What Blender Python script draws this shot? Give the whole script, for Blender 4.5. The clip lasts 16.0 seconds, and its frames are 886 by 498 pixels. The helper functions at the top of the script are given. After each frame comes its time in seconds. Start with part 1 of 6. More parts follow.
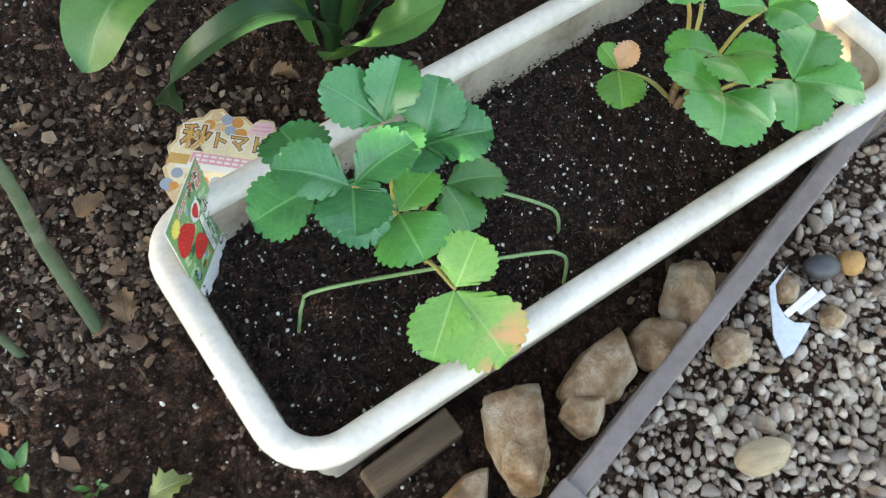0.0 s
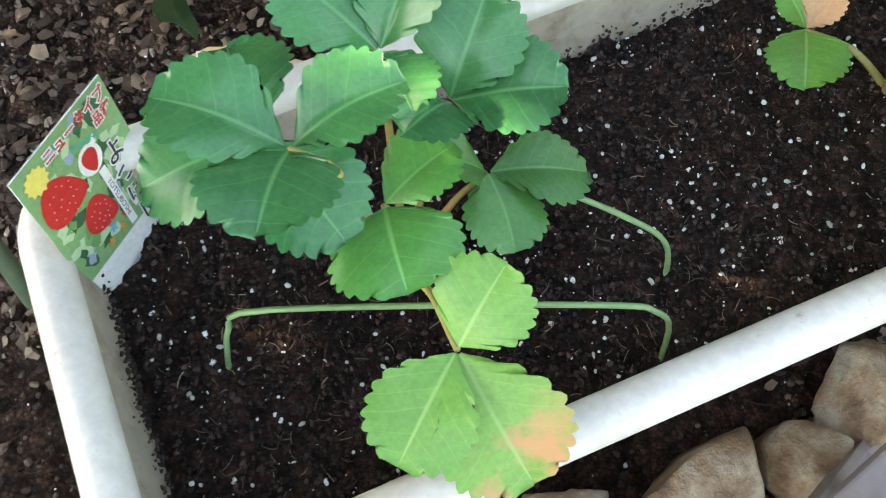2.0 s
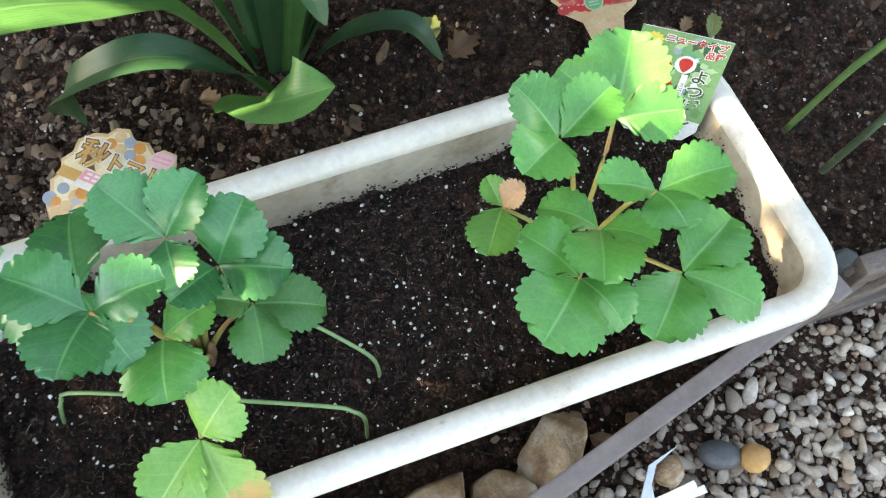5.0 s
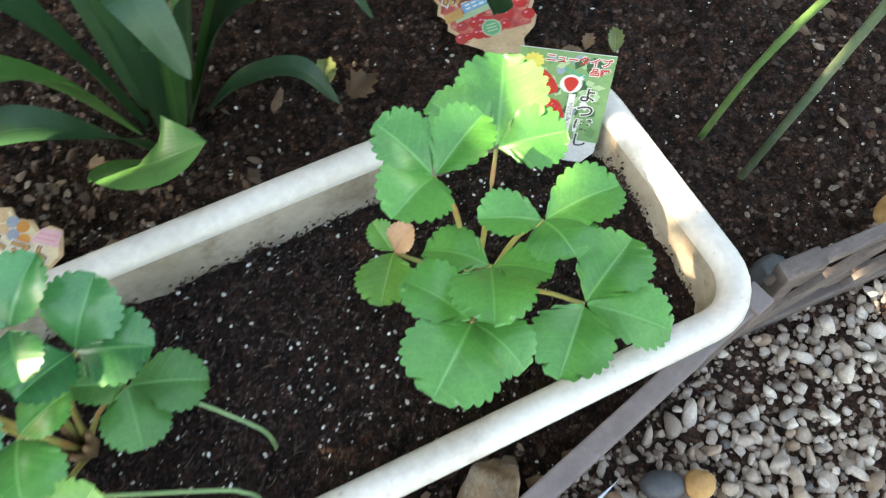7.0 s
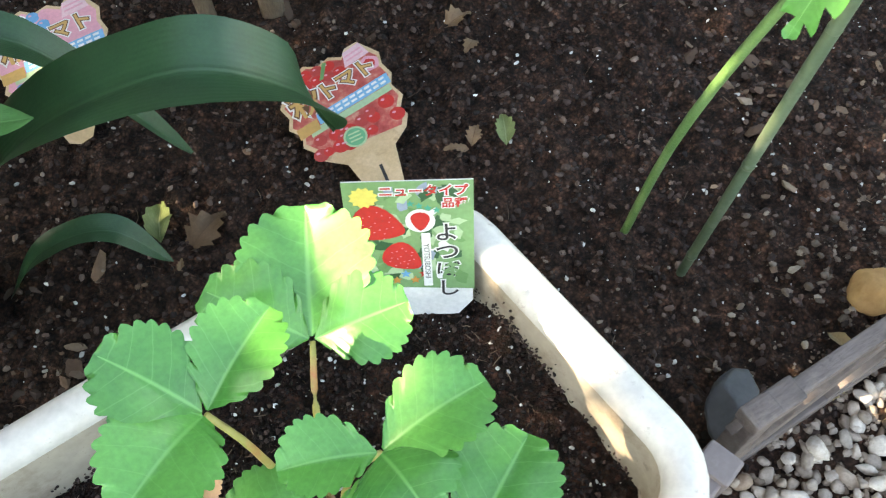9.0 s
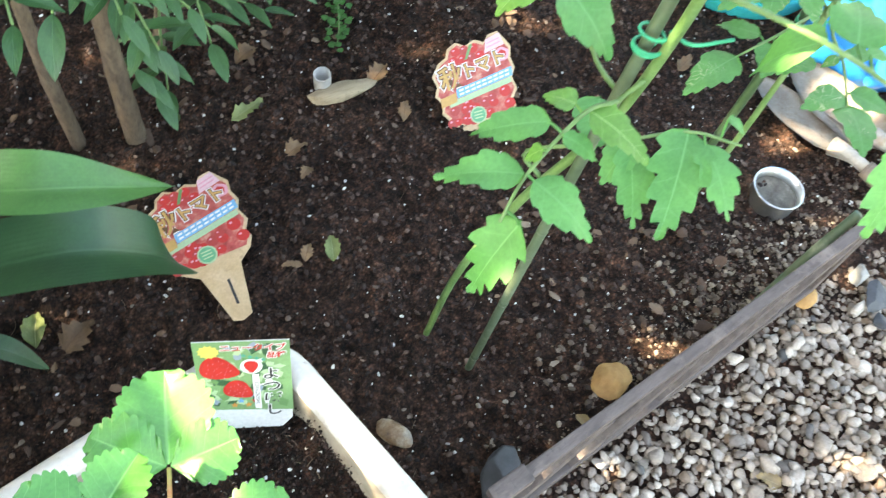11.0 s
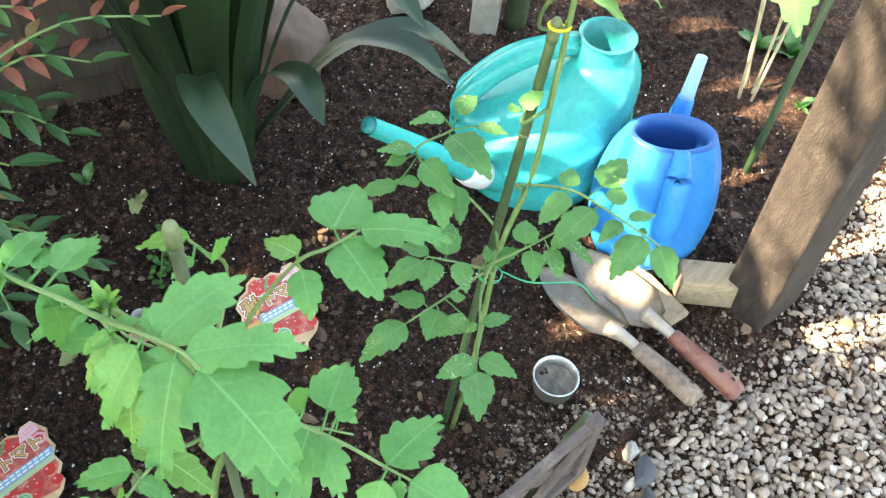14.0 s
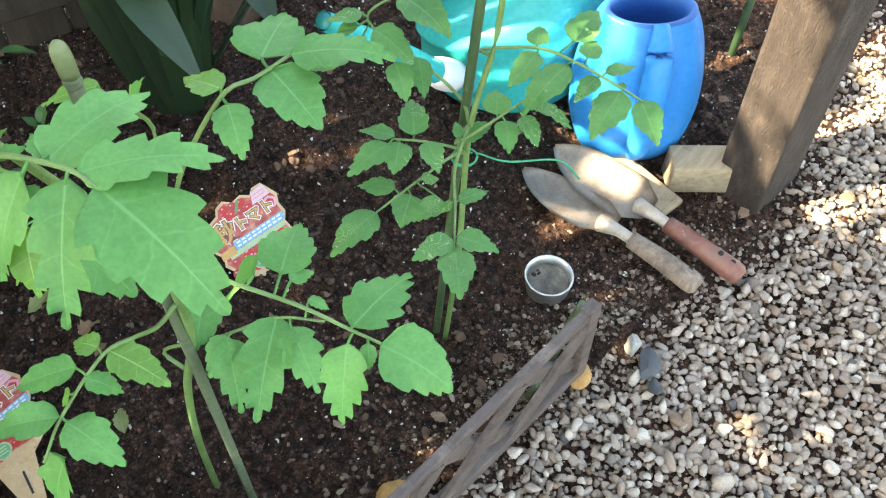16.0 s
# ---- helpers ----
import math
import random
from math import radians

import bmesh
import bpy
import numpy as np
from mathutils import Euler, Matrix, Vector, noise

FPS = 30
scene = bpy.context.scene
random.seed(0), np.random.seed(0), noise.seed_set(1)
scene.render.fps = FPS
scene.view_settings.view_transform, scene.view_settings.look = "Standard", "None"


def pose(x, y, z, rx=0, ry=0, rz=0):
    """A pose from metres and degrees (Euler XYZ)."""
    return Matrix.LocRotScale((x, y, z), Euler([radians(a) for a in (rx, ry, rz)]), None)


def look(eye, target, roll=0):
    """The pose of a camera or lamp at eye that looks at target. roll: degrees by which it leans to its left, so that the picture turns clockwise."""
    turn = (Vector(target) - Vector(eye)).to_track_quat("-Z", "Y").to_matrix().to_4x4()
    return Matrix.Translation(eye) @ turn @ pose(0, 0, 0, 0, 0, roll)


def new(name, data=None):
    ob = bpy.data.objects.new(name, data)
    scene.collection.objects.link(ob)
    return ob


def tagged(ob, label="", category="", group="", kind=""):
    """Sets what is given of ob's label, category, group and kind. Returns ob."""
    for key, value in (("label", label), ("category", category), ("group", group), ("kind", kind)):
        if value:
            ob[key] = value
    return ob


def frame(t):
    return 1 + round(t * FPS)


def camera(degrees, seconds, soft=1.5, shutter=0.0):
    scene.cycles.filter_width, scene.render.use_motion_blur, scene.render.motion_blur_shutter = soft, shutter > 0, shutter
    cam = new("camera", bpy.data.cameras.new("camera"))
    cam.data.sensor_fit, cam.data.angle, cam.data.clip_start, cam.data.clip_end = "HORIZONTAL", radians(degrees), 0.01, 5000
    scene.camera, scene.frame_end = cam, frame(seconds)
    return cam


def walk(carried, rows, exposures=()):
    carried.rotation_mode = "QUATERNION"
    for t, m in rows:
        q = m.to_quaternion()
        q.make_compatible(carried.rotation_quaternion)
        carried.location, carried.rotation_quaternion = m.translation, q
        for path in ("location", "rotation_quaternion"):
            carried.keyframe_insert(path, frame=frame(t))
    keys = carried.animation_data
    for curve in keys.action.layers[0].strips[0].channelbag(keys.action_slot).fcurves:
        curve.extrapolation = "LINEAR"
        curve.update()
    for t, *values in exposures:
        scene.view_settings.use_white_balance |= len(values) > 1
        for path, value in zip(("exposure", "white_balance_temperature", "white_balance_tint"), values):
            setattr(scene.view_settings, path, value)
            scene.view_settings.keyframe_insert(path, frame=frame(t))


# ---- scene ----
import itertools

cam = camera(54.3, 16.0, soft=1.2, shutter=0.3)
METRES, EYE, TILT, LEAN, TURN = 8.0, 1.5, 0.0, 0.0, 0.0
PATH = [
    (0, (0.001, -0.104, 0.826), (0.58, 0.54, -0.977), 7.3),
    (0.5, (0.067, -0.099, 0.769), (0.591, 0.626, -1.02), 5.4),
    (1, (0.099, -0.088, 0.725), (0.553, 0.681, -1.065), 3.8),
    (1.5, (0.104, -0.051, 0.652), (0.455, 0.713, -1.162), 0.1),
    (2, (0.131, -0.036, 0.598), (0.423, 0.756, -1.215), -3.9),
    (2.5, (0.157, -0.061, 0.561), (0.406, 0.772, -1.24), -7.8),
    (3, (0.175, -0.065, 0.534), (0.417, 0.835, -1.236), -9.7),
    (3.5, (0.225, -0.05, 0.594), (0.537, 0.873, -1.152), -4.8),
    (4, (0.271, -0.041, 0.687), (0.644, 0.79, -1.093), 0.7),
    (4.1, (0.281, -0.045, 0.702), (0.652, 0.762, -1.09), 1.4),
    (6.3, (0.205, -0.087, 0.903), (0.595, 0.547, -0.954), 14.4),
    (6.5, (0.239, -0.098, 0.88), (0.621, 0.58, -0.962), 10.1),
    (7, (0.321, -0.068, 0.79), (0.773, 0.643, -1.024), 5.9),
    (7.5, (0.384, 0.001, 0.695), (0.908, 0.759, -1.08), 2.4),
    (8, (0.43, 0.03, 0.637), (0.997, 0.837, -1.103), -0.9),
    (10.5, (0.48, -0.022, 0.804), (1.216, 0.709, -0.906), 10.2),
    (11, (0.484, -0.018, 0.878), (1.326, 0.621, -0.819), 14.9),
    (11.5, (0.53, -0.002, 0.947), (1.432, 0.587, -0.739), 16.7),
    (12, (0.589, -0.01, 1.005), (1.551, 0.581, -0.646), 18.3),
    (12.5, (0.63, -0.042, 1.031), (1.582, 0.576, -0.615), 18.8),
    (13, (0.666, -0.078, 1.07), (1.604, 0.619, -0.553), 14.3),
    (13.5, (0.699, -0.11, 1.115), (1.643, 0.675, -0.464), 9.9),
    (14, (0.715, -0.157, 1.107), (1.662, 0.64, -0.464), 7.0),
    (14.5, (0.723, -0.18, 1.08), (1.672, 0.605, -0.496), 5.0),
    (15, (0.725, -0.194, 1.048), (1.657, 0.576, -0.545), 3.1),
    (15.5, (0.72, -0.198, 1.026), (1.632, 0.557, -0.586), 1.9),
    (16, (0.719, -0.192, 1.014), (1.616, 0.545, -0.615), 2.2),
]
walk(cam, [(t, look(eye, target, roll)) for t, eye, target, roll in PATH], [(0.0, 2.86, 9300, 8), (2.0, 2.96, 9300, 8), (4.0, 2.98, 9300, 8), (7.0, 2.92, 9300, 8), (8.0, 2.98, 9300, 9), (10.5, 3.34, 9200, 9), (11.5, 3.44, 9300, 8), (12.5, 3.1, 9400, 8), (14.0, 3.12, 9400, 8), (16.0, 2.98, 9400, 8)])

# ---- world, sun, exposure ----
world = bpy.data.worlds.new("world")
scene.world = world
world.use_nodes = True
wn = world.node_tree.nodes
sky = wn.new("ShaderNodeTexSky")
sky.sky_type, sky.sun_disc = "NISHITA", False
SUN_ELEV, SUN_AZ = radians(43), math.atan2(0.53, -0.83)  # where the sun stands
sky.sun_elevation, sky.sun_rotation = SUN_ELEV, math.pi / 2 - SUN_AZ
wn["Background"].inputs["Strength"].default_value = 0.15
world.node_tree.links.new(sky.outputs["Color"], wn["Background"].inputs["Color"])
SUN_DIR = Vector((math.cos(SUN_ELEV) * math.cos(SUN_AZ), math.cos(SUN_ELEV) * math.sin(SUN_AZ), math.sin(SUN_ELEV)))
sun_data = bpy.data.lights.new("sun", "SUN")
sun_data.energy, sun_data.angle, sun_data.color = 5.0, radians(0.5), (1.0, 0.94, 0.84)
sun = new("sun", sun_data)
sun.matrix_world = look(SUN_DIR * 20, (0, 0, 0))


# ---- materials ----
def nodes_of(name):
    m = bpy.data.materials.new(name)
    m.use_nodes = True
    nt = m.node_tree
    return m, nt, nt.nodes["Principled BSDF"]


def ramp(nt, fac, stops):
    r = nt.nodes.new("ShaderNodeValToRGB")
    el = r.color_ramp.elements
    while len(el) < len(stops):
        el.new(0.5)
    for e, (p, c) in zip(el, stops):
        e.position, e.color = p, (*c, 1)
    nt.links.new(fac, r.inputs["Fac"])
    return r.outputs["Color"]


def noise_fac(nt, scale, detail=5, rough=0.6, coord="Object", stretch=None):
    tc = nt.nodes.new("ShaderNodeTexCoord")
    n = nt.nodes.new("ShaderNodeTexNoise")
    n.inputs["Scale"].default_value, n.inputs["Detail"].default_value, n.inputs["Roughness"].default_value = scale, detail, rough
    src = tc.outputs[coord]
    if stretch:
        mp = nt.nodes.new("ShaderNodeMapping")
        mp.inputs["Scale"].default_value = stretch
        nt.links.new(src, mp.inputs["Vector"])
        src = mp.outputs["Vector"]
    nt.links.new(src, n.inputs["Vector"])
    return n.outputs["Fac"]


def mix(nt, fac, a, b, mode="MIX"):
    m = nt.nodes.new("ShaderNodeMix")
    m.data_type, m.blend_type = "RGBA", mode
    for sock, v in ((m.inputs[0], fac), (m.inputs[6], a), (m.inputs[7], b)):
        if hasattr(v, "node"):
            nt.links.new(v, sock)
        else:
            sock.default_value = v if isinstance(v, (int, float)) else (*v, 1)
    return m.outputs[2]


def bump(nt, bsdf, height, strength, dist):
    b = nt.nodes.new("ShaderNodeBump")
    b.inputs["Strength"].default_value, b.inputs["Distance"].default_value = strength, dist
    nt.links.new(height, b.inputs["Height"])
    nt.links.new(b.outputs["Normal"], bsdf.inputs["Normal"])


def surface(name, stops, scale=30, rough=0.6, metal=0.0, fine=200, bump_s=0.3, bump_d=0.002, dirt=None, dirt_scale=9, dirt_from=0.5, stretch=None, spec=0.5, vary=0.0, specks=None):
    """A plain surface: colours by coarse noise, fine grain, optional dirt, bump."""
    m, nt, p = nodes_of(name)
    col = ramp(nt, noise_fac(nt, scale, stretch=stretch), stops)
    grain = noise_fac(nt, fine, 3, stretch=stretch)
    col = mix(nt, 0.35, col, ramp(nt, grain, [(0.3, (0.55,) * 3), (0.7, (1.0,) * 3)]), "MULTIPLY")
    if dirt:
        fac = ramp(nt, noise_fac(nt, dirt_scale, 8, 0.7), [(dirt_from, (0,) * 3), (dirt_from + 0.18, (1,) * 3)])
        col = mix(nt, fac, col, dirt)
    if specks:
        fac = ramp(nt, noise_fac(nt, 75, 9, 0.75), [(0.60, (0,) * 3), (0.70, (0.8,) * 3)])
        col = mix(nt, fac, col, specks)
    if vary:
        oi = nt.nodes.new("ShaderNodeObjectInfo")
        col = mix(nt, vary, col, ramp(nt, oi.outputs["Random"], [(0, (0.6, 0.6, 0.55)), (1, (1.25, 1.2, 1.1))]), "MULTIPLY")
    nt.links.new(col, p.inputs["Base Color"])
    p.inputs["Roughness"].default_value, p.inputs["Metallic"].default_value = rough, metal
    p.inputs["Specular IOR Level"].default_value = spec
    bump(nt, p, grain, bump_s, bump_d)
    return m


def islands(name, stops, rough=0.6, spot=None, spot_scale=120, bump_s=0.4, bump_d=0.002):
    """Colours that change from piece to piece of a joined mesh."""
    m, nt, p = nodes_of(name)
    g = nt.nodes.new("ShaderNodeNewGeometry")
    col = ramp(nt, g.outputs["Random Per Island"], stops)
    n = noise_fac(nt, spot_scale, 6, 0.65)
    col = mix(nt, 0.55, col, ramp(nt, n, [(0.3, (0.45, 0.43, 0.4)), (0.62, (1.05,) * 3)]), "MULTIPLY")
    if spot:
        col = mix(nt, ramp(nt, noise_fac(nt, 34, 6), [(0.52, (0,) * 3), (0.7, (0.8,) * 3)]), col, spot)
    nt.links.new(col, p.inputs["Base Color"])
    p.inputs["Roughness"].default_value = rough
    bump(nt, p, n, bump_s, bump_d)
    return m


def leaf_material(name, dark, light, vein, tip=None, gloss=0.38, ribs=7.0, slant=0.45, parallel=False, glow=0.3, blotch=None, trails=False, along=False, coat=0.0):
    """A leaf: u runs from edge to edge, v from base to tip; ribs, midrib, mottling, some light passes through."""
    m, nt, p = nodes_of(name)
    N, L = nt.nodes, nt.links
    uv = N.new("ShaderNodeUVMap")
    sep = N.new("ShaderNodeSeparateXYZ")
    L.new(uv.outputs["UV"], sep.inputs[0])

    def op(kind, a, b=0.0):
        o = N.new("ShaderNodeMath")
        o.operation = kind
        for s, v in ((o.inputs[0], a), (o.inputs[1], b)):
            if hasattr(v, "node"):
                L.new(v, s)
            else:
                s.default_value = v
        return o.outputs[0]

    across = op("ABSOLUTE", op("MULTIPLY", op("SUBTRACT", sep.outputs["X"], 0.5), 2.0))
    wob = noise_fac(nt, 60, 2)
    if parallel:
        phase = op("MULTIPLY", across, ribs)
    elif along:
        phase = op("ADD", op("ADD", op("MULTIPLY", sep.outputs["Y"], ribs), 0.5), op("MULTIPLY", wob, 0.45))
    else:
        phase = op("MULTIPLY", op("SUBTRACT", sep.outputs["Y"], op("MULTIPLY", across, slant)), ribs)
        phase = op("ADD", phase, op("MULTIPLY", wob, 0.35))
    saw = op("ABSOLUTE", op("SUBTRACT", op("FRACT", phase), 0.5))  # 0.5 on a rib
    rib = ramp(nt, saw, [(0.455 if along else 0.46, (0,) * 3), (0.497, (1,) * 3)])
    mid = ramp(nt, across, [(0.015, (1,) * 3), (0.055, (0,) * 3)])
    oi = N.new("ShaderNodeObjectInfo")
    tone = op("ADD", op("MULTIPLY", noise_fac(nt, 38, 5), 0.75), op("MULTIPLY", oi.outputs["Random"], 0.35))
    col = ramp(nt, tone, [(0.25, dark), (0.75, light)])
    col = mix(nt, 0.4, col, ramp(nt, noise_fac(nt, 420, 3), [(0.35, (0.7,) * 3), (0.65, (1.1,) * 3)]), "MULTIPLY")
    if blotch:
        fac = ramp(nt, noise_fac(nt, 30, 5), [(0.54, (0,) * 3), (0.66, (1,) * 3)])
        edge = ramp(nt, sep.outputs["Y"], [(0.25, (0,) * 3), (0.7, (0.9,) * 3)])
        col = mix(nt, mix(nt, 1.0, fac, edge, "MULTIPLY"), col, blotch)
    if trails:
        w = N.new("ShaderNodeTexWave")
        w.inputs["Scale"].default_value, w.inputs["Distortion"].default_value, w.inputs["Detail"].default_value, w.inputs["Detail Scale"].default_value = 60, 30, 2.0, 0.9
        tc = N.new("ShaderNodeTexCoord")
        L.new(tc.outputs["Object"], w.inputs["Vector"])
        line = ramp(nt, w.outputs["Fac"], [(0.955, (0,) * 3), (0.99, (0.7,) * 3)])
        some = ramp(nt, noise_fac(nt, 21, 2), [(0.56, (0,) * 3), (0.60, (1,) * 3)])
        col = mix(nt, mix(nt, 1.0, line, some, "MULTIPLY"), col, (0.42, 0.47, 0.30))
    col = mix(nt, mix(nt, 0.86 if parallel else 0.72, rib, (0, 0, 0)), col, vein)
    col = mix(nt, mix(nt, 0.25, mid, (0, 0, 0)), col, vein)
    L.new(col, p.inputs["Base Color"])
    p.inputs["Roughness"].default_value = gloss
    p.inputs["Specular IOR Level"].default_value = 0.5
    p.inputs["Coat Weight"].default_value, p.inputs["Coat Roughness"].default_value = coat, 0.25
    relief = op("SUBTRACT", op("MULTIPLY", noise_fac(nt, 300, 3), 0.5), op("ADD", op("MULTIPLY", saw, 0.7), op("MULTIPLY", mid, 1.0)))
    bump(nt, p, relief, 0.11 if along else 0.2 if parallel else 0.4, 0.0010)
    tr = N.new("ShaderNodeBsdfTranslucent")
    L.new(mix(nt, 1.0, col, (0.80, 1.15, 0.50), "MULTIPLY"), tr.inputs["Color"])
    ms = N.new("ShaderNodeMixShader")
    ms.inputs[0].default_value = glow
    L.new(p.outputs[0], ms.inputs[1])
    L.new(tr.outputs[0], ms.inputs[2])
    L.new(ms.outputs[0], N["Material Output"].inputs["Surface"])
    return m


def ground_material(name, stops, fleck, fleck_lo=0.66):
    m, nt, p = nodes_of(name)
    coarse, mid_n, fine = noise_fac(nt, 5, 6), noise_fac(nt, 55, 8, 0.72), noise_fac(nt, 320, 6, 0.7)
    col = ramp(nt, coarse, stops)
    col = mix(nt, 0.75, col, ramp(nt, mid_n, [(0.36, (0.22, 0.20, 0.19)), (0.66, (1.7, 1.55, 1.45))]), "MULTIPLY")
    col = mix(nt, ramp(nt, fine, [(fleck_lo, (0,) * 3), (fleck_lo + 0.06, (0.7,) * 3)]), col, fleck)
    clods = []
    for size in (95, 290):
        v = nt.nodes.new("ShaderNodeTexVoronoi")
        v.inputs["Scale"].default_value = size
        tc = nt.nodes.new("ShaderNodeTexCoord")
        warp = nt.nodes.new("ShaderNodeVectorMath")
        warp.operation = "MULTIPLY_ADD"
        w = nt.nodes.new("ShaderNodeTexNoise")
        w.inputs["Scale"].default_value = size * 0.8
        nt.links.new(w.outputs["Color"], warp.inputs[0])
        warp.inputs[1].default_value = (0.9 / size,) * 3
        nt.links.new(tc.outputs["Object"], warp.inputs[2])
        nt.links.new(warp.outputs[0], v.inputs["Vector"])
        col = mix(nt, 0.75, col, ramp(nt, v.outputs["Distance"], [(0.15, (1.5, 1.45, 1.4)), (0.75, (0.28, 0.26, 0.25))]), "MULTIPLY")
        tone = nt.nodes.new("ShaderNodeSeparateColor")
        nt.links.new(v.outputs["Color"], tone.inputs[0])
        col = mix(nt, 0.6, col, ramp(nt, tone.outputs[0], [(0.0, (0.5, 0.48, 0.46)), (0.8, (1.1, 1.06, 1.02)), (1.0, (1.5, 1.36, 1.25) if size < 200 else (2.4, 2.1, 1.9))]), "MULTIPLY")
        clods.append(v.outputs["Distance"])
    nt.links.new(col, p.inputs["Base Color"])
    p.inputs["Roughness"].default_value = 0.9
    p.inputs["Specular IOR Level"].default_value = 0.25
    h = nt.nodes.new("ShaderNodeMath")
    h.operation = "ADD"
    nt.links.new(mid_n, h.inputs[0])
    nt.links.new(fine, h.inputs[1])
    lower = nt.nodes.new("ShaderNodeMath")
    lower.operation = "SUBTRACT"
    nt.links.new(h.outputs[0], lower.inputs[0])
    nt.links.new(clods[0], lower.inputs[1])
    bump(nt, p, lower.outputs[0], 1.0, 0.008)
    return m


M_SOIL = ground_material("garden_soil", [(0.3, (0.056, 0.033, 0.026)), (0.7, (0.118, 0.072, 0.056))], (0.30, 0.225, 0.18))
M_POTSOIL = ground_material("potting_soil", [(0.3, (0.034, 0.017, 0.013)), (0.7, (0.070, 0.038, 0.029))], (0.13, 0.072, 0.052))
M_CRUMB = islands("soil_crumbs", [(0.0, (0.016, 0.009, 0.007)), (0.45, (0.050, 0.029, 0.023)), (0.82, (0.102, 0.063, 0.049)), (0.96, (0.17, 0.115, 0.09)), (1.0, (0.25, 0.19, 0.15))], 0.95)
M_POTCRUMB = islands("peat_crumbs", [(0.0, (0.012, 0.007, 0.006)), (0.5, (0.030, 0.017, 0.014)), (0.88, (0.062, 0.035, 0.028)), (1.0, (0.11, 0.066, 0.05))], 0.95)
M_CHIP = islands("bark_bits", [(0.0, (0.055, 0.031, 0.021)), (0.45, (0.12, 0.070, 0.045)), (0.85, (0.19, 0.118, 0.075)), (1.0, (0.30, 0.215, 0.15))], 0.9)
M_SANDY = islands("sandy_grit", [(0.0, (0.09, 0.065, 0.05)), (0.6, (0.17, 0.125, 0.095)), (1.0, (0.34, 0.28, 0.22))], 0.9)
M_FIBRE = islands("root_fibre", [(0.0, (0.06, 0.035, 0.025)), (0.7, (0.14, 0.09, 0.06)), (1.0, (0.30, 0.22, 0.15))], 0.9)
M_MULCH = islands("mulch", [(0.0, (0.040, 0.024, 0.018)), (0.4, (0.105, 0.066, 0.048)), (0.8, (0.19, 0.128, 0.092)), (1.0, (0.34, 0.26, 0.20))], 0.9)
M_PERLITE = islands("perlite", [(0.0, (0.45, 0.42, 0.38)), (1.0, (0.85, 0.84, 0.80))], 0.9, bump_d=0.0005)
M_GRIT = islands("stone_grit", [(0.0, (0.13, 0.095, 0.072)), (0.35, (0.21, 0.155, 0.115)), (0.7, (0.30, 0.235, 0.185)), (1.0, (0.42, 0.35, 0.29))], 0.85)
M_PEBBLE = islands("gravel", [(0.0, (0.215, 0.165, 0.128)), (0.14, (0.42, 0.345, 0.285)), (0.28, (0.265, 0.215, 0.176)), (0.42, (0.50, 0.435, 0.375)), (0.54, (0.185, 0.152, 0.130)), (0.68, (0.36, 0.275, 0.208)), (0.82, (0.60, 0.54, 0.47)), (0.92, (0.28, 0.18, 0.115)), (1.0, (0.085, 0.085, 0.085))], 0.7, spot=(0.25, 0.195, 0.15), spot_scale=330, bump_d=0.0012)
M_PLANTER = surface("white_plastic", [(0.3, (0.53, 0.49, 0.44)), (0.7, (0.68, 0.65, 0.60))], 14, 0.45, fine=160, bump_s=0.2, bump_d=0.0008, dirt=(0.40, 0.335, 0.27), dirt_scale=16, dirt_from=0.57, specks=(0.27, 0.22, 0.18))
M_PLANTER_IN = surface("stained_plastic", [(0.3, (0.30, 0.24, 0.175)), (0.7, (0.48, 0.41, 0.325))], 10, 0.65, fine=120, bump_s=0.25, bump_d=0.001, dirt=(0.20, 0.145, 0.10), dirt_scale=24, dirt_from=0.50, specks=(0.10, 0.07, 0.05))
M_BROWN = surface("brown_plastic", [(0.3, (0.125, 0.098, 0.094)), (0.7, (0.215, 0.176, 0.170))], 16, 0.55, fine=180, bump_s=0.25, bump_d=0.001, dirt=(0.26, 0.215, 0.205), dirt_scale=18, dirt_from=0.56)
M_BROWN_OLD = surface("weathered_brown_plastic", [(0.3, (0.070, 0.052, 0.047)), (0.7, (0.150, 0.118, 0.108))], 22, 0.65, fine=150, bump_s=0.5, bump_d=0.0015, stretch=(1, 4, 4), dirt=(0.20, 0.155, 0.135), dirt_scale=24, dirt_from=0.54, specks=(0.05, 0.038, 0.032))
M_STAKETOP = surface("bamboo_end", [(0.3, (0.10, 0.145, 0.06)), (0.7, (0.18, 0.225, 0.11))], 40, 0.6, fine=200, bump_s=0.3)
M_TIMBER = surface("dark_timber", [(0.25, (0.017, 0.013, 0.011)), (0.5, (0.042, 0.031, 0.026)), (0.8, (0.082, 0.063, 0.053))], 16, 0.9, fine=110, bump_s=0.9, bump_d=0.004, stretch=(4, 4, 1.2), dirt=(0.115, 0.09, 0.077), dirt_scale=20, dirt_from=0.58, specks=(0.13, 0.11, 0.095))
M_BLOCKWOOD = surface("pale_wood_block", [(0.3, (0.30, 0.225, 0.14)), (0.7, (0.46, 0.365, 0.245))], 14, 0.85, fine=90, bump_s=0.5, stretch=(1, 8, 8), dirt=(0.13, 0.10, 0.07), dirt_scale=18, dirt_from=0.55, specks=(0.12, 0.09, 0.065))
M_OLDWOOD = surface("weathered_wood", [(0.3, (0.07, 0.045, 0.028)), (0.7, (0.15, 0.10, 0.06))], 12, 0.85, fine=90, bump_s=0.5, stretch=(1, 9, 9))
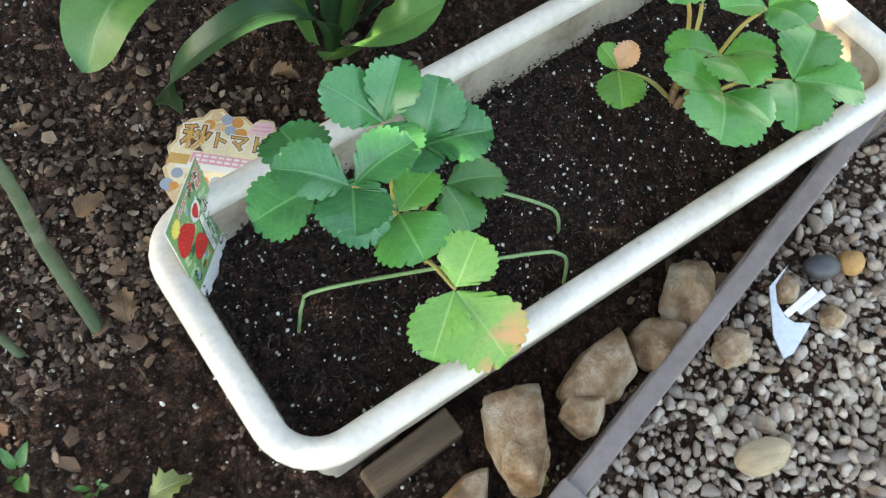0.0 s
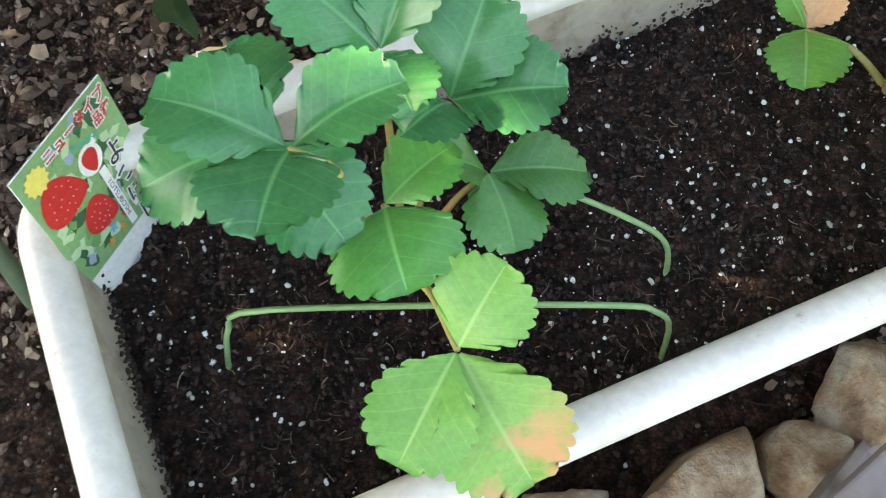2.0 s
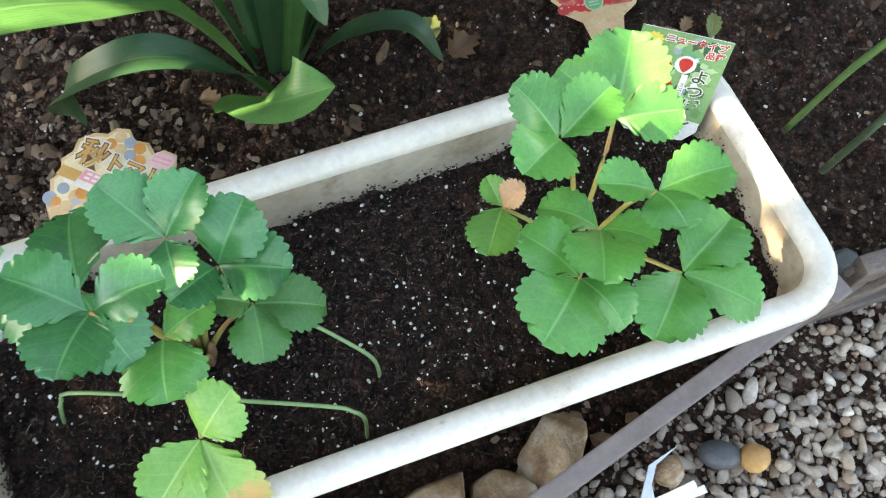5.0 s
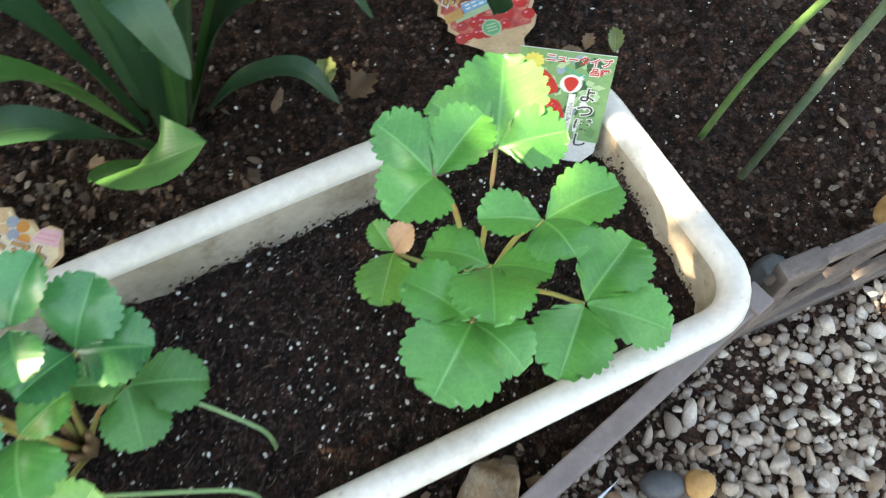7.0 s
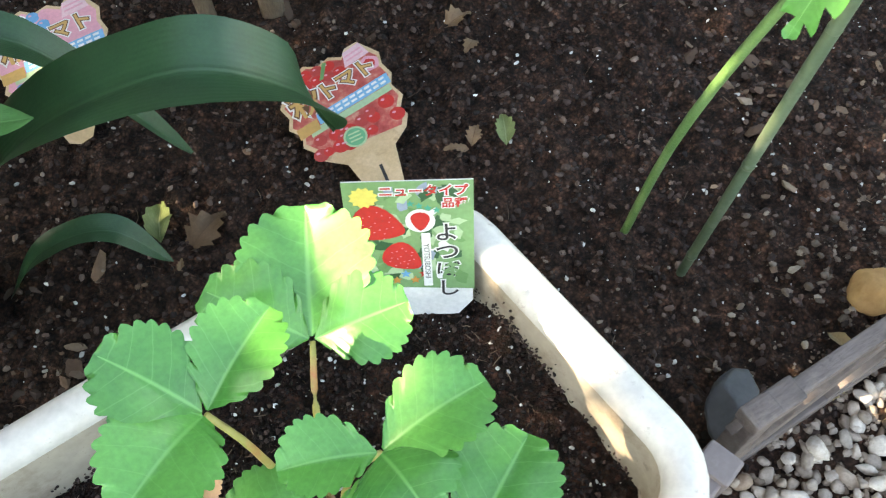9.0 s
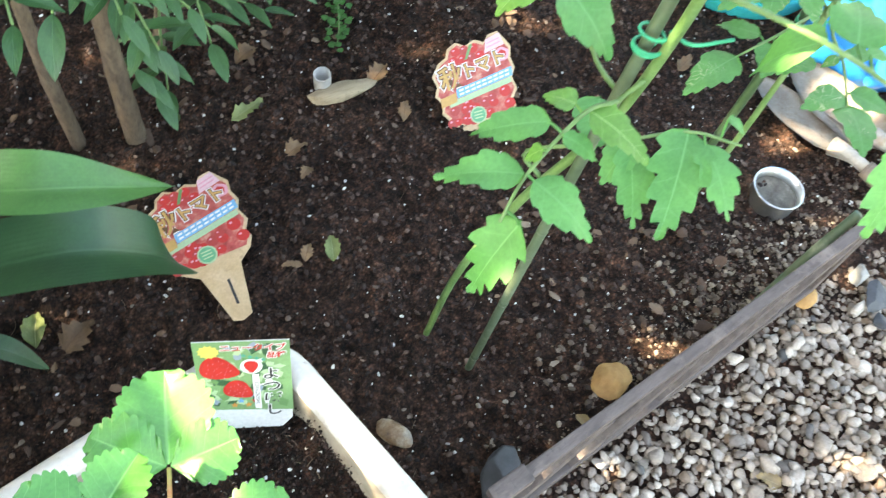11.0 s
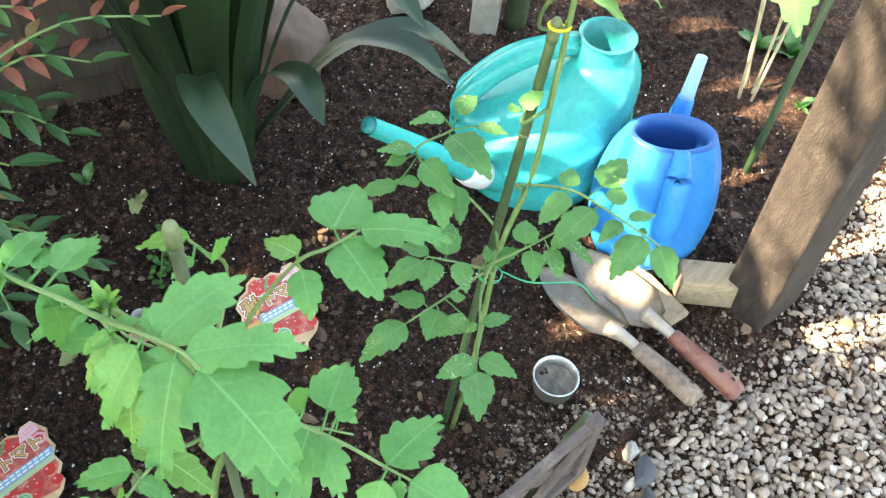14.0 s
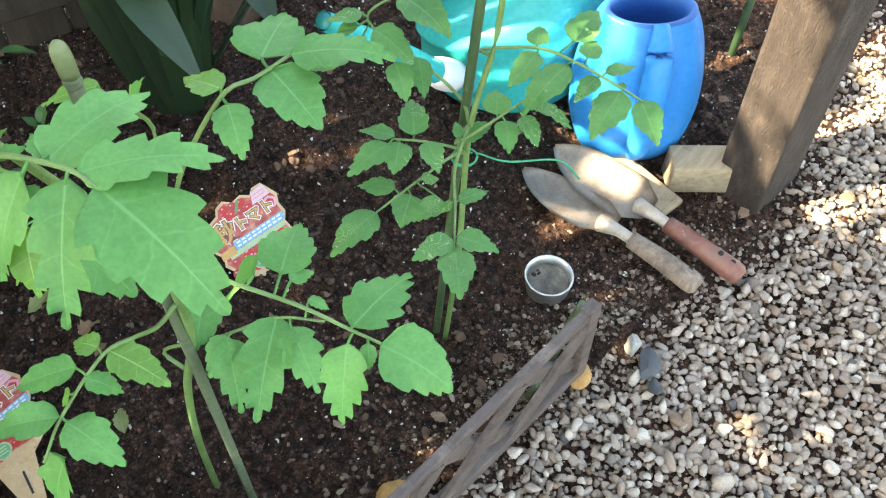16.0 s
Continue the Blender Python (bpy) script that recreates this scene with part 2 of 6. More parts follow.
M_STEEL = surface("worn_steel", [(0.3, (0.36, 0.315, 0.265)), (0.55, (0.50, 0.445, 0.38)), (0.8, (0.64, 0.585, 0.51))], 20, 0.6, 0.1, fine=220, bump_s=0.5, dirt=(0.33, 0.245, 0.18), dirt_scale=30, dirt_from=0.5, specks=(0.14, 0.11, 0.085))
M_ZINC = surface("galvanised_steel", [(0.3, (0.55, 0.56, 0.57)), (0.7, (0.72, 0.73, 0.73))], 20, 0.38, 0.9, fine=200, bump_s=0.1)
M_TIN = surface("bright_tin", [(0.3, (0.62, 0.63, 0.62)), (0.7, (0.78, 0.78, 0.77))], 20, 0.3, 0.9, fine=140, bump_s=0.15, dirt=(0.25, 0.21, 0.16), dirt_scale=30, dirt_from=0.6)
M_HANDLE = surface("worn_wood_handle", [(0.3, (0.16, 0.115, 0.09)), (0.7, (0.34, 0.265, 0.21))], 24, 0.8, fine=140, bump_s=0.5, stretch=(7, 7, 1), dirt=(0.11, 0.08, 0.06), dirt_scale=26, dirt_from=0.52)
M_REDHANDLE = surface("chipped_red_paint", [(0.3, (0.16, 0.060, 0.045)), (0.7, (0.30, 0.125, 0.095))], 30, 0.45, fine=120, bump_s=0.4, dirt=(0.13, 0.09, 0.07), dirt_scale=30, dirt_from=0.54, specks=(0.50, 0.44, 0.38))
M_BLACK = surface("black_hole_shade", [(0.3, (0.012, 0.010, 0.009)), (0.7, (0.02, 0.018, 0.016))], 20, 0.8)
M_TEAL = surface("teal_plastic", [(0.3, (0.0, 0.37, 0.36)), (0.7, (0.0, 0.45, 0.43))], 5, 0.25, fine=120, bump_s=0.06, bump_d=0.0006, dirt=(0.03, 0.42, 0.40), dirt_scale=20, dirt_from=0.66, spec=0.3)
# darker teal: the shade inside the can is in the colour
M_TEAL_IN = surface("teal_plastic_inside_shade", [(0.3, (0.0, 0.20, 0.21)), (0.7, (0.0, 0.26, 0.27))], 5, 0.45)
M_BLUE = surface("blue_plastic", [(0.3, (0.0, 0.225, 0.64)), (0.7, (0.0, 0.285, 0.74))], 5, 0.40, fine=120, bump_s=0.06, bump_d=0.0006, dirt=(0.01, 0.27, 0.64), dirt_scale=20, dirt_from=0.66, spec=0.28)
# darker blue, again with the inner shade painted in
M_BLUE_IN = surface("blue_plastic_inside_shade", [(0.3, (0.002, 0.10, 0.36)), (0.7, (0.003, 0.13, 0.44))], 5, 0.5)
M_WHITEPL = surface("white_collar", [(0.3, (0.70, 0.70, 0.68)), (0.7, (0.82, 0.82, 0.80))], 20, 0.4)
M_PALEBLUE = surface("pale_blue_plastic", [(0.3, (0.25, 0.52, 0.72)), (0.7, (0.36, 0.62, 0.80))], 20, 0.4)
M_WIRE = surface("green_wire", [(0.3, (0.13, 0.24, 0.09)), (0.7, (0.22, 0.35, 0.15))], 30, 0.45, fine=260)
M_CORD = surface("green_cord", [(0.3, (0.0, 0.28, 0.14)), (0.7, (0.01, 0.40, 0.21))], 90, 0.6)
M_YTIE = surface("yellow_tie", [(0.3, (0.62, 0.50, 0.02)), (0.7, (0.78, 0.66, 0.06))], 60, 0.5)
M_STAKE = surface("green_garden_stake", [(0.3, (0.060, 0.098, 0.058)), (0.7, (0.120, 0.165, 0.100))], 14, 0.5, fine=160, bump_s=0.3, dirt=(0.20, 0.23, 0.16), dirt_scale=16, dirt_from=0.56)
M_STAKE_DARK = surface("dark_garden_stake", [(0.3, (0.028, 0.066, 0.030)), (0.7, (0.060, 0.110, 0.050))], 14, 0.42, fine=160, bump_s=0.25, dirt=(0.09, 0.13, 0.07), dirt_scale=16, dirt_from=0.56)
M_STEM = surface("tomato_stem", [(0.3, (0.085, 0.185, 0.055)), (0.7, (0.165, 0.285, 0.105))], 40, 0.5, fine=400, bump_s=0.5)
M_PETIOLE = surface("strawberry_stalk", [(0.3, (0.28, 0.22, 0.06)), (0.7, (0.36, 0.36, 0.11))], 26, 0.5, fine=300, dirt=(0.42, 0.13, 0.06), dirt_scale=20, dirt_from=0.5)
M_CROWN = surface("strawberry_crown", [(0.3, (0.20, 0.10, 0.05)), (0.7, (0.34, 0.20, 0.10))], 60, 0.7, fine=300, bump_s=0.6)
M_BARK = surface("shrub_bark", [(0.3, (0.10, 0.07, 0.05)), (0.7, (0.22, 0.16, 0.11))], 30, 0.9, fine=150, bump_s=0.8, bump_d=0.003, stretch=(5, 5, 1))
M_CONCRETE = surface("grey_concrete", [(0.3, (0.27, 0.26, 0.24)), (0.7, (0.42, 0.41, 0.38))], 20, 0.9, fine=200, bump_s=0.5)
M_TERRA = surface("red_brown_stone", [(0.3, (0.065, 0.040, 0.031)), (0.7, (0.13, 0.085, 0.066))], 18, 0.85, fine=160, bump_s=0.5)
M_FENCE = surface("dark_fence_board", [(0.3, (0.030, 0.022, 0.016)), (0.7, (0.065, 0.048, 0.036))], 8, 0.8, fine=70, bump_s=0.5, stretch=(9, 9, 0.8), vary=0.5)
M_STRAW = surface("dry_stick", [(0.3, (0.42, 0.34, 0.20)), (0.7, (0.60, 0.51, 0.34))], 30, 0.8, fine=200)
M_PVC = surface("grey_pipe", [(0.3, (0.34, 0.33, 0.31)), (0.7, (0.48, 0.47, 0.45))], 20, 0.6)
M_STONE = surface("river_stone", [(0.32, (0.10, 0.060, 0.038)), (0.44, (0.24, 0.140, 0.075)), (0.53, (0.34, 0.245, 0.165)), (0.64, (0.50, 0.42, 0.33))], 30, 0.55, fine=260, bump_s=0.8, bump_d=0.003, dirt=(0.17, 0.155, 0.150), dirt_scale=24, dirt_from=0.54, vary=0.4, specks=(0.10, 0.065, 0.045))
M_CUPDIRT = surface("grey_dirt", [(0.3, (0.075, 0.066, 0.055)), (0.6, (0.17, 0.155, 0.13)), (0.75, (0.30, 0.28, 0.24))], 60, 0.95, fine=300, bump_s=0.8, bump_d=0.003)
M_CLAYSTONE = surface("orange_stone", [(0.3, (0.34, 0.17, 0.06)), (0.7, (0.50, 0.29, 0.11))], 30, 0.85, fine=200, bump_s=0.5)
M_BLACKST = surface("black_slate", [(0.3, (0.035, 0.037, 0.042)), (0.7, (0.08, 0.083, 0.09))], 22, 0.5, fine=200, bump_s=0.4)
M_DEADLEAF = leaf_material("dead_leaf", (0.10, 0.055, 0.028), (0.26, 0.155, 0.085), (0.10, 0.05, 0.025), gloss=0.7, glow=0.1)
M_FADELEAF = leaf_material("fallen_green_leaf", (0.12, 0.16, 0.05), (0.26, 0.30, 0.12), (0.36, 0.38, 0.20), gloss=0.6, glow=0.15)
M_SB_DARK = leaf_material("strawberry_leaf_dark", (0.016, 0.115, 0.040), (0.050, 0.230, 0.072), (0.10, 0.32, 0.11), gloss=0.26, ribs=7, along=True, coat=0.35, glow=0.10)
M_SB_MID = leaf_material("strawberry_leaf_mid", (0.034, 0.140, 0.034), (0.078, 0.250, 0.062), (0.13, 0.33, 0.10), gloss=0.34, ribs=7, along=True, coat=0.1, glow=0.14)
M_SB = leaf_material("strawberry_leaf_green", (0.040, 0.195, 0.040), (0.098, 0.340, 0.074), (0.17, 0.44, 0.13), gloss=0.30, ribs=7, along=True, coat=0.3, glow=0.16)
M_SB_OLD = leaf_material("strawberry_leaf_aged", (0.085, 0.245, 0.038), (0.185, 0.375, 0.070), (0.26, 0.44, 0.13), gloss=0.40, ribs=7, along=True, coat=0.1, glow=0.15, blotch=(0.55, 0.25, 0.12))
M_SB_BROWN = leaf_material("strawberry_leaf_browned", (0.30, 0.15, 0.075), (0.52, 0.30, 0.18), (0.40, 0.22, 0.12), gloss=0.55, ribs=7, along=True, glow=0.12)
M_SB_YEL = leaf_material("strawberry_leaf_pale", (0.070, 0.235, 0.038), (0.160, 0.365, 0.070), (0.26, 0.44, 0.13), gloss=0.38, ribs=7, along=True, coat=0.1, glow=0.15)
M_TOM = leaf_material("tomato_leaf", (0.060, 0.235, 0.060), (0.115, 0.350, 0.100), (0.15, 0.39, 0.14), gloss=0.55, ribs=5, along=True, glow=0.26)
M_TOM_B = leaf_material("tomato_leaf_mined", (0.048, 0.180, 0.050), (0.095, 0.285, 0.085), (0.13, 0.32, 0.12), gloss=0.55, ribs=5, along=True, glow=0.3, trails=True)
M_TOM_Y = leaf_material("tomato_young_leaf", (0.11, 0.28, 0.06), (0.20, 0.42, 0.10), (0.33, 0.52, 0.20), gloss=0.5, ribs=5, along=True, glow=0.35)
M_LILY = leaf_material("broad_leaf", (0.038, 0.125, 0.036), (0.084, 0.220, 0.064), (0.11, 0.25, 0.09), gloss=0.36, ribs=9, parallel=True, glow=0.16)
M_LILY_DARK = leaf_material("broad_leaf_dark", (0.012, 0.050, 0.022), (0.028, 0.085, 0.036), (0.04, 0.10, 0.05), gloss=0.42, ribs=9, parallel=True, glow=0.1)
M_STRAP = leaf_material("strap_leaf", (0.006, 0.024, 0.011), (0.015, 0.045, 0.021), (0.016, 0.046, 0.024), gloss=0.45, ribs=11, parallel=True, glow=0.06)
# the same strap leaf with shade put into its colour
M_STRAP_SHADED = leaf_material("strap_leaf_shaded", (0.003, 0.014, 0.005), (0.010, 0.034, 0.010), (0.012, 0.040, 0.012), gloss=0.6, ribs=11, parallel=True, glow=0.08)
M_NAN = leaf_material("nandina_leaf", (0.018, 0.072, 0.024), (0.048, 0.135, 0.042), (0.06, 0.15, 0.055), gloss=0.42, ribs=5, glow=0.12)
M_NAN_RED = leaf_material("nandina_red_leaf", (0.28, 0.07, 0.05), (0.42, 0.16, 0.11), (0.45, 0.25, 0.16), gloss=0.4, ribs=5, glow=0.25)
M_NAN_TAN = leaf_material("nandina_tan_leaf", (0.24, 0.15, 0.07), (0.36, 0.26, 0.14), (0.40, 0.30, 0.18), gloss=0.45, ribs=5, glow=0.25)
M_CREEP = leaf_material("creeper_leaf", (0.03, 0.12, 0.03), (0.06, 0.20, 0.05), (0.10, 0.26, 0.09), gloss=0.4, glow=0.2)
M_CROWNLEAF = leaf_material("tree_leaf", (0.03, 0.09, 0.02), (0.07, 0.16, 0.04), (0.10, 0.20, 0.07), gloss=0.4, glow=0.25)


def flat_mat(name, c, rough=0.45):
    return surface(name, [(0.3, tuple(v * 0.88 for v in c)), (0.7, c)], 40, rough, fine=300, bump_s=0.05, bump_d=0.0003)


C_WHITE, C_RED, C_DRED = flat_mat("print_white", (0.80, 0.79, 0.76)), flat_mat("print_red", (0.62, 0.035, 0.03)), flat_mat("print_dark_red", (0.50, 0.055, 0.05))
C_GREEN, C_DGREEN, C_LGREEN = flat_mat("print_green", (0.14, 0.30, 0.11)), flat_mat("print_dark_green", (0.035, 0.12, 0.05)), flat_mat("print_pale_green", (0.42, 0.58, 0.34))
C_BLUE, C_PINK, C_YEL = flat_mat("print_blue", (0.12, 0.36, 0.62)), flat_mat("print_pink", (0.78, 0.36, 0.44)), flat_mat("print_yellow", (0.78, 0.66, 0.16))
C_BLACK, C_ORANGE, C_CREAM = flat_mat("print_black", (0.03, 0.028, 0.03)), flat_mat("print_orange", (0.66, 0.28, 0.07)), surface("print_cream", [(0.3, (0.52, 0.34, 0.18)), (0.7, (0.72, 0.53, 0.33))], 30, 0.55, fine=300, bump_s=0.1, bump_d=0.0004, dirt=(0.30, 0.18, 0.10), dirt_scale=45, dirt_from=0.55)
C_MGREEN = flat_mat("print_mid_green", (0.20, 0.37, 0.16))
C_FADE = flat_mat("print_faded_yellow", (0.80, 0.70, 0.48))
C_GOLD, C_SKY, C_BLUSH, C_SEAL = flat_mat("print_gold", (0.62, 0.36, 0.12)), flat_mat("print_sky", (0.16, 0.44, 0.68)), flat_mat("print_blush", (0.80, 0.52, 0.58)), flat_mat("print_seal", (0.12, 0.42, 0.22))
C_PULP = surface("print_tomato_red", [(0.34, (0.36, 0.045, 0.04)), (0.52, (0.56, 0.11, 0.09)), (0.68, (0.66, 0.34, 0.25))], 70, 0.5, fine=300, bump_s=0.05, bump_d=0.0003)
C_TEALP, C_BROWNP, C_GREYB = flat_mat("print_teal", (0.05, 0.40, 0.28)), flat_mat("print_brown", (0.16, 0.07, 0.03)), flat_mat("print_grey_blue", (0.30, 0.36, 0.46))


# ---- mesh helpers ----
def put(name, mesh, material, parent=None, label="", smooth=True):
    if material is not None:
        mesh.materials.append(material)
    if smooth:
        mesh.shade_smooth()
    ob = new(name, mesh)
    ob.parent = parent
    if label:
        ob["label"] = label
    return ob


def part(name, bm, material, parent=None, label="", smooth=True):
    me = bpy.data.meshes.new(name)
    bm.normal_update()
    bm.to_mesh(me)
    bm.free()
    return put(name, me, material, parent, label, smooth)


def from_arrays(name, verts, faces, material, parent=None, label="", smooth=True):
    me = bpy.data.meshes.new(name)
    me.from_pydata([tuple(v) for v in verts], [], [tuple(f) for f in faces])
    me.update()
    return put(name, me, material, parent, label, smooth)


def holder(name, at=(0, 0, 0)):
    e = new(name)
    e.empty_display_size = 0.02
    e.location = at
    return e


def under(parent, ob):
    """Keep a part where it is while it hangs under a thing that stands elsewhere."""
    ob.parent = parent
    ob.matrix_parent_inverse = Matrix.Translation(parent.location).inverted() if parent.parent is None else Matrix()
    return ob


def curve_points(pts, n):
    """Catmull-Rom through points."""
    p = [Vector(q) for q in pts]
    p = [p[0] * 2 - p[1]] + p + [p[-1] * 2 - p[-2]]
    out, segs = [], len(p) - 3
    for i in range(n + 1):
        f = i / n * segs
        k = min(int(f), segs - 1)
        u = f - k
        a, b, c, d = p[k : k + 4]
        out.append(0.5 * ((2 * b) + (c - a) * u + (2 * a - 5 * b + 4 * c - d) * u * u + (3 * b - a - 3 * c + d) * u ** 3))
    return out


def tube(pts, radii, n=8, sides=8, cap=True, knots=0.0, bm=None):
    """A round rod along a smooth line; radii: one number or a list to spread along it."""
    bm = bm or bmesh.new()
    line = curve_points(pts, n)
    rr = radii if isinstance(radii, (list, tuple)) else [radii, radii]
    up, rings = Vector((0.13, 0.31, 0.94)), []
    for i, c in enumerate(line):
        d = (line[min(i + 1, n)] - line[max(i - 1, 0)]).normalized()
        s = d.cross(up if abs(d.dot(up)) < 0.95 else Vector((1, 0, 0))).normalized()
        q = d.cross(s)
        f = i / n * (len(rr) - 1)
        k = min(int(f), len(rr) - 2)
        r = rr[k] + (rr[k + 1] - rr[k]) * (f - k)
        if knots:
            r *= 1 + knots * (random.random() - 0.4)
        rings.append([bm.verts.new(c + (s * math.cos(a) + q * math.sin(a)) * r) for a in [2 * math.pi * j / sides for j in range(sides)]])
    for a, b in zip(rings, rings[1:]):
        for j in range(sides):
            bm.faces.new((a[j], a[(j + 1) % sides], b[(j + 1) % sides], b[j]))
    if cap:
        bm.faces.new(rings[0][::-1])
        bm.faces.new(rings[-1])
    return bm


def lathe(profile, sides=32, squash=(1, 1), bm=None, shape=None):
    """Profile of (radius, z) turned about z. shape(angle, z): a factor on the radius."""
    bm = bm or bmesh.new()
    rings = []
    for r, z in profile:
        ring = []
        for j in range(sides):
            a = 2 * math.pi * j / sides
            f = shape(a, z) if shape else 1
            ring.append(bm.verts.new((r * f * math.cos(a) * squash[0], r * f * math.sin(a) * squash[1], z)))
        rings.append(ring)
    for a, b in zip(rings, rings[1:]):
        for j in range(sides):
            bm.faces.new((a[j], a[(j + 1) % sides], b[(j + 1) % sides], b[j]))
    return bm


def box(size, at=(0, 0, 0), bevel=0.0, turn=None, bm=None, segments=2, rough=0.0):
    tmp = bmesh.new()
    bmesh.ops.create_cube(tmp, size=1)
    bmesh.ops.scale(tmp, vec=size, verts=tmp.verts)
    if bevel:
        bmesh.ops.bevel(tmp, geom=tmp.edges[:], offset=bevel, segments=segments, affect="EDGES", profile=0.6)
    m = Matrix.Translation(at) @ (turn or Matrix())
    for v in tmp.verts:
        if rough:
            v.co += noise.noise_vector(v.co * 31) * rough
        v.co = m @ v.co
    if bm is None:
        return tmp
    me = bpy.data.meshes.new("tmp")
    tmp.to_mesh(me)
    tmp.free()
    bm.from_mesh(me)
    bpy.data.meshes.remove(me)
    return bm


def pebble_bm(size, seed, level=3, lump=0.25, flat_facets=0.0):
    bm = bmesh.new()
    rng = random.Random(seed)
    cuts = [(Vector((rng.gauss(0, 1), rng.gauss(0, 1), rng.gauss(0, 0.8))).normalized(), flat_facets * rng.uniform(0.88, 1.16)) for _ in range(9)]
    bmesh.ops.create_icosphere(bm, subdivisions=level, radius=1)
    off = Vector((seed * 7.3, seed * 3.1, seed * 5.7))
    for v in bm.verts:
        n = noise.fractal(v.co * 0.9 + off, 0.7, 2.0, 4)
        v.co *= 1 + lump * n
        if flat_facets:
            for d, reach in cuts:
                e = v.co.dot(d) - reach
                if e > 0:
                    v.co -= d * e * 0.95
            v.co *= 1 + 0.035 * noise.fractal(v.co * 5 + off, 0.8, 2.0, 3)
        v.co = Vector((v.co.x * size[0], v.co.y * size[1], v.co.z * size[2]))
    return bm


def blade(base, tip, width, outline, teeth=0, tooth=0.08, up=None, fold=0.18, arch=0.10, droop=0.0, wave=0.03, rows=None, cols=6, twist=0.0):
    """One flat leaf from base to tip: outline(v) gives half the width; saw-toothed edge, folded along its middle, arched."""
    base, tip = Vector(base), Vector(tip)
    axis = tip - base
    length = axis.length
    y = axis / length
    up = Vector(up or (0, 0, 1))
    side = y.cross(up)
    if side.length < 0.15:
        side = y.cross(Vector((0.4, -0.9, 0.2)))
    side.normalize()
    if twist:
        side = Matrix.Rotation(twist, 3, y) @ side
    n = side.cross(y)
    rows = rows or (teeth * 2 if teeth else 12)
    half = width * length / 2
    ph = random.random() * 6
    bm = bmesh.new()
    uvl = bm.loops.layers.uv.new("UVMap")
    grid = []
    for i in range(rows + 1):
        v = i / rows
        w = outline(v) * half
        line = []
        for j in range(cols + 1):
            u = 2 * j / cols - 1
            vv, ww = v, w
            if teeth and abs(u) > 0.99 and 0 < i < rows:
                ww = w * (1 + tooth) if i % 2 else w * (1 - tooth * 0.7)
                vv = v + (0.35 / rows if i % 2 else -0.25 / rows)
            h = fold * ww * (abs(u) ** 1.2) + arch * length * (math.sin(math.pi * vv) ** 1.0) - droop * length * vv * vv
            h += wave * length * math.sin(vv * 9 + ph + u * 2.2) * abs(u) ** 1.5
            h += 0.0035 * length * math.sin(vv * 50 - abs(u) * 16)
            line.append((bm.verts.new(base + y * (length * vv) + side * (u * ww) + n * h), (0.5 + u / 2, v)))
        grid.append(line)
    for a, b in zip(grid, grid[1:]):
        for j in range(cols):
            f = [a[j], a[j + 1], b[j + 1], b[j]]
            face = bm.faces.new([q[0] for q in f])
            for loop, q in zip(face.loops, f):
                loop[uvl].uv = q[1]
    return bm


def leaflet(base, tip, width, outline, teeth=8, tooth=0.05, up=None, fold=0.18, arch=0.08, wave=0.012, cols=5, saw=False, quilt=0.010, per=4, cup=0.0):
    """A toothed leaflet: side veins run from the midrib out to the teeth, the blade swells between them."""
    base, tip = Vector(base), Vector(tip)
    axis = tip - base
    length = axis.length
    y = axis / length
    side = y.cross(Vector(up or (0, 0, 1)))
    if side.length < 0.15:
        side = y.cross(Vector((0.4, -0.9, 0.2)))
    side.normalize()
    n = side.cross(y)
    half, rows, ph = width / 2, teeth * per, random.random() * 6

    def rim(s):
        v = 0.35 * s + 0.65 * math.sin(math.pi / 2 * s)
        return outline(min(v, 1.0)) * half, v

    bm = bmesh.new()
    uvl = bm.loops.layers.uv.new("UVMap")
    scale = [[random.uniform(0.55, 1.35) if saw else random.uniform(0.85, 1.15) for _ in range(teeth + 1)] for _ in (0, 1)]
    grid = []
    for i in range(rows + 1):
        s = i / rows
        ex, ey = rim(s)
        ax, ay = rim(max(s - 0.02, 0))
        bx, by = rim(min(s + 0.02, 1))
        tl = math.hypot(bx - ax, by - ay) or 1
        tx, ty = (bx - ax) / tl, (by - ay) / tl
        f = s * teeth % 1.0
        env = max(0.0, min(1.0, (ey - 0.06) / 0.2)) * min(1.0, (1 - s) / (0.16 if saw else 0.06))
        t = (min(f / 0.7, (1 - f) / 0.3) if saw else 1 - abs(2 * f - 1) ** 1.7) - 0.5
        root = max(0.0, ey - 0.62 * ex)
        root += (ey - root) * max(0.0, ey - 0.75) * 4 * 0.5 if ey > 0.75 else 0.0
        line = []
        for j in range(-cols, cols + 1):
            u = j / cols
            a = abs(u)
            d = tooth * env * t * scale[0 if j < 0 else 1][int(min(s * teeth, teeth))]
            qx, qy = ex + d * ty + 0.35 * d * tx, ey - d * tx + 0.35 * d * ty
            if i == rows:
                qx, qy = 0.0, ey
            px, py = qx * a, root + (qy - root) * a
            if i == rows:
                px = u * 0.004
            sx = px if u >= 0 else -px
            h = fold * px + arch * math.sin(math.pi * min(1, max(0, py))) - cup * px * px * 4
            h += wave * math.sin(py * 9 + ph + (2 if u > 0 else 0)) * a ** 1.5
            h += quilt * (abs(math.cos(math.pi * s * teeth)) ** 0.8 - 0.5) * math.sin(math.pi * min(1.0, a * 0.85 + 0.02))
            line.append((bm.verts.new(base + (y * py + side * sx + n * h) * length), (0.5 + u / 2, s)))
        grid.append(line)
    for a, b in zip(grid, grid[1:]):
        for j in range(2 * cols):
            f = [a[j], a[j + 1], b[j + 1], b[j]]
            face = bm.faces.new([q[0] for q in f])
